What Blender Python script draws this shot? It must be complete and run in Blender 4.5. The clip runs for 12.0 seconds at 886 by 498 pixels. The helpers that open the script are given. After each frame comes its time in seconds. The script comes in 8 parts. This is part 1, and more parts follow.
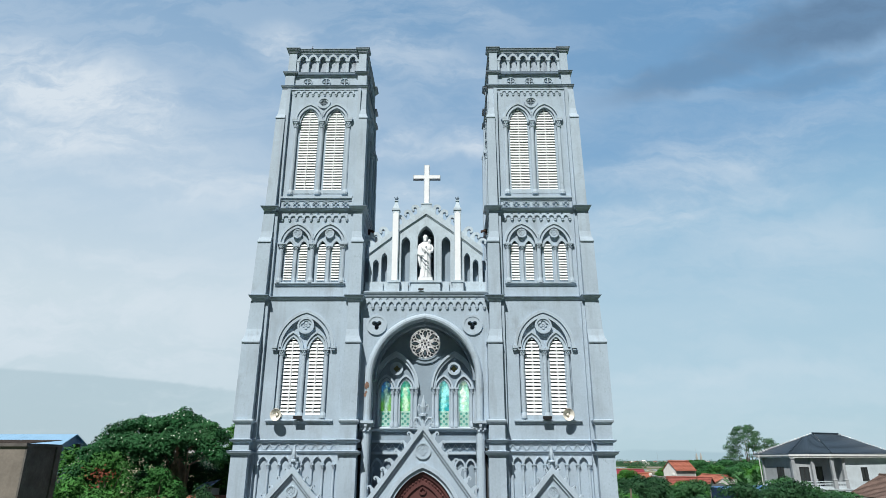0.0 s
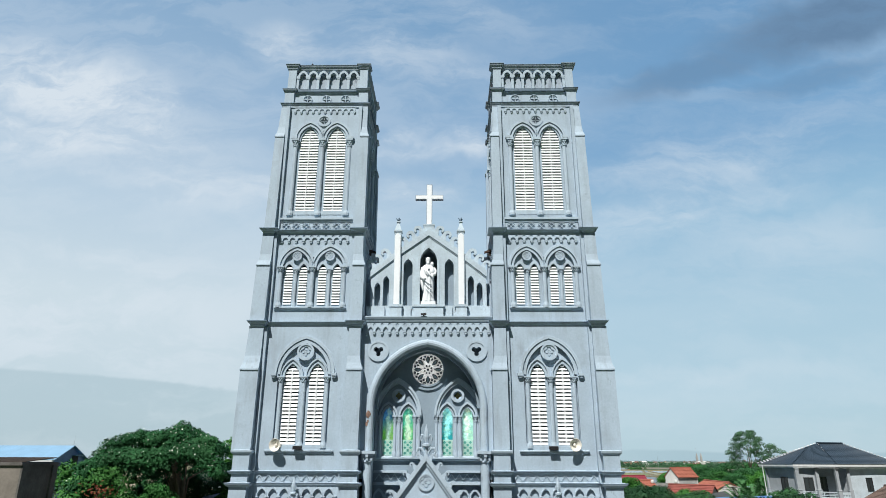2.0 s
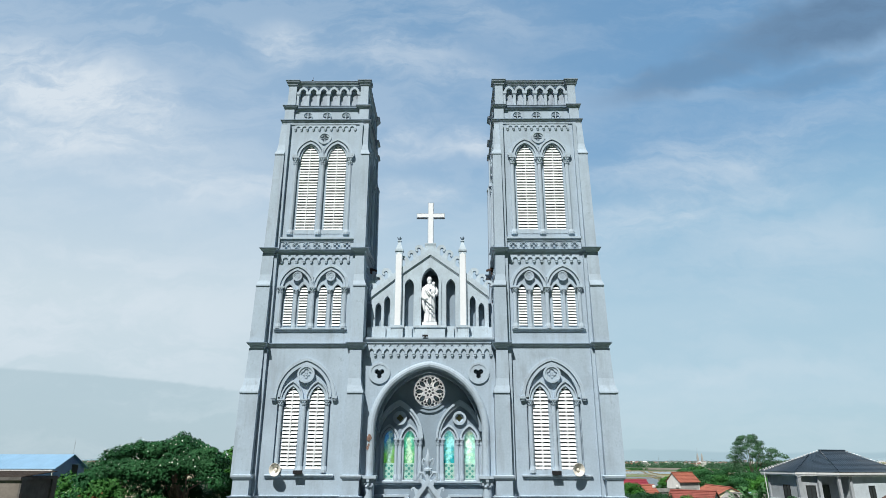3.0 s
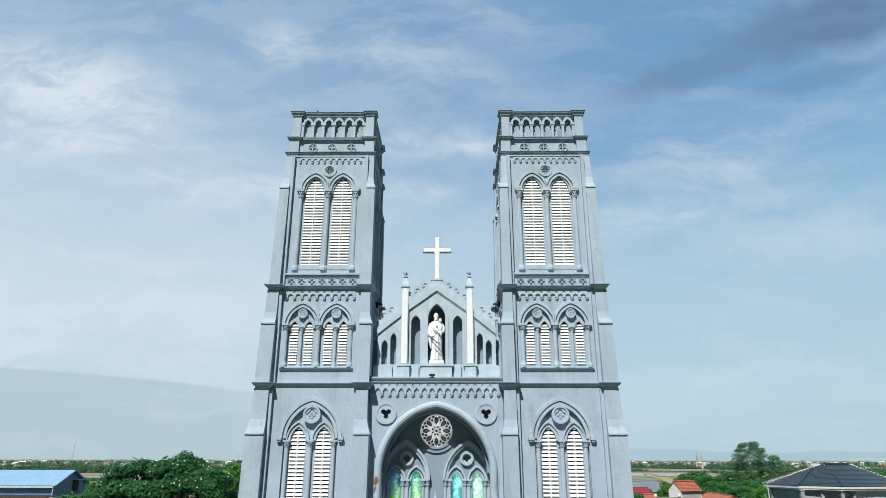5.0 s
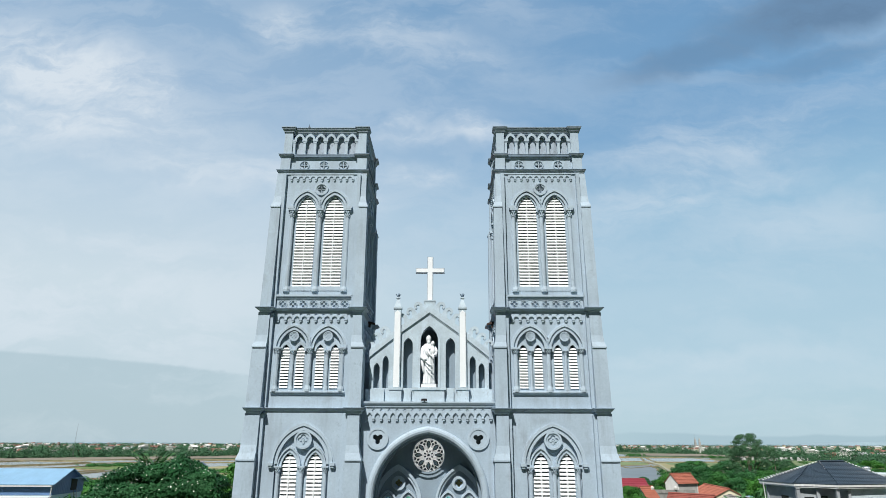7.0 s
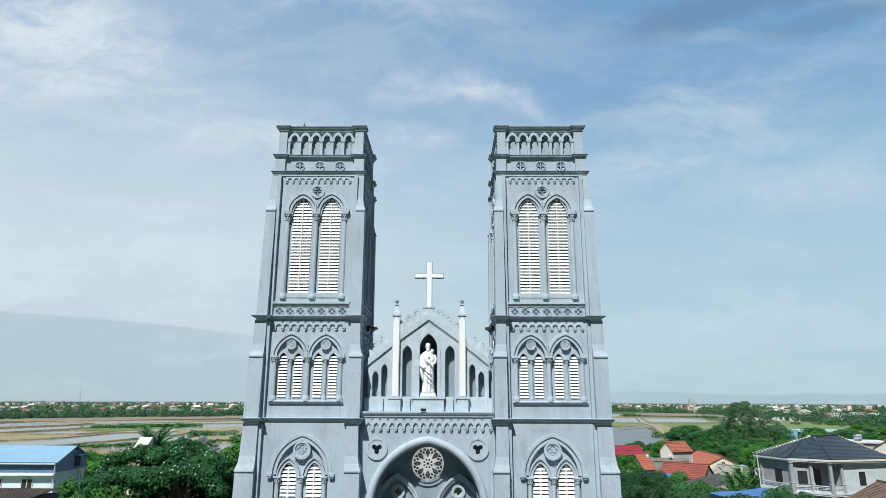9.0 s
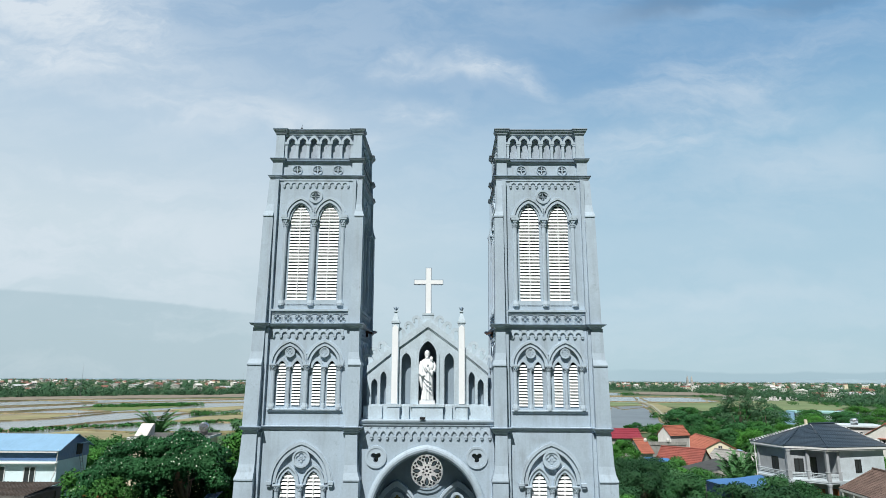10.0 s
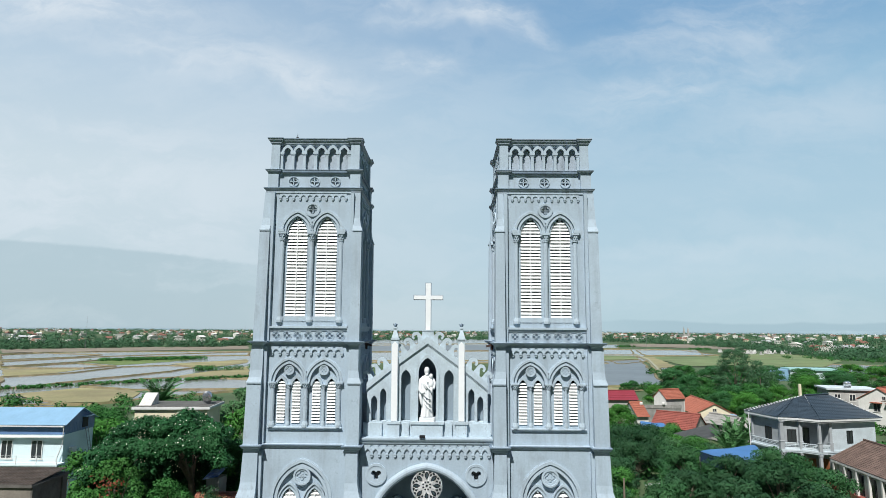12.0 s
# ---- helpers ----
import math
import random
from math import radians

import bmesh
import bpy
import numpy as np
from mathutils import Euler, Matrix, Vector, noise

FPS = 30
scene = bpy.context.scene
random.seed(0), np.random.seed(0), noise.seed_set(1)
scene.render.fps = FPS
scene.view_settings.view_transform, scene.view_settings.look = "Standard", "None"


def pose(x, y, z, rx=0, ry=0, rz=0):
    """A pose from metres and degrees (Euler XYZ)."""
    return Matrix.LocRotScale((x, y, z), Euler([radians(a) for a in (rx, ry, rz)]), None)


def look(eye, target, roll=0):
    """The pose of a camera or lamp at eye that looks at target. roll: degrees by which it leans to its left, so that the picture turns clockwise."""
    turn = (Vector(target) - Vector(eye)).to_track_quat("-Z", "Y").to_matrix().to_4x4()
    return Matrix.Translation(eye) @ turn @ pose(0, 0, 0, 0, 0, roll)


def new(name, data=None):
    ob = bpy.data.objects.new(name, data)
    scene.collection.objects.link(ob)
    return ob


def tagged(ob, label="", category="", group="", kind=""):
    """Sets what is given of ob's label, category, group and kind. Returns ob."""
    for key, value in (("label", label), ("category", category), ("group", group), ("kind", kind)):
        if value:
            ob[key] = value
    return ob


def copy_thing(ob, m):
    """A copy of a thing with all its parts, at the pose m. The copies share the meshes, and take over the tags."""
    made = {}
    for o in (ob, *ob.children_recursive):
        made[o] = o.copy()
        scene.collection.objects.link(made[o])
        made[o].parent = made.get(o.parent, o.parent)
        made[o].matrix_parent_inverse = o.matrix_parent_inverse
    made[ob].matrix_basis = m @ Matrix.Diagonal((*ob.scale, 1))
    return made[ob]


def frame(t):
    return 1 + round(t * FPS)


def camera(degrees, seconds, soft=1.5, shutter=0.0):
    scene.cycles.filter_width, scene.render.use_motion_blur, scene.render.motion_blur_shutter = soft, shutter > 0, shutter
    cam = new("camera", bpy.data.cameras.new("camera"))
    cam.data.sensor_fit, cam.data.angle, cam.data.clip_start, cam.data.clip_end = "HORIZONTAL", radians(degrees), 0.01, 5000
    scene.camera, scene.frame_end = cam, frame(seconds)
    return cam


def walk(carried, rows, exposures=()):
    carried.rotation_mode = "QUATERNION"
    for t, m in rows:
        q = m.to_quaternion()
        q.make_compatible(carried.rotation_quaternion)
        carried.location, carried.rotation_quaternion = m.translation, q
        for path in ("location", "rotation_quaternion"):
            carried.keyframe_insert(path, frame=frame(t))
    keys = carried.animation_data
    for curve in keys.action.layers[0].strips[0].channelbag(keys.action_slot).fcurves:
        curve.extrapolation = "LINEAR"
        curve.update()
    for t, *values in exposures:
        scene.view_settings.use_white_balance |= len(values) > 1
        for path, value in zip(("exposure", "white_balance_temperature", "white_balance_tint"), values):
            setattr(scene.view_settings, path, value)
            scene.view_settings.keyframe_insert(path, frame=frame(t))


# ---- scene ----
cam = camera(71.2, 12.0, soft=0.55)
PATH = [
    (0, (0.966, -25.159, 6.74), (0.946, -23.267, 7.388), 0.1),
    (0.5, (0.956, -25.128, 6.899), (0.935, -23.236, 7.546), 0.1),
    (1, (0.943, -25.072, 7.125), (0.922, -23.18, 7.773), 0.1),
    (1.5, (0.865, -24.969, 7.436), (0.845, -23.078, 8.084), 0.1),
    (2, (0.828, -24.893, 7.852), (0.808, -23.001, 8.5), 0.1),
    (2.5, (0.816, -24.903, 8.281), (0.794, -23.011, 8.928), 0.1),
    (3, (0.788, -24.927, 8.73), (0.766, -23.035, 9.377), 0.1),
    (5, (0.493, -25.172, 10.262), (0.472, -23.279, 10.908), 0.1),
    (5.5, (0.516, -25.213, 10.613), (0.495, -23.32, 11.259), 0.1),
    (6, (0.549, -25.272, 10.971), (0.527, -23.376, 11.607), 0.1),
    (6.5, (0.681, -25.316, 11.375), (0.659, -23.415, 11.994), 0.2),
    (7, (0.8, -25.356, 11.823), (0.778, -23.448, 12.422), 0.2),
    (9, (0.766, -25.324, 13.758), (0.748, -23.382, 14.237), 0.2),
    (9.5, (0.792, -25.339, 14.352), (0.774, -23.389, 14.797), 0.3),
    (10, (0.787, -25.334, 14.939), (0.769, -23.377, 15.351), 0.3),
    (10.5, (0.795, -25.335, 15.595), (0.778, -23.371, 15.972), 0.3),
    (11, (0.776, -25.327, 16.278), (0.759, -23.357, 16.62), 0.3),
    (11.5, (0.771, -25.316, 16.965), (0.755, -23.339, 17.266), 0.4),
    (12, (0.768, -25.345, 17.625), (0.751, -23.361, 17.882), 0.4),
]
walk(cam, [(t, look(eye, target, roll)) for t, eye, target, roll in PATH])

# ---- sky, sun, exposure ----
SUN_ELEVATION, SUN_TURN = 54.0, -20.0   # degrees; turn: from the front of the church towards its left
sun_way = Vector((math.sin(radians(-SUN_TURN)) * math.cos(radians(SUN_ELEVATION)),
                  math.cos(radians(SUN_TURN)) * math.cos(radians(SUN_ELEVATION)), -math.sin(radians(SUN_ELEVATION))))
sun = new("sun", bpy.data.lights.new("sun", "SUN"))
sun.data.energy, sun.data.angle, sun.data.color = 5.0, radians(0.6), (1.0, 0.975, 0.92)
sun.matrix_world = look((-30, -80, 90), Vector((-30, -80, 90)) + sun_way)

world = bpy.data.worlds.new("world")
scene.world = world
world.use_nodes = True
wt = world.node_tree
wt.nodes.clear()


def wnode(kind, **values):
    n = wt.nodes.new(kind)
    for key, value in values.items():
        n.inputs[key].default_value = value
    return n


def wmath(op, a, b=0.0, clamp=False):
    n = wt.nodes.new("ShaderNodeMath")
    n.operation, n.use_clamp = op, clamp
    for i, v in enumerate((a, b)):
        if isinstance(v, (int, float)):
            n.inputs[i].default_value = v
        else:
            wt.links.new(v, n.inputs[i])
    return n.outputs[0]


sky = wt.nodes.new("ShaderNodeTexSky")
sky.sky_type, sky.sun_disc = "NISHITA", False
sky.sun_elevation, sky.sun_rotation = radians(SUN_ELEVATION), radians(180 + SUN_TURN)
sky.air_density, sky.dust_density, sky.ozone_density = 1.0, 1.2, 1.2
coord = wt.nodes.new("ShaderNodeTexCoord")
split = wt.nodes.new("ShaderNodeSeparateXYZ")
wt.links.new(coord.outputs["Generated"], split.inputs[0])


def wrange(value, low, high, a=0.0, b=1.0):
    r = wt.nodes.new("ShaderNodeMapRange")
    r.interpolation_type = "SMOOTHSTEP"
    for i, v in enumerate((low, high, a, b)):
        r.inputs[i + 1].default_value = v
    wt.links.new(value, r.inputs[0])
    return r.outputs[0]


def wmix(fac, a, b):
    n = wt.nodes.new("ShaderNodeMix")
    n.data_type = "RGBA"
    for i, v in ((0, fac), (6, a), (7, b)):
        if isinstance(v, tuple):
            n.inputs[i].default_value = (*v, 1)
        elif isinstance(v, float):
            n.inputs[i].default_value = v
        else:
            wt.links.new(v, n.inputs[i])
    return n.outputs[2]


def ramp(*stops):
    n = wt.nodes.new("ShaderNodeValToRGB")
    e = n.color_ramp.elements
    while len(e) < len(stops):
        e.new(0.5)
    for q, (at, colour) in zip(e, stops):
        q.position, q.color = at, (*colour, 1)
    wt.links.new(split.outputs[2], n.inputs[0])
    return n.outputs[0]


# hazy air: pale over the horizon, milkier to the left of the church, clearer blue to its right
milky = ramp((0.0, (0.52, 0.645, 0.70)), (0.1, (0.54, 0.67, 0.74)), (0.22, (0.60, 0.72, 0.79)), (0.36, (0.505, 0.645, 0.77)), (0.5, (0.345, 0.5, 0.68)), (0.68, (0.2, 0.37, 0.58)), (1.0, (0.17, 0.32, 0.52)))
clear = ramp((0.0, (0.475, 0.645, 0.72)), (0.1, (0.455, 0.64, 0.75)), (0.22, (0.42, 0.612, 0.745)), (0.34, (0.318, 0.53, 0.71)), (0.45, (0.195, 0.39, 0.625)), (0.6, (0.165, 0.34, 0.57)), (1.0, (0.14, 0.28, 0.48)))
air = wmix(wrange(split.outputs[0], -0.38, 0.4), milky, clear)
# cloud cover over the plain, laid out by bearing and height: (x, z) over y of the direction
ahead = wmath("MAXIMUM", split.outputs[1], 0.05)
plane = wt.nodes.new("ShaderNodeCombineXYZ")
wt.links.new(wmath("DIVIDE", split.outputs[0], ahead), plane.inputs[0])
wt.links.new(wmath("DIVIDE", split.outputs[2], ahead), plane.inputs[1])


def vmath(op, a, b=None, scale=None):
    n = wt.nodes.new("ShaderNodeVectorMath")
    n.operation = op
    for k, v in enumerate((a, b)):
        if v is None:
            continue
        if isinstance(v, tuple):
            n.inputs[k].default_value = v
        else:
            wt.links.new(v, n.inputs[k])
    if scale is not None:
        n.inputs["Scale"].default_value = scale
    return n


warped = plane.outputs[0]
for size, amount in ((3.2, 0.1), (11.0, 0.045), (34.0, 0.016)):
    swirl = wnode("ShaderNodeTexNoise", Scale=size, Detail=3.0, Roughness=0.55)
    wt.links.new(plane.outputs[0], swirl.inputs["Vector"])
    off = vmath("SCALE", vmath("SUBTRACT", swirl.outputs["Color"], (0.5, 0.5, 0.5)).outputs[0], scale=amount)
    warped = vmath("ADD", warped, off.outputs[0]).outputs[0]


def patch(x, z, rx, rz, turn, weight, core=0.12):
    """A soft cloud patch about a direction, drawn out along a slant."""
    m = wt.nodes.new("ShaderNodeMapping")
    m.vector_type = "TEXTURE"
    m.inputs["Location"].default_value = (x, z, 0.0)
    m.inputs["Rotation"].default_value = (0, 0, radians(turn))
    m.inputs["Scale"].default_value = (rx * 1.25, rz * 1.6, 100.0)
    wt.links.new(warped, m.inputs[0])
    return wrange(vmath("LENGTH", m.outputs[0]).outputs["Value"], core, 1.0, weight, 0.0)


def fibres(turn, stretch, scale, low, high, seed, detail=7.0):
    """Fine drawn-out cloud fibre, along a slant."""
    m = wt.nodes.new("ShaderNodeMapping")
    m.inputs["Rotation"].default_value = (0, 0, radians(turn))
    m.inputs["Scale"].default_value = (1.0 / stretch, 1.0, 1.0)
    m.inputs["Location"].default_value = (seed, seed * 0.7, seed * 0.3)
    wt.links.new(warped, m.inputs[0])
    n = wnode("ShaderNodeTexNoise", Scale=scale, Detail=detail, Roughness=0.62, Distortion=0.35)
    wt.links.new(m.outputs[0], n.inputs["Vector"])
    return wrange(n.outputs[0], low, high)


fibre_left = fibres(14, 3.0, 13.0, 0.4, 0.62, 3.1, 9.0)
fibre_right = fibres(-18, 4.0, 10.0, 0.38, 0.66, 8.4, 9.0)
puff = fibres(10, 2.0, 24.0, 0.36, 0.64, 5.5, 9.0)
haze_band = fibres(0, 7.0, 16.0, 0.4, 0.72, 1.3)
side = wrange(split.outputs[0], -0.1, 0.3)
fibre = wmath("ADD", wmath("MULTIPLY", fibre_left, wmath("SUBTRACT", 1.0, side)), wmath("MULTIPLY", fibre_right, side))
WHITE_CLOUDS = (
    (-0.732, 0.673, 0.28, 0.077, -18, 0.9), (-0.59, 0.629, 0.138, 0.056, -33, 0.7), (-0.761, 0.558, 0.23, 0.054, -8, 0.7), (-0.55, 0.475, 0.142, 0.025, -4, 0.5),
    (-0.394, 0.445, 0.14, 0.042, -4, 0.42), (-0.305, 0.766, 0.082, 0.042, -22, 0.55), (-0.08, 0.542, 0.09, 0.029, 18, 0.66), (0.085, 0.531, 0.12, 0.026, -20, 0.85),
    (-0.054, 0.456, 0.093, 0.025, -6, 0.55), (0.5, 0.508, 0.301, 0.051, 22, 0.34), (0.349, 0.41, 0.186, 0.059, 14, 0.4), (-0.263, 0.418, 0.163, 0.034, -14, 0.6),
    (-0.447, 0.448, 0.145, 0.04, -10, 0.42), (0.426, 0.408, 0.326, 0.036, 20, 0.36), (0.37, 0.505, 0.27, 0.034, 14, 0.3), (0.01, 0.55, 0.1, 0.024, 2, 0.55), (0.32, 0.42, 0.12, 0.03, 15, 0.3), (-0.08, 0.72, 0.26, 0.045, -14, 0.3))
SOFT_CLOUDS = (
    (-0.603, 0.215, 0.394, 0.107, -3, 0.6), (-0.523, 0.303, 0.25, 0.041, -6, 0.4), (-0.558, 0.547, 0.172, 0.04, -10, 0.45), (0.604, 0.363, 0.211, 0.042, 8, 0.24),
    (0.403, 0.225, 0.24, 0.025, 3, 0.2), (0.364, 0.132, 0.287, 0.016, 0, 0.2), (0.095, 0.823, 0.177, 0.054, -18, 0.24))
GREY_CLOUDS = ((0.76, 0.815, 0.32, 0.06, 16, 1.0, 0.35), (0.5, 0.715, 0.24, 0.035, 20, 0.75, 0.25), (0.694, 0.685, 0.17, 0.024, 12, 0.5, 0.2))


def gathered(rows):
    total = None
    for row in rows:
        q = patch(*row)
        total = q if total is None else wmath("MAXIMUM", total, q)
    return total


thick = wmath("MULTIPLY", gathered(WHITE_CLOUDS), wmath("ADD", wmath("MULTIPLY", wmath("ADD", fibre, puff), 0.42), 0.3))
thin = wmath("MULTIPLY", gathered(SOFT_CLOUDS), wmath("ADD", wmath("MULTIPLY", fibre, 0.5), 0.4))
white = wmath("ADD", wmath("ADD", thick, thin), wmath("MULTIPLY", fibre, 0.19), True)
white = wmath("ADD", white, wmath("MULTIPLY", haze_band, wrange(split.outputs[2], 0.02, 0.2, 0.12, 0.0)), True)
air = wmix(wmath("MULTIPLY", white, 0.92), air, (0.725, 0.805, 0.875))
grey = wmath("MULTIPLY", gathered(GREY_CLOUDS), wmath("ADD", wmath("MULTIPLY", fibre_right, 0.35), 0.7))
air = wmix(wmath("MULTIPLY", grey, 0.95, True), air, (0.135, 0.24, 0.385))
# a low grey bank along the horizon on the left, its top sloping down towards the church
ripple = wmath("MULTIPLY", wmath("SUBTRACT", haze_band, 0.5), 0.006)
run = wmath("ADD", vmath("DOT_PRODUCT", plane.outputs[0], (1.0, 0.0, 0.0)).outputs["Value"], 0.735)
line = wmath("ADD", vmath("DOT_PRODUCT", plane.outputs[0], (0.0, 1.0, 0.0)).outputs["Value"], wmath("ADD", ripple, wmath("MULTIPLY", run, wmath("ADD", wmath("MULTIPLY", run, 0.075), 0.05))))
bank = wmath("MULTIPLY", wrange(line, 0.134, 0.141, 1.0, 0.0), wrange(split.outputs[0], -0.34, -0.2, 1.0, 0.0))
air = wmix(wmath("MULTIPLY", wmath("MULTIPLY", bank, wrange(haze_band, 0.2, 1.0, 1.0, 0.55)), 0.75), air, (0.44, 0.575, 0.645))
# faint blue ranges low over the horizon on the right
swell = wnode("ShaderNodeTexNoise", Scale=5.0, Detail=4.0, Roughness=0.5)
wt.links.new(vmath("MULTIPLY", plane.outputs[0], (1.0, 0.0, 0.0)).outputs[0], swell.inputs["Vector"])
rise = wmath("SUBTRACT", vmath("DOT_PRODUCT", plane.outputs[0], (0.0, 1.0, 0.0)).outputs["Value"], wmath("MULTIPLY", swell.outputs[0], 0.026))
ranges = wmath("MULTIPLY", wrange(rise, -0.002, 0.003, 1.0, 0.0), wrange(split.outputs[0], 0.12, 0.36, 0.0, 1.0))
air = wmix(wmath("MULTIPLY", ranges, 0.7), air, (0.375, 0.535, 0.62))
# the unseen half of the sky round the sun: deep blue, darkened to strengthen shade
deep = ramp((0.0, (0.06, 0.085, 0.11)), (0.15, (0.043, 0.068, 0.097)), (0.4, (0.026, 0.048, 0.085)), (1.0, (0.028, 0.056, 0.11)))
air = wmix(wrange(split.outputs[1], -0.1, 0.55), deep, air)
scaled = wt.nodes.new("ShaderNodeVectorMath")
scaled.operation = "SCALE"
scaled.inputs["Scale"].default_value = 10.0
wt.links.new(air, scaled.inputs[0])
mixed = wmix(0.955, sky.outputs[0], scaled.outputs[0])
ground_mix = wt.nodes.new("ShaderNodeMix")
ground_mix.data_type = "RGBA"
wt.links.new(wmath("MULTIPLY", split.outputs[2], -40.0, True), ground_mix.inputs[0])
wt.links.new(mixed, ground_mix.inputs[6])
ground_mix.inputs[7].default_value = (1.5, 1.7, 1.6, 1)
back = wnode("ShaderNodeBackground", Strength=0.079)
wt.links.new(ground_mix.outputs[2], back.inputs[0])
out = wt.nodes.new("ShaderNodeOutputWorld")
wt.links.new(back.outputs[0], out.inputs[0])
scene.view_settings.exposure = 0.34

# ---- materials ----
def material(name, base, rough=0.7, metal=0.0, vary=0.12, scale=1.5, fine=30.0, bump=0.15, streak=0.0, dirt=(0.25, 0.25, 0.24),
             stain=0.0, per_piece=0.0, spec=0.4, hue=None, island=False, speck=0.0):
    """A paint or natural surface: broad and fine variation, vertical streaks, stains, fine relief."""
    m = bpy.data.materials.new(name)
    m.use_nodes = True
    t = m.node_tree
    b = t.nodes["Principled BSDF"]
    b.inputs["Roughness"].default_value, b.inputs["Metallic"].default_value = rough, metal
    b.inputs["Specular IOR Level"].default_value = spec
    geo = t.nodes.new("ShaderNodeNewGeometry")

    def noise_at(sc, detail=4.0, squash=None, ro=0.55):
        n = t.nodes.new("ShaderNodeTexNoise")
        n.inputs["Scale"].default_value, n.inputs["Detail"].default_value, n.inputs["Roughness"].default_value = sc, detail, ro
        if squash:
            mp = t.nodes.new("ShaderNodeMapping")
            mp.inputs["Scale"].default_value = squash
            t.links.new(geo.outputs["Position"], mp.inputs[0])
            t.links.new(mp.outputs[0], n.inputs["Vector"])
        else:
            t.links.new(geo.outputs["Position"], n.inputs["Vector"])
        return n.outputs[0]

    def ranged(s, lo, hi, a, c):
        r = t.nodes.new("ShaderNodeMapRange")
        r.inputs[1].default_value, r.inputs[2].default_value = lo, hi
        r.inputs[3].default_value, r.inputs[4].default_value = a, c
        t.links.new(s, r.inputs[0])
        return r.outputs[0]

    def times(a, c):
        n = t.nodes.new("ShaderNodeMath")
        n.operation = "MULTIPLY"
        t.links.new(a, n.inputs[0])
        t.links.new(c, n.inputs[1])
        return n.outputs[0]

    value = times(ranged(noise_at(scale), 0.3, 0.7, 1 - vary, 1 + vary), ranged(noise_at(fine), 0.3, 0.7, 1 - vary * 0.5, 1 + vary * 0.5))
    if per_piece:
        if island:
            rnd = geo.outputs["Random Per Island"]
        else:
            rnd = t.nodes.new("ShaderNodeObjectInfo").outputs["Random"]
        value = times(value, ranged(rnd, 0, 1, 1 - per_piece, 1 + per_piece))
    col = t.nodes.new("ShaderNodeMix")
    col.data_type, col.blend_type = "RGBA", "MULTIPLY"
    col.inputs[0].default_value = 1.0
    if hue:
        two = t.nodes.new("ShaderNodeMix")
        two.data_type = "RGBA"
        two.inputs[6].default_value, two.inputs[7].default_value = (*base, 1), (*hue, 1)
        t.links.new(ranged(noise_at(scale * 0.6, 5.0), 0.35, 0.65, 0, 1), two.inputs[0])
        t.links.new(two.outputs[2], col.inputs[6])
    else:
        col.inputs[6].default_value = (*base, 1)
    t.links.new(value, col.inputs[7])
    result = col.outputs[2]
    for amount, squash, lo, hi in ((streak, (2.2, 2.2, 0.22), 0.5, 0.74), (stain, (0.9, 0.9, 0.9), 0.56, 0.72)):
        if amount:
            s = times(ranged(noise_at(1.6, 6.0, squash, 0.62), lo, hi, 0, amount), ranged(noise_at(0.23, 2.0), 0.35, 0.6, 0.3, 1))
            mx = t.nodes.new("ShaderNodeMix")
            mx.data_type = "RGBA"
            t.links.new(s, mx.inputs[0])
            t.links.new(result, mx.inputs[6])
            mx.inputs[7].default_value = (*dirt, 1)
            result = mx.outputs[2]
    if speck:
        s = times(ranged(noise_at(7.0, 5.0, (1, 1, 0.6), 0.7), 0.58, 0.7, 0, speck), ranged(noise_at(0.8, 3.0), 0.45, 0.62, 0.15, 1))
        mx = t.nodes.new("ShaderNodeMix")
        mx.data_type = "RGBA"
        t.links.new(s, mx.inputs[0])
        t.links.new(result, mx.inputs[6])
        mx.inputs[7].default_value = (dirt[0] * 0.6, dirt[1] * 0.6, dirt[2] * 0.6, 1)
        result = mx.outputs[2]
    t.links.new(result, b.inputs["Base Color"])
    if bump:
        bp = t.nodes.new("ShaderNodeBump")
        bp.inputs["Strength"].default_value, bp.inputs["Distance"].default_value = bump, 0.02
        t.links.new(noise_at(fine, 6.0), bp.inputs["Height"])
        t.links.new(bp.outputs[0], b.inputs["Normal"])
    return m


def glassy(name, base, rough=0.06):
    m = material(name, base, rough, vary=0.05, bump=0.0, spec=0.6)
    return m


PLASTER = material("painted plaster", (0.333, 0.42, 0.503), 0.75, vary=0.1, scale=0.8, fine=14, bump=0.14, streak=0.5, stain=0.32, dirt=(0.19, 0.215, 0.24), speck=0.35)
PLASTER_TRIM = material("painted trim", (0.364, 0.453, 0.535), 0.72, vary=0.08, scale=1.1, fine=18, bump=0.12, streak=0.5, stain=0.38, dirt=(0.18, 0.2, 0.22), speck=0.45)
PLASTER_OLD = material("weathered gable paint", (0.41, 0.5, 0.57), 0.78, vary=0.12, scale=1.6, fine=12, bump=0.2, streak=0.5, stain=0.45, dirt=(0.25, 0.28, 0.3), speck=0.6)
PLASTER_TOP = material("weathered top paint", (0.312, 0.375, 0.445), 0.8, vary=0.14, scale=1.4, fine=20, bump=0.2, streak=0.6, stain=0.5, dirt=(0.11, 0.13, 0.16), speck=0.8)
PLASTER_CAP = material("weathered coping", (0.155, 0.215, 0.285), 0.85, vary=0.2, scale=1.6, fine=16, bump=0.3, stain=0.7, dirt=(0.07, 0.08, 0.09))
# the arch recess's darker paint; elsewhere it puts shade into pierced openings' backs
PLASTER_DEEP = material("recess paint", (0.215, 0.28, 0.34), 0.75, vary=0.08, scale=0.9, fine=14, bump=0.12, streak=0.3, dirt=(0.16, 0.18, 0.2))
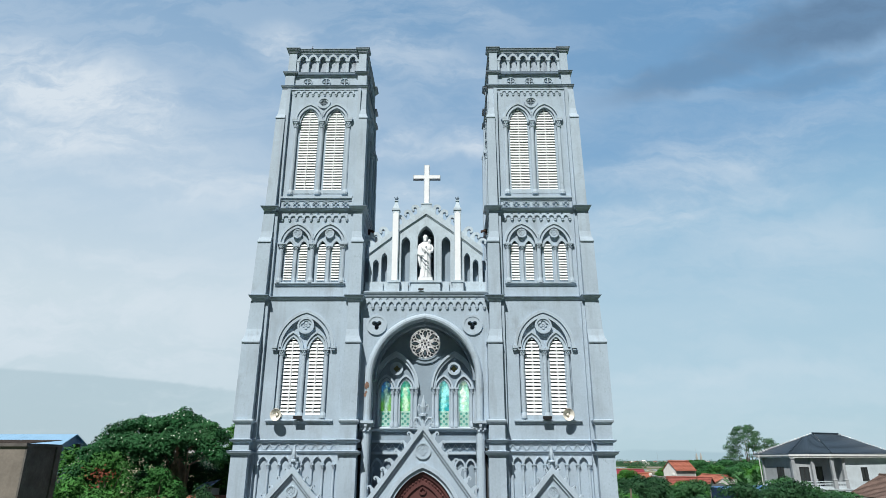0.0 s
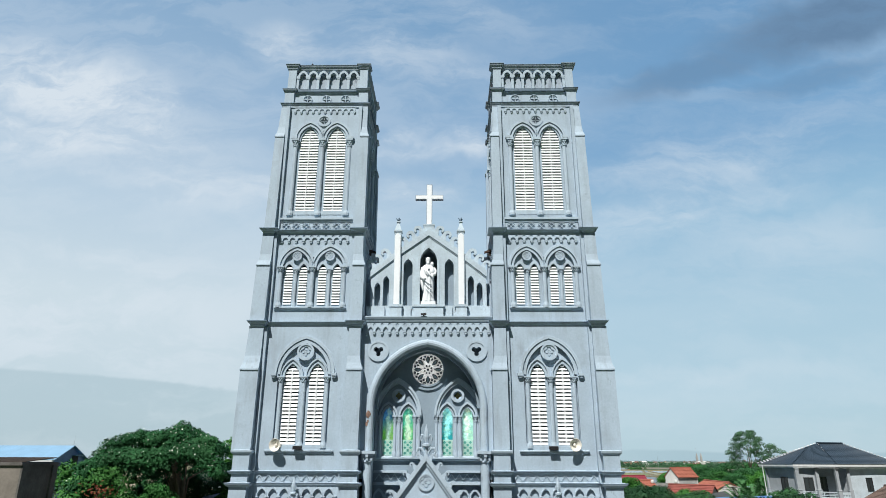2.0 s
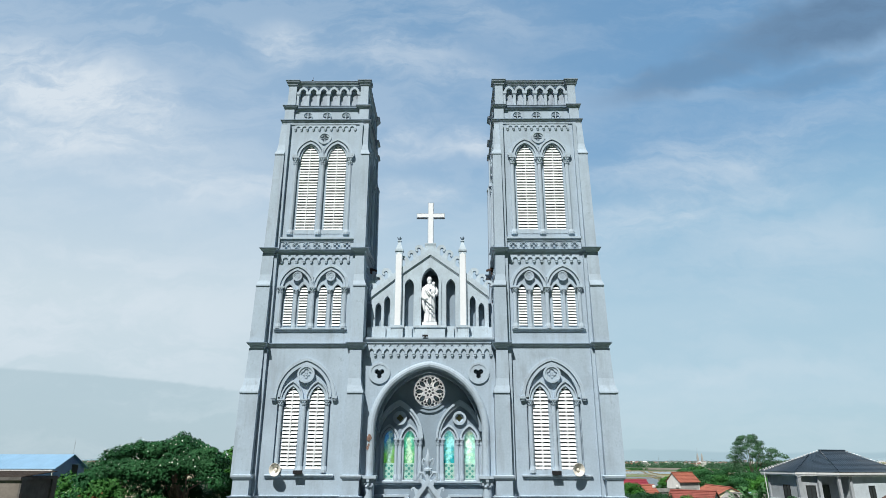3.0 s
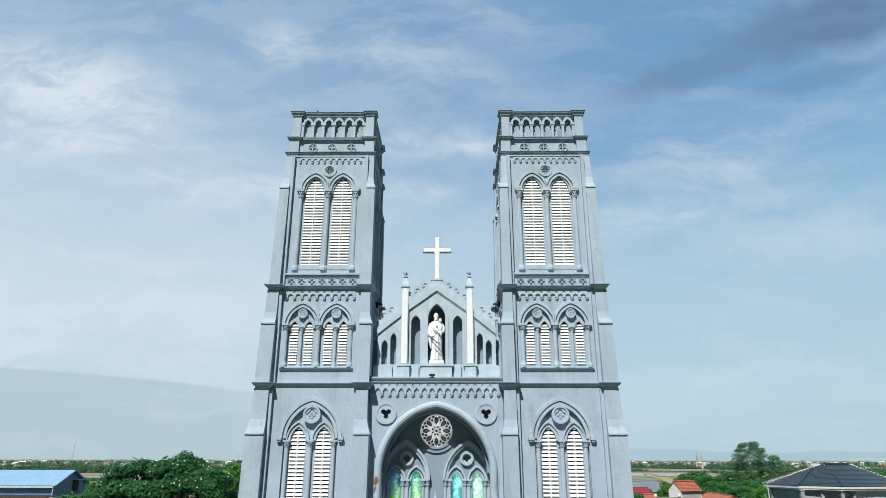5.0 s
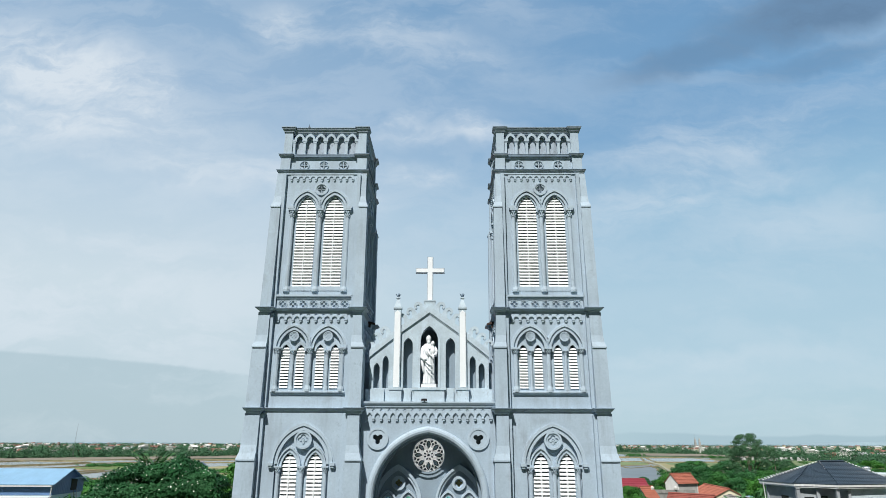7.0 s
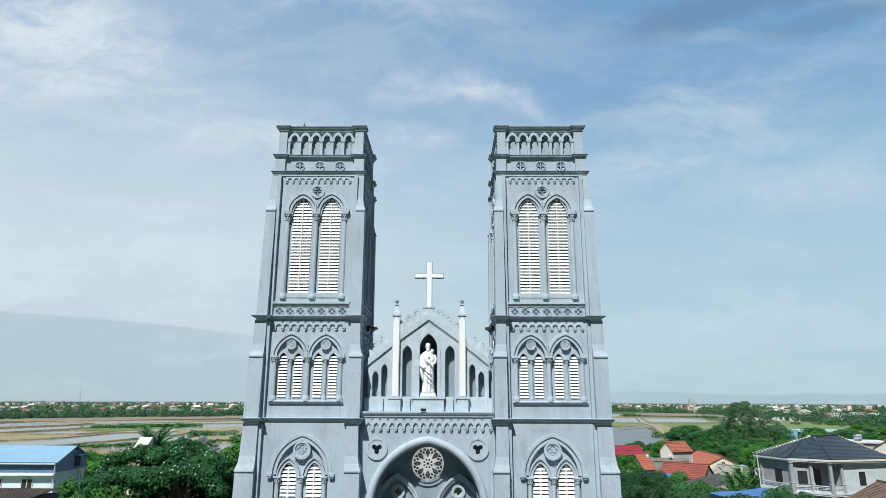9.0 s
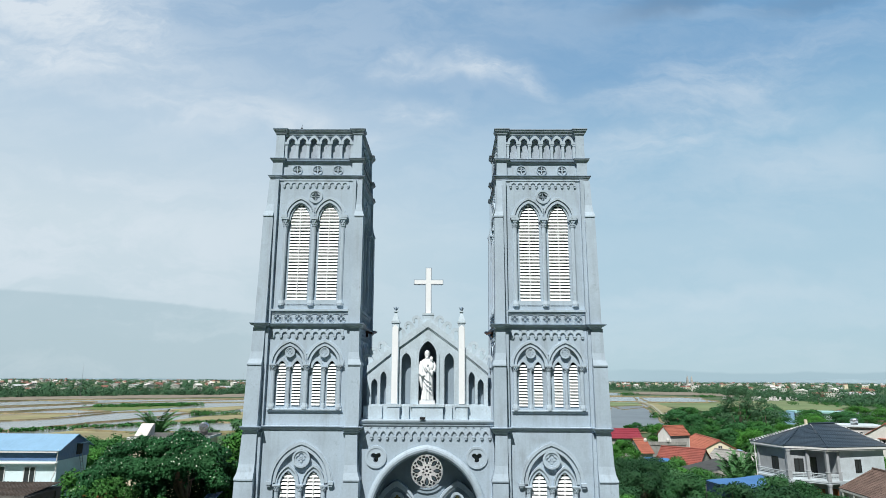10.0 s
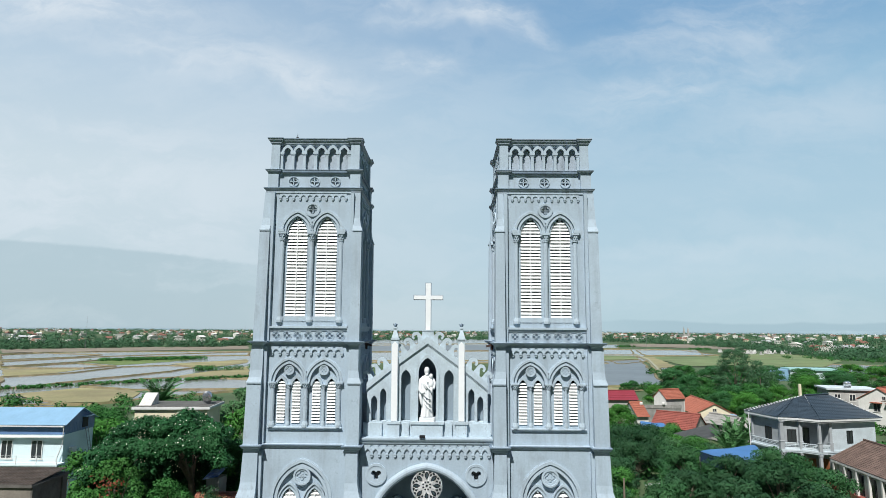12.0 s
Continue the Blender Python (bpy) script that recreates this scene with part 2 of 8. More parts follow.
WHITE = material("white gloss paint", (0.74, 0.775, 0.81), 0.5, vary=0.04, scale=1.2, fine=12, bump=0.05, streak=0.12, dirt=(0.5, 0.5, 0.48))
SLAT = material("white louvre paint", (0.755, 0.785, 0.8), 0.55, vary=0.04, scale=0.8, fine=10, bump=0.05, streak=0.18, dirt=(0.5, 0.5, 0.48), per_piece=0.05)
STATUE = material("white statue plaster", (0.715, 0.75, 0.785), 0.5, vary=0.05, scale=2.0, fine=18, bump=0.1)
# near-black put in for unlit depth behind louvres, in gaps and windows
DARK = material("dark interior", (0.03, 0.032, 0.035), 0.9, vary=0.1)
DOOR_WOOD = material("red-brown door wood", (0.1, 0.04, 0.038), 0.5, vary=0.15, scale=2, fine=24, bump=0.2)
STONE_TRACERY = material("white tracery", (0.9, 0.89, 0.88), 0.7, vary=0.08, scale=2, fine=20)
ROSE_GLASS = glassy("dull rose glass", (0.13, 0.135, 0.16), 0.25)
RUST = material("rusted metal", (0.05, 0.028, 0.022), 0.8, vary=0.3, scale=4, fine=20)
HORN = material("horn enamel", (0.68, 0.66, 0.6), 0.45, vary=0.08, scale=3, fine=14, stain=0.3, dirt=(0.4, 0.36, 0.3))
BLACK = material("black housing", (0.012, 0.012, 0.014), 0.5, vary=0.1)


def stained(name, top, bottom, figure, z0, z1, cx):
    """Painted glass: a wash from top to bottom with one pale plain form in it, over a lattice foot."""
    m = bpy.data.materials.new(name)
    m.use_nodes = True
    t = m.node_tree
    b = t.nodes["Principled BSDF"]
    b.inputs["Roughness"].default_value = 0.12
    geo = t.nodes.new("ShaderNodeNewGeometry")
    sp = t.nodes.new("ShaderNodeSeparateXYZ")
    t.links.new(geo.outputs["Position"], sp.inputs[0])
    n = t.nodes.new("ShaderNodeTexNoise")
    n.inputs["Scale"].default_value, n.inputs["Detail"].default_value = 3.2, 3.0
    t.links.new(geo.outputs["Position"], n.inputs["Vector"])
    h = t.nodes.new("ShaderNodeMapRange")
    h.inputs[1].default_value, h.inputs[2].default_value = z0, z1
    t.links.new(sp.outputs[2], h.inputs[0])
    add = t.nodes.new("ShaderNodeMath")
    add.operation = "ADD"
    t.links.new(h.outputs[0], add.inputs[0])
    sub = t.nodes.new("ShaderNodeMath")
    sub.operation, sub.inputs[1].default_value = "SUBTRACT", 0.5
    t.links.new(n.outputs[0], sub.inputs[0])
    t.links.new(sub.outputs[0], add.inputs[1])
    ramp = t.nodes.new("ShaderNodeValToRGB")
    e = ramp.color_ramp.elements
    e[0].position, e[0].color = 0.2, (*bottom, 1)
    e[1].position, e[1].color = 0.85, (*top, 1)
    t.links.new(add.outputs[0], ramp.inputs[0])
    w = t.nodes.new("ShaderNodeTexNoise")
    w.inputs["Scale"].default_value, w.inputs["Detail"].default_value = 5.5, 4.0
    t.links.new(geo.outputs["Position"], w.inputs["Vector"])
    dx = t.nodes.new("ShaderNodeMath")
    dx.operation, dx.inputs[1].default_value = "SUBTRACT", cx
    t.links.new(sp.outputs[0], dx.inputs[0])
    ab = t.nodes.new("ShaderNodeMath")
    ab.operation = "ABSOLUTE"
    t.links.new(dx.outputs[0], ab.inputs[0])
    fm = t.nodes.new("ShaderNodeMath")
    fm.operation = "MULTIPLY_ADD"
    fm.inputs[1].default_value = 0.4
    t.links.new(w.outputs[0], fm.inputs[0])
    t.links.new(ab.outputs[0], fm.inputs[2])
    fr = t.nodes.new("ShaderNodeMapRange")
    fr.inputs[1].default_value, fr.inputs[2].default_value, fr.inputs[3].default_value, fr.inputs[4].default_value = 0.24, 0.32, 1.0, 0.0
    t.links.new(fm.outputs[0], fr.inputs[0])
    mx = t.nodes.new("ShaderNodeMix")
    mx.data_type = "RGBA"
    t.links.new(fr.outputs[0], mx.inputs[0])
    t.links.new(ramp.outputs[0], mx.inputs[6])
    mx.inputs[7].default_value = (*figure, 1)
    # small pieces of glass in the painting, some yellowed, with thin dark lines between
    cells = t.nodes.new("ShaderNodeTexVoronoi")
    cells.inputs["Scale"].default_value = 11.0
    t.links.new(geo.outputs["Position"], cells.inputs["Vector"])
    tone = t.nodes.new("ShaderNodeSeparateColor")
    t.links.new(cells.outputs["Color"], tone.inputs[0])
    lead = t.nodes.new("ShaderNodeTexVoronoi")
    lead.feature = "DISTANCE_TO_EDGE"
    lead.inputs["Scale"].default_value = 11.0
    t.links.new(geo.outputs["Position"], lead.inputs["Vector"])

    def mixed_in(fac, a, colour, mode="MIX"):
        q = t.nodes.new("ShaderNodeMix")
        q.data_type, q.blend_type = "RGBA", mode
        t.links.new(fac, q.inputs[0])
        t.links.new(a, q.inputs[6])
        q.inputs[7].default_value = (*colour, 1)
        return q.outputs[2]

    def stepped(value, lo, hi, a, c):
        r = t.nodes.new("ShaderNodeMapRange")
        for k, v in enumerate((lo, hi, a, c)):
            r.inputs[k + 1].default_value = v
        t.links.new(value, r.inputs[0])
        return r.outputs[0]
    col = mixed_in(stepped(tone.outputs[0], 0.6, 0.95, 0.0, 0.25), mx.outputs[2], (0.62, 0.68, 0.3))
    col = mixed_in(stepped(tone.outputs[1], 0.3, 1.0, 0.0, 0.45), col, (0.3, 0.5, 0.5), "MULTIPLY")
    col = mixed_in(stepped(lead.outputs["Distance"], 0.015, 0.05, 0.3, 0.0), col, (0.1, 0.2, 0.2))
    t.links.new(col, b.inputs["Base Color"])
    return m


WINDOW_GLASS = glassy("dim window glass", (0.06, 0.07, 0.08), 0.15)
GLASS_FOOT = material("lattice glass", (0.2, 0.52, 0.47), 0.15, vary=0.1, scale=9, fine=25, bump=0.0)

LATTICE = material("pale lattice", (0.62, 0.82, 0.76), 0.5, vary=0.1)


def translucent(m, share):
    """Lets light through a thin pane: part of the surface scatters it onwards."""
    t = m.node_tree
    b = t.nodes["Principled BSDF"]
    tr = t.nodes.new("ShaderNodeBsdfTranslucent")
    t.links.new(b.inputs["Base Color"].links[0].from_socket, tr.inputs[0])
    mx = t.nodes.new("ShaderNodeMixShader")
    mx.inputs[0].default_value = share
    t.links.new(b.outputs[0], mx.inputs[1])
    t.links.new(tr.outputs[0], mx.inputs[2])
    t.links.new(mx.outputs[0], t.nodes["Material Output"].inputs[0])
    return m


# tracery, lattice and foot panes pass light, so the added lamp brightens them
translucent(LATTICE, 0.5), translucent(GLASS_FOOT, 0.6), translucent(STONE_TRACERY, 0.5)

# ---- mesh helpers ----
def part(name, bm, mat, parent=None, label="", shift=None):
    me = bpy.data.meshes.new(name)
    bm.normal_update()
    bm.to_mesh(me)
    bm.free()
    me.materials.append(mat)
    ob = new(name, me)
    ob.parent = parent
    if shift:
        ob.location = shift
    if label:
        tagged(ob, label)
    return ob


def again(ob, parent, m, name=None):
    """Another object on the same mesh."""
    o = new(name or ob.name.split(".")[0], ob.data)
    o.parent = parent
    o.matrix_basis = m
    return o


def thing(name, at=(0, 0, 0), turn=0.0, label="", category="", group="", kind=""):
    e = new(name)
    e.location, e.rotation_euler = at, (0, 0, radians(turn))
    e.empty_display_size = 0.2
    return tagged(e, label, category, group, kind)


def box(bm, x0, x1, y0, y1, z0, z1):
    v = [bm.verts.new(p) for p in ((x0, y0, z0), (x1, y0, z0), (x1, y1, z0), (x0, y1, z0), (x0, y0, z1), (x1, y0, z1), (x1, y1, z1), (x0, y1, z1))]
    for f in ((0, 3, 2, 1), (4, 5, 6, 7), (0, 1, 5, 4), (1, 2, 6, 5), (2, 3, 7, 6), (3, 0, 4, 7)):
        bm.faces.new([v[i] for i in f])
    return v


def boxed(x0, x1, y0, y1, z0, z1):
    bm = bmesh.new()
    box(bm, x0, x1, y0, y1, z0, z1)
    return bm


def loft(bm, rings, closed=True, caps=True):
    """Faces between rings of equally many points."""
    vs = [[bm.verts.new(p) for p in r] for r in rings]
    n = len(vs[0])
    for a, b in zip(vs, vs[1:]):
        for i in range(n if closed else n - 1):
            j = (i + 1) % n
            bm.faces.new((a[i], a[j], b[j], b[i]))
    if caps:
        bm.faces.new(vs[0][::-1])
        bm.faces.new(vs[-1])
    return vs


def lathe(bm, cx, cy, profile, n=10, turn=0.0, squash=1.0):
    loft(bm, [[(cx + r * math.cos(turn + 2 * math.pi * i / n), cy + squash * r * math.sin(turn + 2 * math.pi * i / n), z) for i in range(n)] for r, z in profile])


def area2(p):
    return sum(a[0] * b[1] - b[0] * a[1] for a, b in zip(p, p[1:] + p[:1]))


def plate(bm, outer, holes, y0, y1):
    """A slab that stands in the xz plane from y0 (front) to y1, with holes through it."""
    loops = [outer if area2(outer) > 0 else outer[::-1]] + [h if area2(h) < 0 else h[::-1] for h in holes]
    front, edges = [], []
    for l in loops:
        vs = [bm.verts.new((x, y0, z)) for x, z in l]
        front.append(vs)
        edges += [bm.edges.new((a, b)) for a, b in zip(vs, vs[1:] + vs[:1])]
    if holes:
        faces = [g for g in bmesh.ops.triangle_fill(bm, use_beauty=True, use_dissolve=False, edges=edges, normal=(0, -1, 0))["geom"] if isinstance(g, bmesh.types.BMFace)]
    else:
        faces = [bm.faces.new(front[0])]
    twin = {}
    for vs in front:
        for v in vs:
            twin[v] = bm.verts.new((v.co.x, y1, v.co.z))
    for f in faces:
        f.normal_update()
        if f.normal.y > 0:
            f.normal_flip()
        bm.faces.new([twin[v] for v in reversed(f.verts[:])])
    for vs in front:
        for a, b in zip(vs, vs[1:] + vs[:1]):
            bm.faces.new((b, a, twin[a], twin[b]))


def arch(cx, half, zs, za, n=9):
    """Points of a pointed arch, from its left spring over the apex to the right."""
    r = za - zs
    big = (half * half + r * r) / (2 * half)
    c = big - half
    end = math.atan2(r, c) if big > half else math.pi / 2
    left = []
    for i in range(n + 1):
        a = end * i / n
        left.append((cx + c - big * math.cos(a), zs + big * math.sin(a)))
    left[-1] = (cx, za)
    return left + [(2 * cx - x, z) for x, z in left[-2::-1]]


def opening(cx, half, z0, zs, za, n=9):
    return [(cx - half, z0)] + arch(cx, half, zs, za, n) + [(cx + half, z0)]


def band(bm, inner, outer, y0, y1):
    """A moulding between two lines of equally many points, from y0 to y1."""
    rings = [[(a[0], y0, a[1]), (b[0], y0, b[1]), (b[0], y1, b[1]), (a[0], y1, a[1])] for a, b in zip(inner, outer)]
    loft(bm, rings)


def lobes(cx, cz, n, d, r, turn=0.0, steps=7):
    """The outline of n round lobes about a centre."""
    out = []
    for k in range(n):
        for i in range(steps):
            a = 2 * math.pi * (k + (i + 0.5) / steps) / n - math.pi / n
            f = a - 2 * math.pi * k / n
            s = r * r - d * d * math.sin(f) ** 2
            q = d * math.cos(f) + math.sqrt(max(s, 0.0))
            out.append((cx + q * math.sin(a + turn), cz + q * math.cos(a + turn)))
    return out


def ring_pts(cx, cz, r, n=20):
    return [(cx + r * math.cos(2 * math.pi * i / n), cz + r * math.sin(2 * math.pi * i / n)) for i in range(n)]


def tube(bm, path, radius, n=8, flat=1.0):
    """A rod along points; radius: a number, or one for each point."""
    pts = [Vector(p) for p in path]
    rings = []
    for i, p in enumerate(pts):
        d = (pts[min(i + 1, len(pts) - 1)] - pts[max(i - 1, 0)]).normalized()
        side = d.cross(Vector((0, 1, 0)) if abs(d.y) < 0.9 else Vector((1, 0, 0))).normalized()
        other = side.cross(d).normalized()
        r = radius if isinstance(radius, (int, float)) else radius[i]
        rings.append([p + side * (r * math.cos(2 * math.pi * k / n)) + other * (r * flat * math.sin(2 * math.pi * k / n)) for k in range(n)])
    loft(bm, rings)


def curl(bm, x, z, size, flip, y0, y1, lean=0.0):
    """One wave-shaped crocket: a broad foot that narrows, rises and curls over outwards."""
    pts, width = [], []
    for i in range(17):
        u = i / 16
        if u < 0.4:
            v = u / 0.4
            p = (-0.32 + 0.2 * v + 0.02 * v * v, -0.15 + 0.85 * v)
            w = 0.44 - 0.29 * v
        else:
            q = (u - 0.4) / 0.6
            a = math.pi * (1.0 - 1.3 * q)
            r = 0.3 * (1 - 0.35 * q)
            p = (0.2 + r * math.cos(a), 0.7 + r * math.sin(a))
            w = 0.15 - 0.07 * q
        pts.append(p)
        width.append(w)
    turn = Matrix.Rotation(lean, 2)
    inner, outer = [], []
    for i, p in enumerate(pts):
        a, b = pts[max(i - 1, 0)], pts[min(i + 1, 16)]
        dx, dz = b[0] - a[0], b[1] - a[1]
        l = math.hypot(dx, dz)
        for sgn, lst in ((-1, inner), (1, outer)):
            q = turn @ Vector((p[0] - sgn * dz / l * width[i], p[1] + sgn * dx / l * width[i]))
            lst.append((x + flip * size * q.x, z + size * q.y))
    band(bm, inner, outer, y0, y1)


def fleur(bm, cx, z0, h, y, wide=1.0):
    """A lily-shaped finial: pointed bud, two curling leaves, collar and two lower scrolls."""
    lathe(bm, cx, y, [(0.07 * h, z0 - 0.12 * h), (0.055 * h, z0 + 0.1 * h), (0.07 * h, z0 + 0.32 * h), (0.14 * h, z0 + 0.34 * h), (0.14 * h, z0 + 0.4 * h), (0.05 * h, z0 + 0.43 * h),
                      (0.085 * h, z0 + 0.62 * h), (0.075 * h, z0 + 0.75 * h), (0.035 * h, z0 + 0.88 * h), (0.012 * h, z0 + h)], 8)
    for f in (-1, 1):
        for path, k, far in ((((0.04, 0.42), (0.11, 0.55), (0.2, 0.66), (0.3, 0.68), (0.37, 0.6), (0.34, 0.5), (0.28, 0.53)), 0.75, 0.55), (((0.03, 0.02), (0.08, 0.16), (0.17, 0.28), (0.27, 0.28), (0.31, 0.17), (0.25, 0.09), (0.2, 0.14)), 1.0, 1.1)):
            tube(bm, [(cx + f * a * h * wide * far, y, z0 + b * h) for a, b in path], [q * h * k * wide for q in (0.035, 0.05, 0.06, 0.06, 0.05, 0.04, 0.02)], 7)


def column(bm, cx, cy, z0, z1, r, base=0.2, cap=0.25, n=10):
    lathe(bm, cx, cy, [(r * 1.55, z0), (r * 1.55, z0 + base * 0.45), (r * 1.15, z0 + base), (r, z0 + base * 1.02), (r * 0.94, z1 - cap), (r * 1.2, z1 - cap * 0.97),
                       (r * 1.2, z1 - cap * 0.86), (r * 0.98, z1 - cap * 0.84), (r * 1.15, z1 - cap * 0.5), (r * 1.5, z1 - cap * 0.28), (r * 1.3, z1 - cap * 0.24)], n)
    q = r * 1.62
    box(bm, cx - q, cx + q, cy - q, cy + q, z1 - cap * 0.24, z1)
    for k in range(8):
        a = math.pi * (k + 0.5) / 4
        px, py = cx + 1.28 * r * math.cos(a), cy + 1.28 * r * math.sin(a)
        s = r * 0.26
        box(bm, px - s, px + s, py - s, py + s, z1 - cap * 0.52, z1 - cap * 0.34)
        px, py = cx + 1.1 * r * math.cos(a + 0.4), cy + 1.1 * r * math.sin(a + 0.4)
        box(bm, px - s, px + s, py - s, py + s, z1 - cap * 0.8, z1 - cap * 0.6)


def corbels(bm, x0, n, step, z_pend, z_top, y0, y1, eyes=False):
    """A corbel table: n small pointed arches in a row with pendants between them."""
    zs, za = z_pend + 0.06, z_pend + (z_top - z_pend) * 0.62
    low = []
    for i in range(n):
        low += arch(x0 + (i + 0.5) * step, step * 0.42, zs, za + 0.02, 5)
    outer = [(x0 - step * 0.12, z_top), (x0 - step * 0.12, zs)] + low + [(x0 + (n + 0.12) * step, zs), (x0 + (n + 0.12) * step, z_top)]
    holes = [lobes(x0 + i * step, z_top - (z_top - z_pend) * 0.17, 3, step * 0.12, step * 0.1, 0, 5) for i in range(1, n)] if eyes else []
    ym = y0 + (y1 - y0) * 0.45
    plate(bm, outer, holes, ym, y1)
    for i in range(n):
        x = x0 + (i + 0.5) * step
        band(bm, arch(x, step * 0.36, zs, za - 0.02, 5), arch(x, step * 0.47, zs, za + 0.045, 5), y0, y1)
    for i in range(n + 1):
        x = x0 + i * step
        q = step * 0.2
        box(bm, x - q, x + q, y0 - 0.025, y1, z_pend + 0.02, z_pend + 0.07)
        q = step * 0.15
        loft(bm, [[(x - q * k, y0 - 0.01 + d, z), (x + q * k, y0 - 0.01 + d, z), (x + q * k, y1, z), (x - q * k, y1, z)] for k, d, z in ((0.35, 0.03, z_pend - 0.09), (0.9, 0.0, z_pend - 0.05), (1.0, 0.0, z_pend + 0.02))])



# ---- the church: two bell towers ----
AXIS = -0.045
FRONT = 1.80          # the towers' middle lies this far behind the datum of the front


def forward(z):
    """How far the front buttresses stand out beyond the tower's square, by height."""
    return float(np.interp(z, (8.2, 13.1, 17.1, 21.6, 23.4, 25.6), (0.38, 0.3, 0.21, 0.08, -0.02, -0.05)))


def wall_forward(z):
    """The same for the wall fields between them, storey by storey."""
    return 0.17 if z < 13.05 else 0.1 if z < 17.05 else 0.03 if z < 23.3 else -0.03 if z < 24.2 else -0.06


def plan(H, xi, h, o, z):
    ring = []
    fb, fw = forward(z), wall_forward(z - 0.25)
    for k in range(4):
        c, s = (1, 0, -1, 0)[k], (0, 1, 0, -1)[k]
        for i, (x, y) in enumerate(((-H - o, -H - o), (-(xi - o), -H - o), (-(xi - o), -(h + o)), (xi - o, -(h + o)), (xi - o, -H - o))):
            out = (fw if i in (2, 3) else fb) if k == 0 else fb if (k == 1 and i == 0) else 0.0
            ring.append((c * x - s * y, s * x + c * y - out, z))
    return ring


def wrapped(H, xi, h, profile):
    bm = bmesh.new()
    loft(bm, [plan(H, xi, h, o, z) for z, o in profile])
    return bm


def arch_half(half, zs, za, z):
    if z <= zs:
        return half
    r = za - zs
    big = (half * half + r * r) / (2 * half)
    return math.sqrt(max(big * big - (z - zs) ** 2, 0)) - (big - half)


def louvres(parent, cx, half, z0, zs, za, pitch, y, single, spine=True):
    """White louvre boards in a lancet, each one tilted, with a middle upright."""
    def board(bm, w, x, z):
        hgt = pitch * 0.7
        p = [(-0.07, 0.0), (0.0, -0.012), (0.05, hgt - 0.01), (-0.022, hgt)]
        loft(bm, [[(x + sx * w, y + a, z + b) for a, b in p] for sx in (-1, 1)])
    rows = []
    z = z0 + 0.01
    while z + pitch * 0.55 < za:
        w = arch_half(half, zs, za, z + pitch * 0.4)
        if w > 0.05:
            rows.append((z, w))
        z += pitch
    if single:
        bm = bmesh.new()
        board(bm, 1.0, 0, 0)
        first = None
        for z, w in rows:
            if first is None:
                first = part("slat", bm, SLAT, parent)
                o = first
            else:
                o = again(first, parent, Matrix())
            j = random.uniform(-0.006, 0.006)
            o.matrix_basis = Matrix.Translation((cx, 0, z + j)) @ Matrix.Rotation(random.uniform(-0.006, 0.006), 4, "Y") @ Matrix.Diagonal((w, 1, 1, 1))
    else:
        bm = bmesh.new()
        for z, w in rows:
            board(bm, w, cx, z)
        tagged(part("slats", bm, SLAT, parent), kind="stuff")
    if spine:
        thick = 0.026 if half < 0.3 else 0.017
        part("mullion", boxed(cx - thick, cx + thick, y - 0.08, y + 0.03, z0, za - 0.2), SLAT, parent)
    # dark sheet put behind the boards for the shade inside
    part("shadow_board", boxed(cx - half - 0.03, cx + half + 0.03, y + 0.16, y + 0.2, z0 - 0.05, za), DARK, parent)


def rosette(bm, cx, cz, r, n, y, depth=0.1):
    """A round moulded boss with a lobed piercing."""
    plate(bm, ring_pts(cx, cz, r, 24), [ring_pts(cx, cz, r * 0.8, 24)], y - depth * 0.6, y)
    plate(bm, ring_pts(cx, cz, r * 0.81, 24), [lobes(cx, cz, n, r * 0.36, r * 0.3)], y - depth * 0.34, y)
    plate(bm, lobes(cx, cz, n, r * 0.33, r * 0.22), [ring_pts(cx, cz, r * 0.2, 10)], y - depth * 0.3, y)
    plate(bm, ring_pts(cx, cz, r * 0.12, 8), [], y - depth * 0.34, y)


def hood(parent, cx, half, zs, za, width, y, stops=True, name="hood_mould"):
    bm = bmesh.new()
    up = 1.12
    band(bm, arch(cx, half + 0.03, zs, za + 0.03 * up), arch(cx, half + width * 0.55, zs, za + width * 0.55 * up), y - 0.07, y + 0.03)
    band(bm, arch(cx, half + width * 0.55 - 0.002, zs, za + width * 0.55 * up - 0.002), arch(cx, half + width * 0.55 + 0.045, zs, za + (width * 0.55 + 0.045) * up), y - 0.025, y + 0.03)
    band(bm, arch(cx, half - 0.02, zs, za - 0.02 * up), arch(cx, half + 0.032, zs, za + 0.032 * up), y + 0.02, y + 0.06)
    band(bm, arch(cx, half - width * 0.5, zs, za - width * 0.5 * up), arch(cx, half - 0.018, zs, za - 0.018 * up), y - 0.04, y + 0.06)
    if stops:
        for f in (-1, 1):
            x = cx + f * (half + width * 0.5)
            box(bm, x - 0.1, x + 0.1, y - 0.14, y + 0.03, zs - 0.06, zs + 0.05)
            box(bm, x - 0.065, x + 0.065, y - 0.11, y + 0.03, zs - 0.13, zs - 0.06)
    return part(name, bm, PLASTER_TRIM, parent)


def shafts(parent, xs, y, z0, z1, r, cap, base=0.22):
    first = None
    for x in xs:
        if first is None:
            bm = bmesh.new()
            column(bm, 0, 0, z0, z1, r, base, cap)
            first = part("column", bm, PLASTER_TRIM, parent)
            first.location = (x, y, 0)
        else:
            again(first, parent, Matrix.Translation((x, y, 0)))


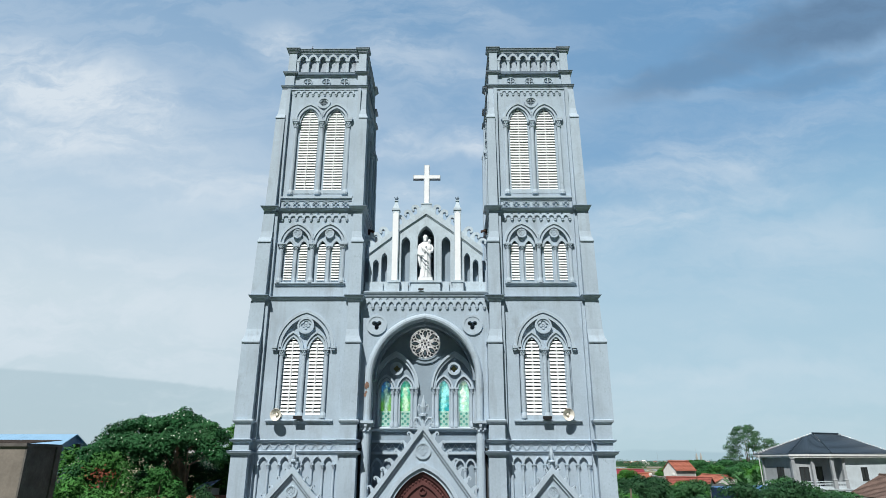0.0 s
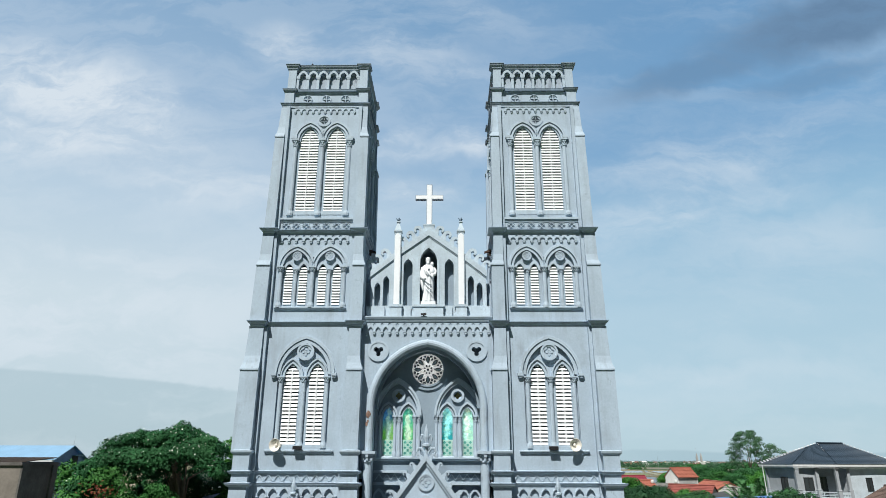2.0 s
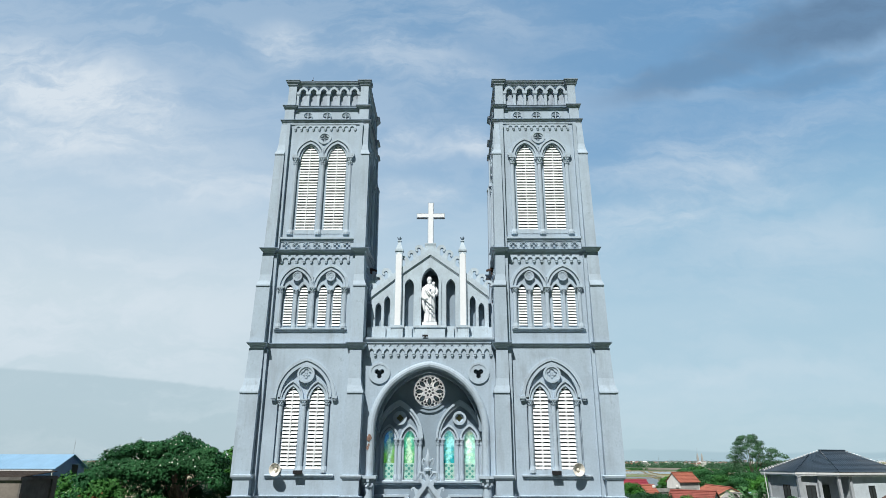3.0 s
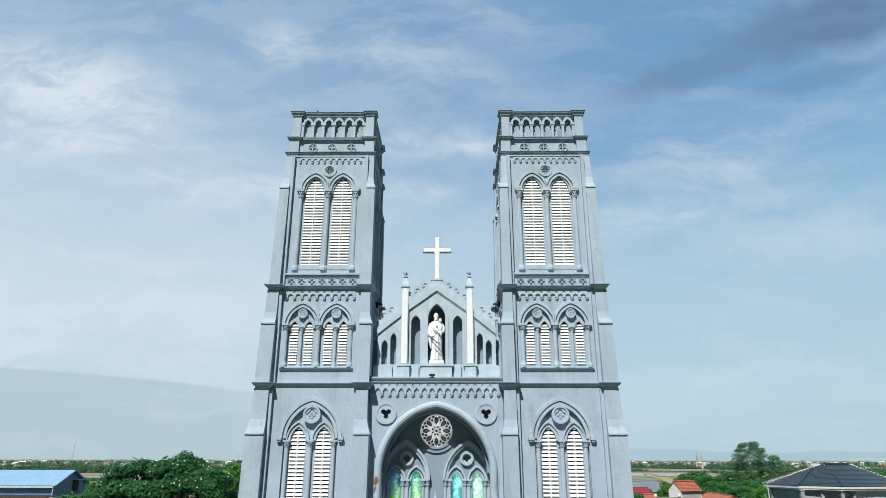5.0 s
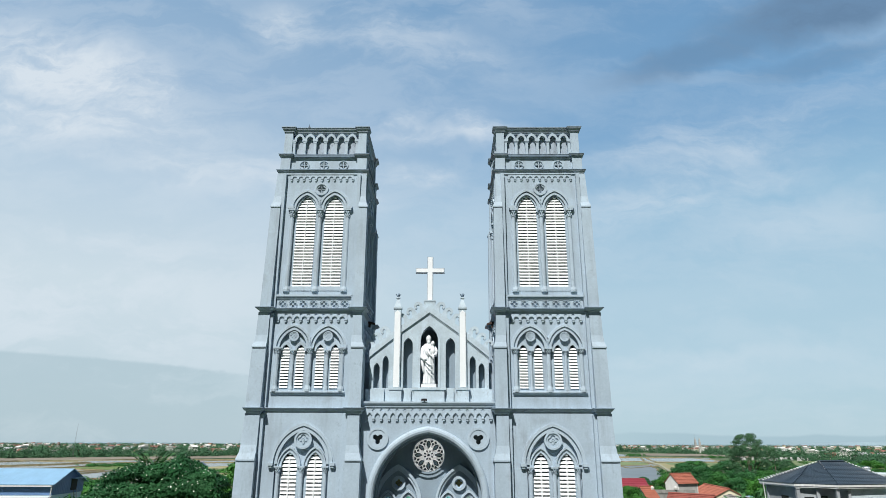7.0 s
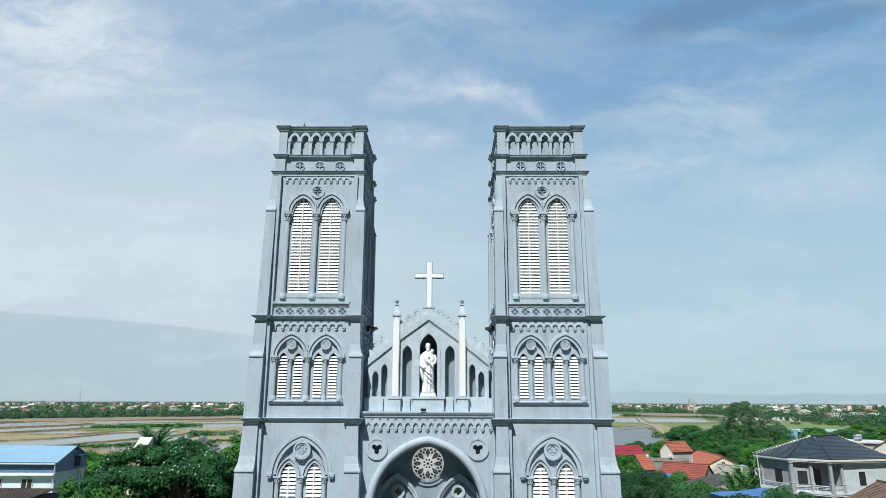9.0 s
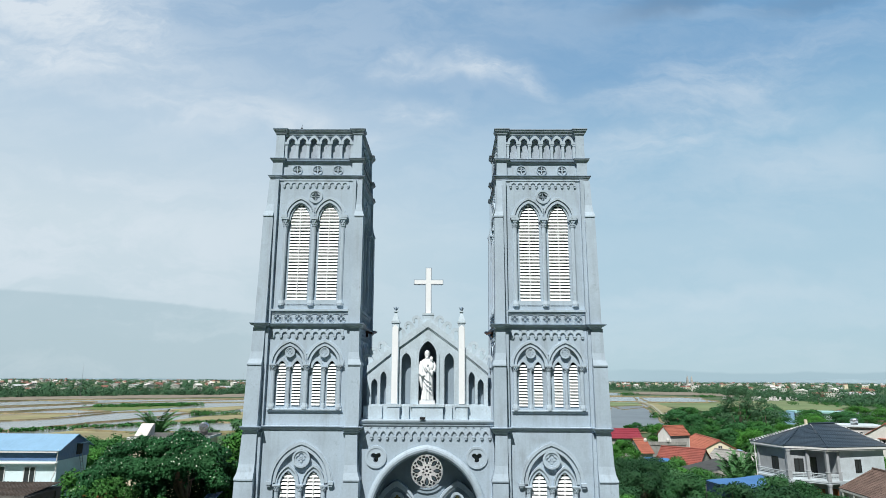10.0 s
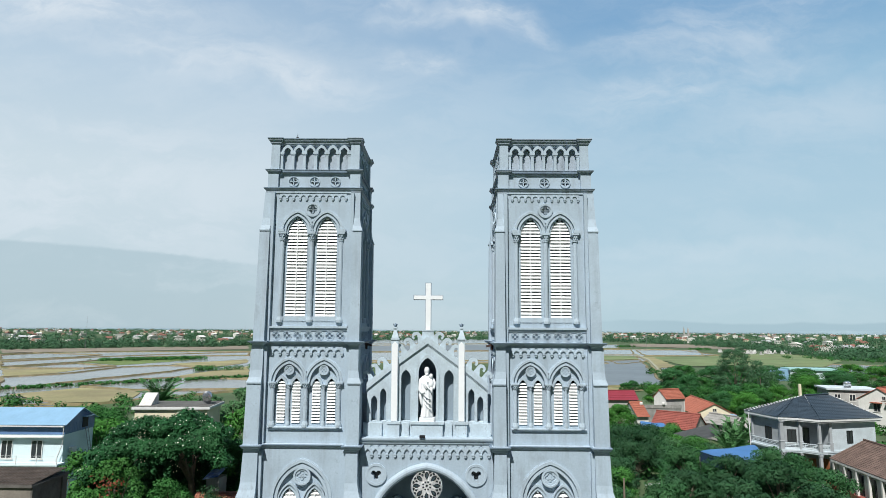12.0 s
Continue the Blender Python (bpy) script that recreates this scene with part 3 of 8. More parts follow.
def low_window(tower, h, single):
    y = -h
    bm = bmesh.new()
    plate(bm, opening(0, 1.04, 8.35, 11.02, 12.4), [opening(s * 0.49, 0.29, 8.42, 10.97, 11.48) for s in (-1, 1)], y + 0.12, y + 0.24)
    w = part("window", bm, PLASTER, tower, "twin pointed window with white louvres")
    hood(w, 0, 1.06, 11.05, 12.42, 0.24, y)
    for s in (-1, 1):
        bm = bmesh.new()
        band(bm, arch(s * 0.49, 0.29, 10.97, 11.48), arch(s * 0.49, 0.4, 10.97, 11.63), y + 0.03, y + 0.125)
        band(bm, arch(s * 0.49, 0.4, 10.97, 11.625), arch(s * 0.49, 0.445, 10.97, 11.71), y - 0.02, y + 0.125)
        part("arch_mould", bm, PLASTER_TRIM, w)
        louvres(w, s * 0.49, 0.285, 8.42, 10.97, 11.48, 0.14, y + 0.15, single)
    bm = bmesh.new()
    plate(bm, ring_pts(0, 11.93, 0.34, 24), [ring_pts(0, 11.93, 0.27, 24)], y - 0.05, y + 0.13)
    plate(bm, ring_pts(0, 11.93, 0.275, 24), [lobes(0, 11.93, 4, 0.115, 0.095)], y - 0.015, y + 0.05)
    plate(bm, lobes(0, 11.93, 4, 0.1, 0.05), [ring_pts(0, 11.93, 0.06, 10)], y + 0.0, y + 0.05)
    plate(bm, ring_pts(0, 11.93, 0.04, 8), [], y - 0.01, y + 0.05)
    o = part("rosette", bm, PLASTER_TRIM, w)
    part("rosette_back", boxed(-0.24, 0.24, y + 0.028, y + 0.06, 11.69, 12.17), PLASTER, o)
    shafts(w, (-0.9, 0.0, 0.9), y + 0.05, 8.3, 10.98, 0.085, 0.24)
    bm = bmesh.new()
    loft(bm, [[(-1.2 - o, y - o, z), (1.2 + o, y - o, z), (1.2 + o, y + 0.14, z), (-1.2 - o, y + 0.14, z)] for z, o in ((8.1, 0.01), (8.13, 0.05), (8.16, 0.06), (8.18, 0.1), (8.22, 0.105), (8.24, 0.08))])
    part("sill", bm, PLASTER_TRIM, w)
    part("apron", boxed(-1.05, 1.05, y + 0.02, y + 0.14, 8.24, 8.42), PLASTER_TRIM, w)
    return w


def middle_window(tower, h, single):
    y = -h
    bm = bmesh.new()
    lights = (-1.0, -0.4, 0.4, 1.0)
    holes = [opening(x, 0.165, 13.9, 15.36, 15.64, 6) for x in lights]
    outer = [(-1.36, 13.8)] + arch(-0.7, 0.66, 15.45, 16.31)[:-1] + [(0.0, 15.45)] + arch(0.7, 0.66, 15.45, 16.31)[1:] + [(1.36, 13.8)]
    plate(bm, outer, holes, y + 0.1, y + 0.22)
    w = part("window", bm, PLASTER, tower, "four-light pointed window with white louvres")
    for s in (-1, 1):
        hood(w, s * 0.7, 0.655, 15.47, 16.34, 0.2, y, stops=False)
    for x in lights:
        bm = bmesh.new()
        band(bm, arch(x, 0.165, 15.36, 15.64, 6), arch(x, 0.25, 15.36, 15.78, 6), y + 0.02, y + 0.105)
        part("arch_mould", bm, PLASTER_TRIM, w)
        louvres(w, x, 0.16, 13.9, 15.36, 15.64, 0.118, y + 0.13, single, spine=False)
    for s in (-1, 1):
        bm = bmesh.new()
        plate(bm, ring_pts(s * 0.69, 15.97, 0.2, 20), [], y + 0.01, y + 0.102)
        rosette(bm, s * 0.69, 15.97, 0.2, 4, y + 0.012, 0.06)
        part("rosette", bm, PLASTER_TRIM, w)
    shafts(w, (-1.32, 0.0, 1.32), y + 0.0, 13.76, 15.5, 0.09, 0.22)
    shafts(w, (-0.7, 0.7), y + 0.05, 13.76, 15.42, 0.06, 0.18)
    bm = bmesh.new()
    loft(bm, [[(-1.42 - o * 0.5, y - o, z), (1.42 + o * 0.5, y - o, z), (1.42 + o * 0.5, y + 0.12, z), (-1.42 - o * 0.5, y + 0.12, z)] for z, o in ((13.64, 0.01), (13.67, 0.05), (13.7, 0.06), (13.72, 0.1), (13.76, 0.105), (13.78, 0.08))])
    part("sill", bm, PLASTER_TRIM, w)
    for x in (-1.36, 1.36):
        part("label_stop", boxed(x - 0.12, x + 0.12, y - 0.13, y + 0.05, 15.42, 15.53), PLASTER_TRIM, w)
    return w


def high_window(tower, h, single):
    y = -h
    bm = bmesh.new()
    outer = [(-1.2, 17.9)] + arch(-0.61, 0.59, 21.5, 22.31)[:-1] + [(0.0, 21.5)] + arch(0.61, 0.59, 21.5, 22.31)[1:] + [(1.2, 17.9)]
    plate(bm, outer, [opening(s * 0.61, 0.41, 18.1, 21.44, 22.21) for s in (-1, 1)], y + 0.1, y + 0.22)
    w = part("window", bm, PLASTER, tower, "tall twin pointed window with white louvres")
    for s in (-1, 1):
        hood(w, s * 0.61, 0.56, 21.58, 22.34, 0.2, y, stops=False)
        bm = bmesh.new()
        band(bm, arch(s * 0.61, 0.41, 21.44, 22.21), arch(s * 0.61, 0.48, 21.44, 22.29), y + 0.02, y + 0.105)
        part("arch_mould", bm, PLASTER_TRIM, w)
        louvres(w, s * 0.61, 0.405, 18.1, 21.44, 22.2, 0.133, y + 0.13, single)
    bm = bmesh.new()
    plate(bm, ring_pts(0, 22.5, 0.3, 24), [ring_pts(0, 22.5, 0.22, 24)], y - 0.06, y + 0.01)
    plate(bm, ring_pts(0, 22.5, 0.225, 24), [lobes(0, 22.5, 4, 0.1, 0.085)], y - 0.03, y + 0.01)
    plate(bm, ring_pts(0, 22.5, 0.045, 8), [], y - 0.02, y + 0.01)
    box(bm, -0.012, 0.012, y - 0.02, y + 0.01, 22.33, 22.67)
    box(bm, -0.17, 0.17, y - 0.02, y + 0.01, 22.488, 22.512)
    o = part("oculus", bm, PLASTER_TRIM, w)
    # darker tone puts shade behind the piercing
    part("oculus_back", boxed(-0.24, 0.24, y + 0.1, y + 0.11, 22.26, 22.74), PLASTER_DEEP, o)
    shafts(w, (-1.21, 0.0, 1.21), y + 0.02, 17.86, 21.57, 0.095, 0.38)
    for x in (-1.27, 1.27):
        part("label_stop", boxed(x - 0.13, x + 0.13, y - 0.14, y + 0.05, 21.56, 21.68), PLASTER_TRIM, w)
    part("sill", boxed(-1.2, 1.2, y + 0.0, y + 0.12, 17.86, 18.1), PLASTER_TRIM, w)
    return w


def portal_gable(parent, cx, y, z_foot, z_apex, half, quatre_z, quatre_r, tip, door_half, door_spring, door_apex):
    """A steep gable over a doorway with crockets and a finial."""
    bm = bmesh.new()
    slope = (z_apex - z_foot) / half
    outer = [(cx - half, z_foot), (cx, z_apex), (cx + half, z_foot), (cx + half, 0.0), (cx - half, 0.0)]
    plate(bm, outer, [], y, y + 0.06) if door_apex is None else plate(bm, outer, [opening(cx, door_half, 0.02, door_spring, door_apex)], y, y + 0.25)
    g = part("portal_gable", bm, PLASTER, parent, "steep plastered gable with scroll crockets")
    bm = bmesh.new()
    for s in (-1, 1):
        n = math.hypot(half, z_apex - z_foot)
        ux, uz = -s * half / n, (z_apex - z_foot) / n
        w = 0.17
        a0, a1 = (cx + s * (half + 0.2), z_foot - 0.2 * slope), (cx, z_apex)
        for o0, o1, f in ((0.0, w, -0.14), (-0.09, 0.0, -0.07)):
            inner = [(a0[0] + s * uz * o0, a0[1] + abs(ux) * o0), (a1[0], a1[1] + o0 * 1.5)]
            outerl = [(a0[0] + s * uz * o1, a0[1] + abs(ux) * o1), (a1[0], a1[1] + o1 * 1.5)]
            band(bm, inner, outerl, y + f, y + 0.2)
    part("raking_mould", bm, PLASTER_TRIM, g)
    first = None
    step = 0.36 if half > 1.2 else 0.3
    k = int(math.hypot(half, z_apex - z_foot) / step)
    for s in (-1, 1):
        for i in range(k):
            u = (i + 0.5) / k
            x, z = cx + s * half * (1 - u), z_foot + (z_apex - z_foot) * u + 0.2
            bm = bmesh.new()
            curl(bm, x + s * 0.08, z, 0.23 if half > 1.4 else 0.15, s, y - 0.08, y + 0.08, -0.35)
            part("crocket", bm, PLASTER_TRIM, g)
    bm = bmesh.new()
    fleur(bm, cx, z_apex + 0.1, tip - z_apex - 0.1, y, 0.85 if half > 1.4 else 0.5)
    part("finial", bm, PLASTER_TRIM, g)
    bm = bmesh.new()
    rosette(bm, cx, quatre_z, quatre_r * 1.1, 4, y + 0.001, 0.09)
    part("quatrefoil", bm, PLASTER_TRIM, g)
    return g


def bell_tower(cx):
    tower = thing("bell_tower", (cx, FRONT, 0), label="square blue-grey plastered bell tower with white louvred windows", category="tower", group="bell towers")
    # corner buttresses, stepping in as they rise
    steps = [(0, 2.34), (7.0, 2.34), (7.0, 2.31), (8.2, 2.31), (8.2, 2.28), (11.17, 2.28), (11.17, 2.32), (11.22, 2.32), (11.46, 2.235), (11.74, 2.185), (13.1, 2.16),
             (13.1, 2.2), (15.46, 2.19), (15.46, 2.23), (15.51, 2.23), (15.7, 2.15), (15.98, 2.1), (17.1, 2.08), (17.1, 2.1), (21.58, 2.07), (21.58, 2.1), (21.63, 2.1),
             (21.82, 2.025), (22.14, 1.975), (23.4, 1.96), (23.4, 1.93), (24.15, 1.93), (24.15, 1.87), (25.4, 1.86)]
    pieces = []
    for sx, front in ((1, True), (-1, True), (1, False)):
        bm = bmesh.new()
        rings = []
        for i, (z, H) in enumerate(steps):
            xi = 1.5 if i >= 25 else 1.7
            f = forward(z) if front else 0.0
            rings.append([(-sx * H, -H - f, z), (-sx * xi, -H - f, z), (-sx * xi, -xi, z), (-sx * H, -xi, z)])
        loft(bm, rings)
        pieces.append(part("buttress", bm, PLASTER, tower))
    back = pieces[-1]
    back.matrix_basis = Matrix.Rotation(math.pi, 4, "Z")
    again(back, tower, Matrix.Rotation(1.5 * math.pi, 4, "Z"))
    for z0, z1, h in ((0, 12.9, 2.16), (13.1, 16.9, 2.08), (17.1, 23.2, 2.0)):
        for q, bounds in enumerate(((-1.72, -1.57, -h, -1.72), (-h, -1.72, -1.72, -1.57))):
            strip = part("buttress_strip", boxed(*bounds, z0, z1), PLASTER, tower)
            for k in (0, 1, 2, 3):
                o = strip if k == 0 else again(strip, tower, Matrix.Rotation(k * math.pi / 2, 4, "Z"))
                if (q, k) in ((0, 0), (1, 1)):
                    o.location.y -= wall_forward(z0 + 1) + 0.06
    bm = bmesh.new()
    loft(bm, [[(-2.31 - o, -2.31 - o, z), (-1.7 + o, -2.31 - o, z), (-1.7 + o, -1.7 + o, z), (-2.31 - o, -1.7 + o, z)] for z, o in ((8.06, 0.0), (8.1, 0.05), (8.15, 0.08), (8.21, 0.09), (8.24, 0.0))])
    cap = part("buttress_cap", bm, PLASTER_TRIM, tower)
    for k in (0, 1, 2, 3):
        o = cap if k == 0 else again(cap, tower, Matrix.Rotation(k * math.pi / 2, 4, "Z"))
        if k < 2:
            o.location.y -= forward(8.15)
    # wall fields, storey by storey
    walls = []
    bm = bmesh.new()
    plate(bm, [(-1.72, 0), (1.72, 0), (1.72, 13.0), (-1.72, 13.0)], [opening(0, 1.03, 8.36, 11.02, 12.39)], -2.06, -1.75)
    walls.append(part("wall", bm, PLASTER, tower))
    bm = bmesh.new()
    hole = [(-1.35, 13.82)] + arch(-0.7, 0.65, 15.45, 16.3)[:-1] + [(0.0, 15.45)] + arch(0.7, 0.65, 15.45, 16.3)[1:] + [(1.35, 13.82)]
    plate(bm, [(-1.72, 13.0), (1.72, 13.0), (1.72, 17.1), (-1.72, 17.1)], [hole], -1.98, -1.7)
    walls.append(part("wall", bm, PLASTER, tower))
    bm = bmesh.new()
    hole = [(-1.19, 17.92)] + arch(-0.61, 0.58, 21.5, 22.3)[:-1] + [(0.0, 21.5)] + arch(0.61, 0.58, 21.5, 22.3)[1:] + [(1.19, 17.92)]
    plate(bm, [(-1.72, 17.1), (1.72, 17.1), (1.72, 23.4), (-1.72, 23.4)], [hole, ring_pts(0, 22.5, 0.215, 20)], -1.9, -1.6)
    walls.append(part("wall", bm, PLASTER, tower))
    bm = bmesh.new()
    plate(bm, [(-1.52, 23.4), (1.52, 23.4), (1.52, 24.2), (-1.52, 24.2)], [lobes(x, 23.72, 4, 0.075, 0.07) for x in (-0.875, 0, 0.875)], -1.82, -1.6)
    walls.append(part("wall", bm, PLASTER, tower))
    bm = bmesh.new()
    plate(bm, [(-1.52, 24.2), (1.52, 24.2), (1.52, 25.42), (-1.52, 25.42)], [], -1.66, -1.5)
    walls.append(part("parapet", bm, PLASTER_TOP, tower, "mould-stained parapet wall"))
    # roundels, friezes and corbel tables
    for x in (-0.875, 0, 0.875):
        bm = bmesh.new()
        plate(bm, ring_pts(x, 23.72, 0.22, 20), [ring_pts(x, 23.72, 0.19, 20)], -1.86, -1.815)
        box(bm, x - 0.022, x + 0.022, -1.86, -1.7, 23.56, 23.88)
        box(bm, x - 0.16, x + 0.16, -1.86, -1.7, 23.70, 23.74)
        walls.append(part("roundel", bm, PLASTER_TRIM, tower))
    bm = bmesh.new()
    corbels(bm, -1.36, 10, 0.272, 22.94, 23.24, -1.935, -1.895)
    box(bm, -1.57, 1.57, -1.94, -1.895, 23.2, 23.26)
    walls.append(part("corbel_table", bm, PLASTER_TRIM, tower))
    bm = bmesh.new()
    corbels(bm, -1.4, 9, 0.31, 16.6, 16.92, -2.03, -1.975, True)
    walls.append(part("corbel_table", bm, PLASTER_TRIM, tower))
    bm = bmesh.new()
    q = [(-1.29 + 0.43 * i) for i in range(7)]
    plate(bm, [(-1.56, 17.12), (1.56, 17.12), (1.56, 17.53), (-1.56, 17.53)], [ring_pts(x + a, 17.325 + b, 0.056, 12) for x in q for a, b in ((-0.088, 0), (0.088, 0), (0, 0.088), (0, -0.088))], -1.962, -1.885)
    for x in q:
        plate(bm, ring_pts(x, 17.325, 0.195, 20), [ring_pts(x, 17.325, 0.17, 20)], -1.982, -1.955)
        plate(bm, lobes(x, 17.325, 4, 0.088, 0.075), [lobes(x, 17.325, 4, 0.086, 0.058)], -1.975, -1.955)
    walls.append(part("quatrefoil_frieze", bm, PLASTER_TRIM, tower))
    bm = bmesh.new()
    box(bm, -1.62, 1.62, -2.06, -1.88, 17.63, 17.71)
    box(bm, -1.59, 1.59, -2.0, -1.88, 17.53, 17.63)
    walls.append(part("ledge", bm, PLASTER_TRIM, tower))
    for i in range(9):
        x = -1.4 + 0.35 * i
        bm = bmesh.new()
        band(bm, [(x - 0.145, 7.14), (x, 7.345), (x + 0.145, 7.14)], [(x - 0.175, 7.14), (x, 7.39), (x + 0.175, 7.14)], -2.1, -2.055)
        walls.append(part("chevron", bm, PLASTER_TRIM, tower))
    # blind arcades: under the first string course and in the parapet
    bm = bmesh.new()
    cut = []
    for i in range(7):
        cut += arch(-1.236 + 0.412 * i, 0.165, 6.62, 6.88, 6)
    plate(bm, [(-1.56, 7.0), (-1.56, 6.62)] + cut + [(1.56, 6.62), (1.56, 7.0)], [], -2.12, -2.055)
    arcade = part("arcade", bm, PLASTER_TRIM, tower, "blind arcade of small pointed arches")
    for i in range(7):
        bm = bmesh.new()
        band(bm, arch(-1.236 + 0.412 * i, 0.165, 6.62, 6.88, 6), arch(-1.236 + 0.412 * i, 0.2, 6.62, 6.94, 6), -2.16, -2.11)
        part("arch_mould", bm, PLASTER_TRIM, arcade)
    shafts(arcade, [-1.442 + 0.412 * i for i in range(8)], -2.1, 4.2, 6.63, 0.052, 0.17)
    top = None
    bm = bmesh.new()
    for i in range(6):
        band(bm, arch(-1.195 + 0.478 * i, 0.15, 24.99, 25.2, 6), arch(-1.195 + 0.478 * i, 0.242, 24.99, 25.33, 6), -1.83, -1.655)
    box(bm, -1.5, 1.5, -1.76, -1.655, 25.3, 25.42)
    top = part("parapet_arcade", bm, PLASTER_TRIM, tower, "blind arcade on stubby columns")
    first = None
    for i in range(7):
        x = -1.434 + 0.478 * i
        if first is None:
            bm = bmesh.new()
            box(bm, -0.06, 0.06, -1.82, -1.655, 24.26, 24.88)
            box(bm, -0.075, 0.075, -1.835, -1.655, 24.2, 24.3)
            box(bm, -0.08, 0.08, -1.835, -1.655, 24.86, 24.92)
            box(bm, -0.11, 0.11, -1.85, -1.655, 24.92, 25.02)
            first = part("column", bm, PLASTER_TRIM, top)
            first.location = (x, 0, 0)
        else:
            again(first, top, Matrix.Translation((x, 0, 0)))
    for k in (1, 2, 3):
        turn = Matrix.Rotation(k * math.pi / 2, 4, "Z")
        for w in walls:
            again(w, tower, turn)
        copy_thing(arcade, turn)
        copy_thing(top, turn)
    for w in walls:
        w.location.y = -wall_forward(sum(v.co.z for v in w.data.vertices) / len(w.data.vertices))
    arcade.location.y, top.location.y = -wall_forward(6), -wall_forward(25)
    for make, h in ((low_window, 2.06), (middle_window, 1.98), (high_window, 1.9)):
        make(tower, h, True).location.y = -wall_forward({2.06: 10, 1.98: 15, 1.9: 20}[h])
        side = make(tower, h, False)
        side.matrix_basis = Matrix.Rotation(math.pi / 2, 4, "Z")
        for k in (2, 3):
            copy_thing(side, Matrix.Rotation(k * math.pi / 2, 4, "Z"))
    # string courses and cornices that run round the whole tower
    for H, xi, h, prof, mat in (
            (2.34, 1.7, 2.06, ((6.93, 0.0), (6.97, 0.07), (7.02, 0.12), (7.07, 0.13), (7.11, 0.02)), PLASTER_TRIM),
            (2.31, 1.7, 2.06, ((7.38, 0.0), (7.4, 0.06), (7.44, 0.1), (7.48, 0.11), (7.52, 0.02)), PLASTER_TRIM),
            (2.2, 1.7, 2.02, ((12.9, 0.0), (12.93, 0.03), (12.99, 0.04), (13.02, 0.09), (13.07, 0.13), (13.11, 0.14), (13.14, 0.02)), PLASTER_TRIM),
            (2.1, 1.7, 1.95, ((16.93, 0.0), (16.96, 0.03), (17.0, 0.045), (17.03, 0.12), (17.07, 0.17), (17.095, 0.175), (17.12, 0.02)), PLASTER_TRIM),
            (1.93, 1.6, 1.88, ((23.2, 0.0), (23.24, 0.04), (23.3, 0.05), (23.35, 0.1), (23.41, 0.12), (23.44, 0.02)), PLASTER_TOP),
            (1.9, 1.5, 1.8, ((24.02, 0.0), (24.05, 0.04), (24.11, 0.06), (24.15, 0.12), (24.2, 0.13), (24.24, 0.02)), PLASTER_TOP),
            (1.86, 1.5, 1.76, ((25.33, 0.0), (25.38, 0.05), (25.44, 0.06), (25.5, 0.12), (25.57, 0.14), (25.61, 0.13), (25.63, 0.02)), PLASTER_TOP)):
        part("cornice", wrapped(H, xi, h, prof), mat, tower)
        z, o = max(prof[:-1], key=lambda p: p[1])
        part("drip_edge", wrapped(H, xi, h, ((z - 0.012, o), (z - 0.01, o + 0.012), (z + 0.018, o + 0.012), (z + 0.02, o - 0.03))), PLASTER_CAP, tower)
    # deck and hidden slabs added to keep sky light out of the tower
    part("roof_deck", boxed(-1.9, 1.9, -1.9, 1.9, 24.1, 24.22), PLASTER_CAP, tower)
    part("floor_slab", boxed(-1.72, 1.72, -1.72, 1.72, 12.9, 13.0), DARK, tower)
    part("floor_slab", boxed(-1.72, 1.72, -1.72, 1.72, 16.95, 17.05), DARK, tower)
    portal_gable(tower, 0, -2.6, 4.8, 6.3, 1.32, 5.66, 0.2, 7.3, 0.62, 3.2, 4.5)
    part("door", boxed(-0.7, 0.7, -2.38, -2.28, 0, 4.6), DOOR_WOOD, tower, "red-brown panelled side door")
    return tower


west_tower = bell_tower(AXIS - 4.81)
east_tower = copy_thing(west_tower, pose(AXIS + 4.81, FRONT, 0))
# the outer flanks of the buttresses step out a little further
for tower, s in ((west_tower, -1), (east_tower, 1)):
    for lo, rows in ((2.0, ((8.22, 2.425, 2.277), (11.17, 2.415, 2.277), (11.18, 2.43, 2.317), (11.223, 2.43, 2.317), (11.46, 2.35, 2.232), (11.74, 2.32, 2.182), (12.92, 2.275, 2.157))),
                     (1.9, ((13.14, 2.29, 2.197), (15.46, 2.26, 2.187), (15.47, 2.275, 2.227), (15.512, 2.275, 2.227), (15.7, 2.21, 2.147), (15.98, 2.19, 2.097), (16.94, 2.175, 2.077))),
                     (1.9, ((17.12, 2.14, 2.097), (21.58, 2.11, 2.067), (21.59, 2.13, 2.097), (21.632, 2.13, 2.097), (21.82, 2.075, 2.022), (22.14, 2.045, 1.972), (23.22, 2.01, 1.958)))):
        bm = bmesh.new()
        loft(bm, [[(s * x, -y - forward(z), z), (s * lo, -y - forward(z), z), (s * lo, -1.74, z), (s * x, -1.74, z)] for z, x, y in rows])
        part("buttress_flank", bm, PLASTER, tower)
bm = bmesh.new()
tube(bm, [(0, 0, 0), (0, 0, 0.1), (0.01, 0, 0.2)], [0.012, 0.01, 0.006], 6)
lathe(bm, 0, 0, [(0.05, 0), (0.05, 0.04), (0.02, 0.05)], 8)
rod = thing("lightning_rod", (AXIS - 5.6, FRONT - 1.78, 25.62), label="short dark metal rod on a tower parapet", category="rod")
part("rod", bm, BLACK, rod)

# ---- the church: central bay between the towers ----
front = thing("church", (AXIS, 0, 0), label="blue-grey plastered church front with a great pointed arch and stained windows", category="church")
WALL_Y = -0.29


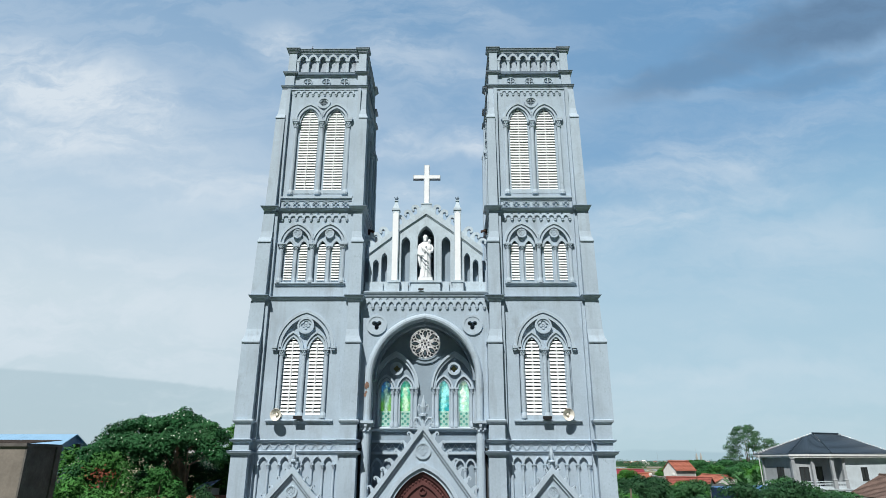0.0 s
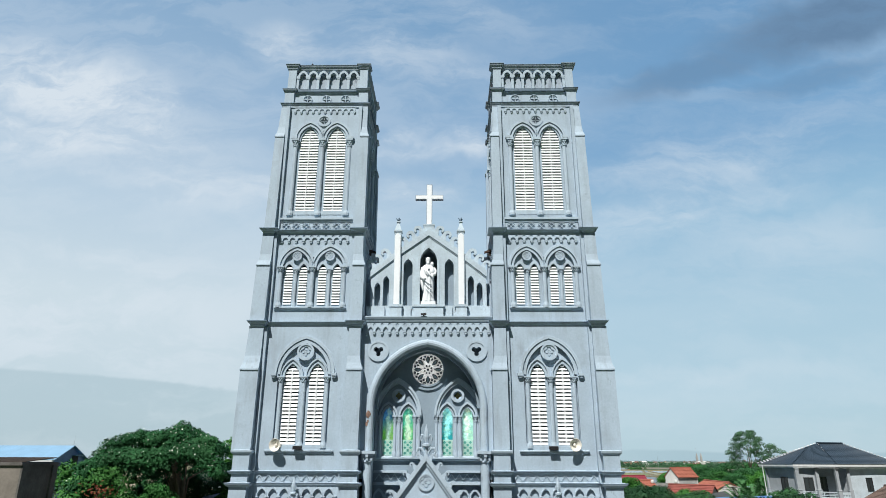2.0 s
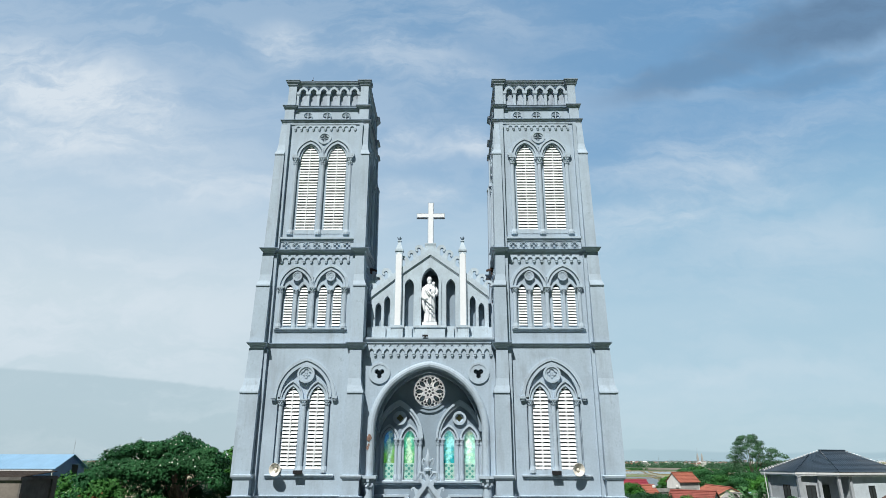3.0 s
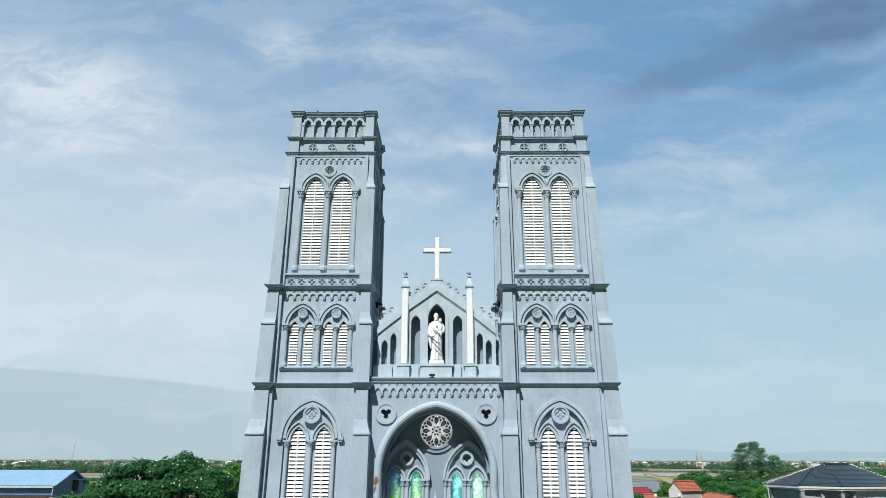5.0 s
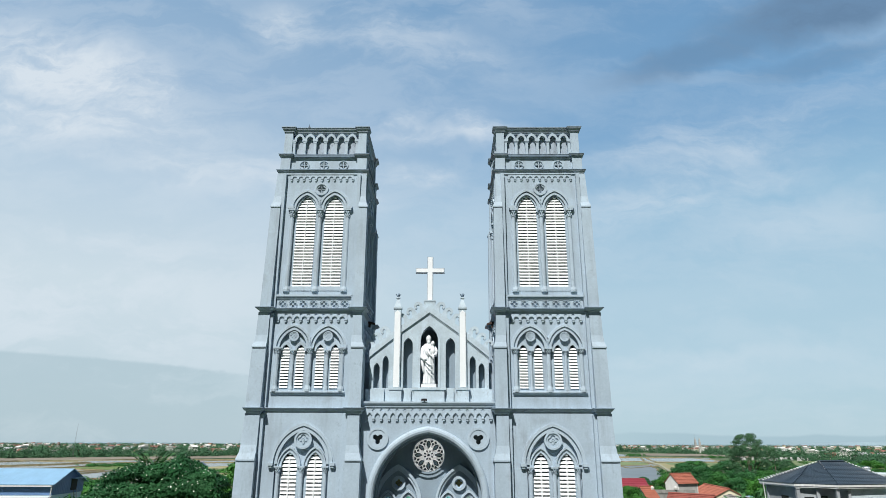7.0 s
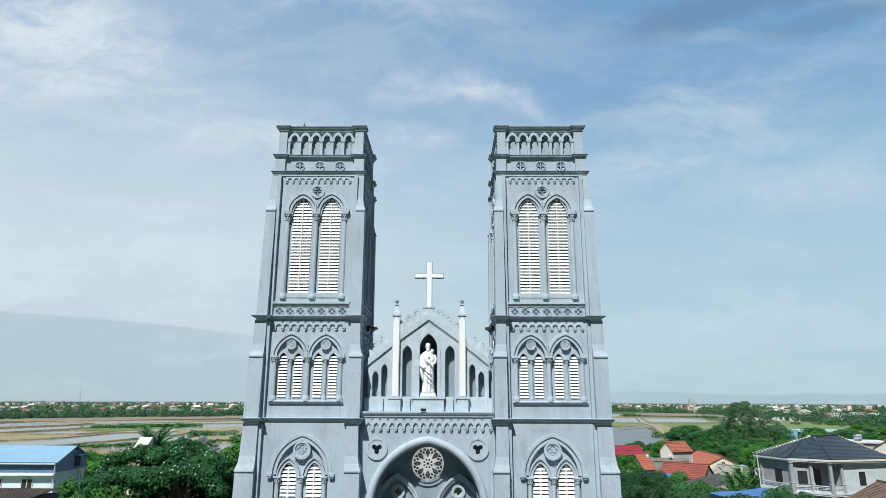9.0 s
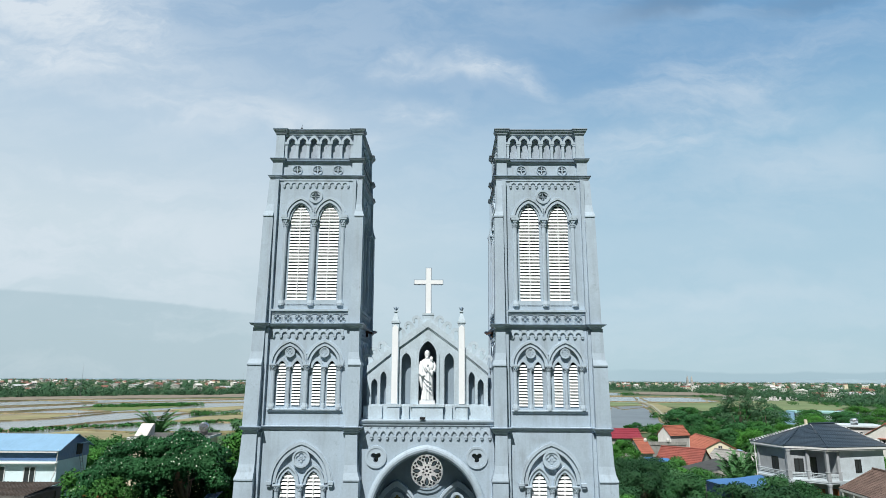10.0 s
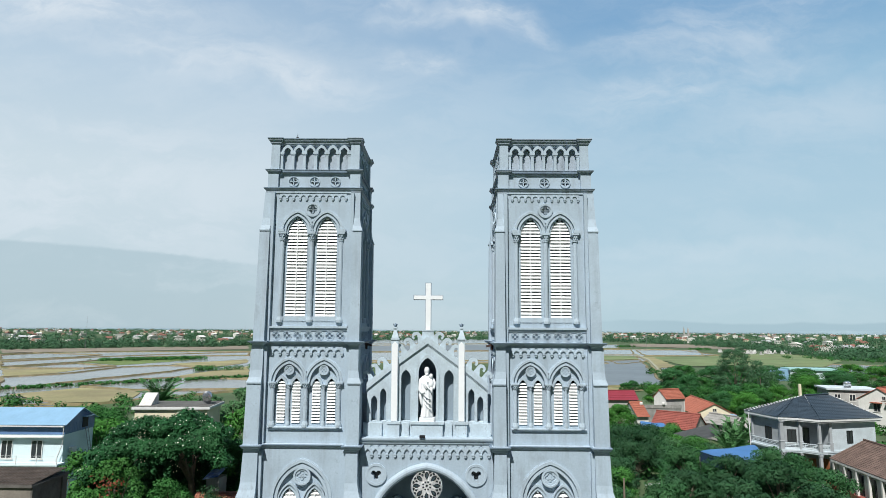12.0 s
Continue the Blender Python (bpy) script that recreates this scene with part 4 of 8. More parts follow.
bm = bmesh.new()
ARCH = dict(half=2.06, zs=9.8, za=12.2)
plate(bm, [(-2.62, 0), (2.62, 0), (2.62, 13.2), (-2.62, 13.2)],
      [opening(0, ARCH["half"], 0.02, ARCH["zs"], ARCH["za"], 16)] + [lobes(s * 1.95, 11.99, 3, 0.115, 0.1, math.pi) for s in (-1, 1)], WALL_Y, WALL_Y + 0.5)
part("wall", bm, PLASTER, front)
# the arch's thick roll and its inner step
bm = bmesh.new()
tube(bm, [(x, WALL_Y - 0.03, z) for x, z in [(-2.19, 8.1)] + arch(0, 2.19, 9.8, 12.305, 20) + [(2.19, 8.1)]], 0.15, 12)
part("arch_roll", bm, PLASTER_TRIM, front)
bm = bmesh.new()
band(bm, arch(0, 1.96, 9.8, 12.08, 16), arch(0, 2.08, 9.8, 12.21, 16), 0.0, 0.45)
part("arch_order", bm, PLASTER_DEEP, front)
for s in (-1, 1):
    bm = bmesh.new()
    lathe(bm, s * 2.2, WALL_Y - 0.12, [(0.24, 0), (0.24, 0.5), (0.17, 0.7), (0.165, 7.78), (0.2, 7.8), (0.2, 7.84), (0.17, 7.86), (0.2, 8.0), (0.28, 8.1), (0.24, 8.11)], 14)
    box(bm, s * 2.2 - 0.3, s * 2.2 + 0.3, WALL_Y - 0.42, WALL_Y + 0.15, 8.1, 8.2)
    for k in range(8):
        a = math.pi * k / 4
        px, py = s * 2.2 + 0.23 * math.cos(a), WALL_Y - 0.12 + 0.23 * math.sin(a)
        box(bm, px - 0.05, px + 0.05, py - 0.05, py + 0.05, 7.98, 8.09)
        box(bm, px * 0.98 + 0.02 * s * 2.2 - 0.035, px * 0.98 + 0.02 * s * 2.2 + 0.035, py - 0.03, py + 0.03, 7.86, 7.94)
    part("column", bm, PLASTER_TRIM, front)
    # narrow dark strip in place of the shaded gap between column and tower
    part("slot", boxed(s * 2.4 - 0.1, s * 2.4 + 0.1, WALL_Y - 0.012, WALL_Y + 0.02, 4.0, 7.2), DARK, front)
    bm = bmesh.new()
    plate(bm, ring_pts(s * 1.95, 11.99, 0.42, 28), [ring_pts(s * 1.95, 11.99, 0.33, 28)], WALL_Y - 0.055, WALL_Y)
    plate(bm, ring_pts(s * 1.95, 11.99, 0.34, 28), [lobes(s * 1.95, 11.99, 3, 0.115, 0.095, math.pi)], WALL_Y - 0.035, WALL_Y + 0.002)
    part("trefoil_ring", bm, PLASTER_TRIM, front)
    part("trefoil_back", boxed(s * 1.95 - 0.34, s * 1.95 + 0.34, WALL_Y + 0.3, WALL_Y + 0.32, 11.6, 12.35), WINDOW_GLASS, front)
# a patch of flaked paint on the arch
bm = bmesh.new()
rp = random.Random(3)
for q in range(9):
    u = rp.random()
    x, z, r = -2.33 + 0.1 * u + rp.uniform(-0.03, 0.05), 9.05 + 0.55 * u, rp.uniform(0.035, 0.085)
    yy = WALL_Y - 0.03 - math.sqrt(max(0.0, 0.163 ** 2 - min(abs(x + 2.2), 0.16) ** 2))
    loft(bm, [[(x + r * rp.uniform(0.6, 1.2) * math.cos(a * 0.9), yy + d, z + 1.5 * r * rp.uniform(0.6, 1.2) * math.sin(a * 0.9)) for a in range(7)] for d in (0.02, -0.004)])
part("flaked_patch", bm, material("bare brick stain", (0.22, 0.14, 0.11), 0.95, vary=0.4, scale=9, fine=30, bump=0.5), front, "brown patch of flaked paint")
# frieze and cornice above the arch
bm = bmesh.new()
corbels(bm, -2.45, 16, 0.306, 12.7, 13.14, WALL_Y - 0.055, WALL_Y, True)
part("corbel_table", bm, PLASTER_TRIM, front)
bm = bmesh.new()
loft(bm, [[(-2.6, WALL_Y - o, z), (2.6, WALL_Y - o, z), (2.6, 0.9, z), (-2.6, 0.9, z)] for z, o in ((13.13, 0.02), (13.17, 0.07), (13.23, 0.08), (13.27, 0.12), (13.33, 0.15), (13.38, 0.15))])
part("cornice", bm, PLASTER_TRIM, front, "stained cornice ledge under the gable")

# the back of the recess, with its windows
BACK = 0.55
bm = bmesh.new()
LIGHTS = ((-1.6, 0.215), (-0.81, 0.215), (0.74, 0.215), (1.55, 0.215))
holes = [opening(x + 0.04, r, 8.04, 9.5, 9.87, 7) for x, r in LIGHTS] + [ring_pts(0, 11.37, 0.64, 28)] + [ring_pts(s * 1.18 + 0.02, 10.33, 0.17, 16) for s in (-1, 1)]
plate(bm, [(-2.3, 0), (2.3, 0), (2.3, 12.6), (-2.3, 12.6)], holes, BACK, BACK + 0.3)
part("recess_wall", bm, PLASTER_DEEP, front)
bm = bmesh.new()
for a, b, yy in ((0.64, 0.7, 0.1), (0.7, 0.84, 0.06)):
    plate(bm, ring_pts(0, 11.37, b, 32), [ring_pts(0, 11.37, a, 32)], BACK - yy, BACK + 0.02)
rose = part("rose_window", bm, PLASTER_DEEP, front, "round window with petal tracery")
bm = bmesh.new()


def turned(points, a):
    return [(x * math.cos(a) + z * math.sin(a), 11.37 + z * math.cos(a) - x * math.sin(a)) for x, z in points]


# flat cream tracery: eight pointed petals, spandrels between them, a ring of small eyes
holes = []
for k in range(8):
    a = math.pi * k / 4
    side_a = [(0.082 * math.sin(math.pi * u ** 1.25) ** 0.85, 0.235 + 0.325 * u) for u in (0.06, 0.2, 0.36, 0.52, 0.68, 0.84, 0.97)]
    holes.append(turned(side_a + [(-x, z) for x, z in side_a[::-1]], a))
    half = a + math.pi / 8
    holes.append(turned([(0.0, 0.37), (0.05, 0.46), (0.0, 0.5), (-0.05, 0.46)], half))
    for f in (-1, 1):
        holes.append(turned([(f * x, z) for x, z in ((0.028, 0.535), (0.092, 0.475), (0.15, 0.545), (0.1, 0.572), (0.04, 0.582))], half))
    holes.append(turned([(0.034, 0.15), (0.02, 0.19), (-0.02, 0.19), (-0.034, 0.15), (-0.014, 0.11), (0.014, 0.11)], half))
holes.append(ring_pts(0, 11.37, 0.05, 10))
plate(bm, ring_pts(0, 11.37, 0.65, 40), holes, BACK - 0.01, BACK + 0.02)
part("tracery", bm, STONE_TRACERY, rose, "cream tracery that lets the light through")
bm = bmesh.new()
for hole in holes:
    plate(bm, hole, [], BACK + 0.006, BACK + 0.014)
tagged(part("panes", bm, ROSE_GLASS, rose), kind="stuff")
for k in range(8):
    a = math.pi * k / 4
    bm = bmesh.new()
    plate(bm, turned([(0.045 * math.sin(math.pi * u), 0.27 + 0.25 * u) for u in (0, 0.25, 0.5, 0.75, 1)] + [(-0.045 * math.sin(math.pi * u), 0.27 + 0.25 * u) for u in (0.75, 0.5, 0.25)], a), [], BACK - 0.002, BACK + 0.004)
    part("petal", bm, PLASTER_TRIM, rose, "grey petal filling")

paints = (((0.13, 0.3, 0.6), (0.3, 0.6, 0.22), (0.52, 0.68, 0.62)), ((0.2, 0.7, 0.6), (0.25, 0.62, 0.34), (0.66, 0.8, 0.66)),
          ((0.62, 0.9, 0.88), (0.06, 0.5, 0.54), (0.5, 0.88, 0.88)), ((0.66, 0.92, 0.82), (0.6, 0.92, 0.82), (0.9, 0.97, 0.9)))
for (x, r), (top, low, fig) in zip(LIGHTS, paints):
    x += 0.04
    bm = bmesh.new()
    band(bm, [(x - r, 8.04)] + arch(x, r, 9.5, 9.87, 7) + [(x + r, 8.04)], [(x - r - 0.07, 8.04)] + arch(x, r + 0.07, 9.5, 9.96, 7) + [(x + r + 0.07, 8.04)], BACK - 0.05, BACK + 0.04)
    band(bm, arch(x, r + 0.1, 9.5, 10.0, 7), arch(x, r + 0.17, 9.5, 10.09, 7), BACK - 0.12, BACK + 0.02)
    w = part("stained_window", bm, PLASTER_TRIM, front, "slim pointed light with painted green and blue glass")
    bm = bmesh.new()
    plate(bm, opening(x, r + 0.02, 8.62, 9.5, 9.89, 7), [], BACK + 0.1, BACK + 0.11)
    part("pane", bm, translucent(stained("painted glass", top, low, fig, 8.6, 9.9, AXIS + x), 0.6), w)
    bm = bmesh.new()
    plate(bm, [(x - r - 0.02, 8.0), (x + r + 0.02, 8.0), (x + r + 0.02, 8.62), (x - r - 0.02, 8.62)], [], BACK + 0.1, BACK + 0.11)
    part("pane", bm, GLASS_FOOT, w)
    bm = bmesh.new()
    holes = [lobes(x + sx * r * 0.5, z, 4, 0.032, 0.026, 0, 4) for sx in (-1, 1) for z in (8.14, 8.34, 8.54)] + [lobes(x, z, 4, 0.032, 0.026, math.pi / 4, 4) for z in (8.24, 8.44)]
    plate(bm, [(x - r, 8.04), (x + r, 8.04), (x + r, 8.64), (x - r, 8.64)], holes, BACK + 0.06, BACK + 0.09)
    part("lattice", bm, LATTICE, w)
for s in (-1, 1):
    bm = bmesh.new()
    cx = s * 1.2 + 0.02
    ox = s * 1.18 + 0.02
    band(bm, arch(cx, 0.78, 9.55, 10.8, 10), arch(cx, 0.87, 9.55, 10.92, 10), BACK - 0.14, BACK + 0.02)
    band(bm, arch(cx, 0.87, 9.55, 10.915, 10), arch(cx, 0.95, 9.55, 11.03, 10), BACK - 0.2, BACK + 0.02)
    part("hood_mould", bm, PLASTER_TRIM, front)
    bm = bmesh.new()
    plate(bm, ring_pts(ox, 10.33, 0.27, 22), [ring_pts(ox, 10.33, 0.17, 22)], BACK - 0.1, BACK + 0.02)
    plate(bm, ring_pts(ox, 10.33, 0.18, 22), [lobes(ox, 10.33, 4, 0.075, 0.06)], BACK + 0.0, BACK + 0.05)
    part("oculus", bm, PLASTER_TRIM, front)
    part("pane", boxed(ox - 0.2, ox + 0.2, BACK + 0.1, BACK + 0.11, 10.14, 10.54), material("amber glass", (0.2, 0.18, 0.07), 0.2, vary=0.3, scale=8), front)
    for x in (cx - 0.78, cx - 0.02, cx + 0.76):
        shafts(front, (x - 0.085, x + 0.085), BACK - 0.07, 8.0, 9.56, 0.062, 0.26)
        part("pilaster", boxed(x - 0.06, x + 0.06, BACK - 0.06, BACK + 0.01, 8.03, 9.3), PLASTER_TRIM, front)
    # panel beside the portal gable: string courses, little frieze and arches
    x0, x1 = sorted((s * 0.75, s * 2.05))
    bm = bmesh.new()
    box(bm, x0, x1, BACK - 0.2, BACK, 7.42, 7.5)
    box(bm, x0, x1, BACK - 0.22, BACK, 6.98, 7.08)
    for i in range(4):
        x = s * (0.95 + 0.3 * i)
        for f in (-1, 1):
            band(bm, [(x, 7.34), (x + f * 0.13, 7.16)], [(x, 7.39), (x + f * 0.165, 7.16)], BACK - 0.06, BACK + 0.002)
    part("string_course", bm, PLASTER_TRIM, front)
    for i in range(2):
        bm = bmesh.new()
        x = s * (1.42 + 0.42 * i)
        band(bm, arch(x, 0.16, 6.5, 6.76, 7), arch(x, 0.22, 6.5, 6.86, 7), BACK - 0.1, BACK + 0.002)
        part("blind_arch", bm, PLASTER_TRIM, front)
    shafts(front, (s * 1.22, s * 1.63, s * 2.04), BACK - 0.06, 4.4, 6.52, 0.055, 0.17)
bm = bmesh.new()
loft(bm, [[(-2.08, BACK - o, z), (2.08, BACK - o, z), (2.08, BACK + 0.1, z), (-2.08, BACK + 0.1, z)] for z, o in ((7.84, 0.02), (7.88, 0.12), (7.93, 0.16), (7.98, 0.16), (8.03, 0.06))])
part("sill", bm, PLASTER_TRIM, front)
# the main portal
gable = portal_gable(front, 0, -0.5, 5.3, 7.86, 1.94, 7.1, 0.28, 9.17, 1.36, 4.6, 6.55)
bm = bmesh.new()
band(bm, arch(0, 1.36, 4.6, 6.5, 14), arch(0, 1.5, 4.6, 6.68, 14), -0.6, -0.3)
band(bm, arch(0, 1.24, 4.6, 6.36, 14), arch(0, 1.37, 4.6, 6.51, 14), -0.52, -0.25)
part("door_arch", bm, PLASTER_TRIM, front)
bm = bmesh.new()
plate(bm, opening(0, 1.27, 0.02, 4.6, 6.39, 14), [], -0.36, -0.26)
door = part("main_door", bm, DOOR_WOOD, front, "red-brown carved wooden tympanum and doors")
bm = bmesh.new()
band(bm, arch(0, 0.86, 4.6, 5.9, 12), arch(0, 0.95, 4.6, 6.0, 12), -0.42, -0.35)
band(bm, arch(0, 1.13, 4.6, 6.22, 12), arch(0, 1.2, 4.6, 6.31, 12), -0.43, -0.35)
for s in (-1, 1):
    band(bm, arch(s * 0.46, 0.34, 4.6, 5.3, 8), arch(s * 0.46, 0.41, 4.6, 5.4, 8), -0.41, -0.35)
plate(bm, ring_pts(0, 5.68, 0.14, 18), [lobes(0, 5.68, 4, 0.055, 0.045)], -0.42, -0.35)
part("door_mould", bm, DOOR_WOOD, door)
bead = None
line = arch(0, 1.04, 4.6, 6.11, 14)
for x, z in line:
    if bead is None:
        bm = bmesh.new()
        bmesh.ops.create_icosphere(bm, subdivisions=1, radius=0.045)
        bead = part("bead", bm, DOOR_WOOD, door)
        bead.location = (x, -0.37, z)
    else:
        again(bead, door, Matrix.Translation((x, -0.37, z)))

# ---- gable screen with niche ----
screen = thing("gable_screen", (AXIS, 0, 0), label="plastered gable screen with pierced lancets and scroll crockets", category="gable")
SY = 0.16
bm = bmesh.new()
outline = [(-2.43, 13.38), (2.43, 13.38), (2.43, 15.22), (1.42, 16.02), (1.2, 16.2), (0, 17.06), (-1.2, 16.2), (-1.42, 16.02), (-2.43, 15.22)]
holes = [opening(s * 2.14, 0.125, 13.95, 14.72, 14.95, 5) for s in (-1, 1)] + [opening(s * 1.78, 0.125, 13.95, 15.0, 15.24, 5) for s in (-1, 1)]
holes += [opening(s * 0.87, 0.19, 13.95, 15.68, 15.98, 7) for s in (-1, 1)] + [opening(0.0, 0.36, 13.95, 15.85, 16.47, 9)]
plate(bm, outline, holes, SY, SY + 0.34)
part("wall", bm, PLASTER_OLD, screen)
bm = bmesh.new()
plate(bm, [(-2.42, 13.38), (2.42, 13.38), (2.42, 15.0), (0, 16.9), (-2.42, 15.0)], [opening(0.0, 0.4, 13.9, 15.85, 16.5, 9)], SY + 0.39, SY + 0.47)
# backing toned darker than the gable, to put shade into the lancets
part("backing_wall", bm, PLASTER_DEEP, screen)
bm = bmesh.new()
box(bm, -0.5, 0.5, SY + 1.5, SY + 1.58, 13.4, 16.6)
box(bm, -0.56, -0.48, SY + 0.47, SY + 1.58, 13.4, 16.6)
box(bm, 0.48, 0.56, SY + 0.47, SY + 1.58, 13.4, 16.6)
box(bm, -0.56, 0.56, SY + 0.47, SY + 1.58, 16.55, 16.65)
for f in (-1, 1):
    box(bm, *sorted((f * 0.37, f * 0.46)), SY + 0.34, SY + 0.39, 13.4, 16.5)
part("niche_chamber", bm, PLASTER, screen)
for f in (-1, 1):
    part("gap_board", boxed(*sorted((f * 2.4, f * 2.75)), SY + 0.36, SY + 0.42, 13.38, 15.0), PLASTER, screen)
bm = bmesh.new()
for s in (-1, 1):
    for o0, o1, f in ((-0.02, 0.27, -0.065), (-0.08, 0.0, -0.03)):
        band(bm, [(s * 2.45, 15.2 + o0), (s * 1.3, 16.12 + o0), (0, 17.06 + o0)], [(s * 2.45, 15.2 + o1), (s * 1.3, 16.12 + o1), (0, 17.06 + o1)], SY + f, SY + 0.38)
part("raking_mould", bm, PLASTER_OLD, screen)
bm = bmesh.new()
band(bm, arch(0, 0.36, 15.85, 16.47, 9), arch(0, 0.47, 15.85, 16.62, 9), SY - 0.05, SY + 0.02)
for s in (-1, 1):
    box(bm, *sorted((s * 0.36, s * 0.47)), SY - 0.05, SY + 0.02, 13.95, 15.85)
part("niche_frame", bm, PLASTER_OLD, screen)
for s in (-1, 1):
    for x, z, size in ((0.36, 16.98, 0.5), (0.68, 16.74, 0.5), (1.02, 16.48, 0.5), (1.74, 15.92, 0.52), (2.06, 15.68, 0.5), (2.36, 15.44, 0.46)):
        bm = bmesh.new()
        curl(bm, s * x, z, size, s, SY + 0.02, SY + 0.22, -0.12)
        part("crocket", bm, PLASTER_OLD, screen, "scroll-shaped crocket")
bm = bmesh.new()
loft(bm, [[(-q, SY + 0.2 - d, z), (q, SY + 0.2 - d, z), (q, SY + 0.2 + d, z), (-q, SY + 0.2 + d, z)] for q, d, z in ((0.34, 0.13, 16.95), (0.26, 0.13, 17.3), (0.23, 0.13, 17.5), (0.25, 0.15, 17.53), (0.24, 0.15, 17.6))])
part("cross_base", bm, PLASTER_OLD, screen)
for s in (-1, 1):
    x = s * 1.35 + 0.026
    bm = bmesh.new()
    box(bm, x - 0.23, x + 0.23, SY - 0.19, SY + 0.1, 13.38, 13.86)
    box(bm, x - 0.275, x + 0.275, SY - 0.22, SY + 0.1, 13.86, 13.96)
    box(bm, x - 0.145, x + 0.145, SY - 0.13, SY + 0.14, 13.96, 17.18)
    box(bm, x - 0.175, x + 0.175, SY - 0.16, SY + 0.17, 17.18, 17.25)
    loft(bm, [[(x - q, SY - q, z), (x + q, SY - q, z), (x + q, SY + q, z), (x - q, SY + q, z)] for q, z in ((0.145, 17.25), (0.135, 17.3), (0.04, 17.62), (0.08, 17.64), (0.08, 17.68), (0.04, 17.7))])
    p = part("pinnacle", bm, PLASTER_OLD, screen, "square pinnacle with a white front panel and small spire")
    bm = bmesh.new()
    plate(bm, [(x - 0.118, 13.98), (x + 0.118, 13.98), (x + 0.118, 17.0), (x, 17.12), (x - 0.118, 17.0)], [], SY - 0.155, SY - 0.128)
    part("panel", bm, WHITE, p, "white painted panel")
    bm = bmesh.new()
    lathe(bm, x, SY, [(0.02, 17.68), (0.06, 17.73), (0.06, 17.78), (0.015, 17.86)], 8)
    for a in range(4):
        c, sn = math.cos(a * math.pi / 2 + 0.4), math.sin(a * math.pi / 2 + 0.4)
        tube(bm, [(x, SY, 17.74), (x + 0.06 * c, SY + 0.06 * sn, 17.78), (x + 0.11 * c, SY + 0.11 * sn, 17.84)], [0.03, 0.03, 0.008], 5)
    part("finial", bm, PLASTER_CAP, p)
for x0, x1 in ((-1.0, -0.72), (0.72, 1.0), (-2.55, -1.8), (1.8, 2.55)):
    part("plinth", boxed(x0, x1, SY - 0.1, SY, 13.38, 13.9), PLASTER_OLD, screen)
bm = bmesh.new()
box(bm, -0.61, 0.63, SY - 0.18, SY + 0.3, 13.38, 13.86)
box(bm, -0.67, 0.69, SY - 0.22, SY + 0.3, 13.86, 13.96)
part("pedestal", bm, PLASTER_OLD, screen, "stepped pedestal under the statue")
# cross on the gable
cross = thing("cross", (AXIS, SY + 0.26, 17.58), label="white-fronted cross with grey edges on the gable top", category="cross")
bm = bmesh.new()
plate(bm, [(-0.13, 0), (0.13, 0), (0.13, 1.24), (0.62, 1.24), (0.62, 1.45), (0.13, 1.45), (0.13, 1.96), (-0.13, 1.96), (-0.13, 1.45), (-0.62, 1.45), (-0.62, 1.24), (-0.13, 1.24)], [], -0.09, 0.09)
part("body", bm, PLASTER_TOP, cross)
bm = bmesh.new()
plate(bm, [(-0.1, 0.02), (0.1, 0.02), (0.1, 1.265), (0.59, 1.265), (0.59, 1.42), (0.1, 1.42), (0.1, 1.93), (-0.1, 1.93), (-0.1, 1.42), (-0.59, 1.42), (-0.59, 1.265), (-0.1, 1.265)], [], -0.1, -0.086)
part("face", bm, WHITE, cross, "white face")


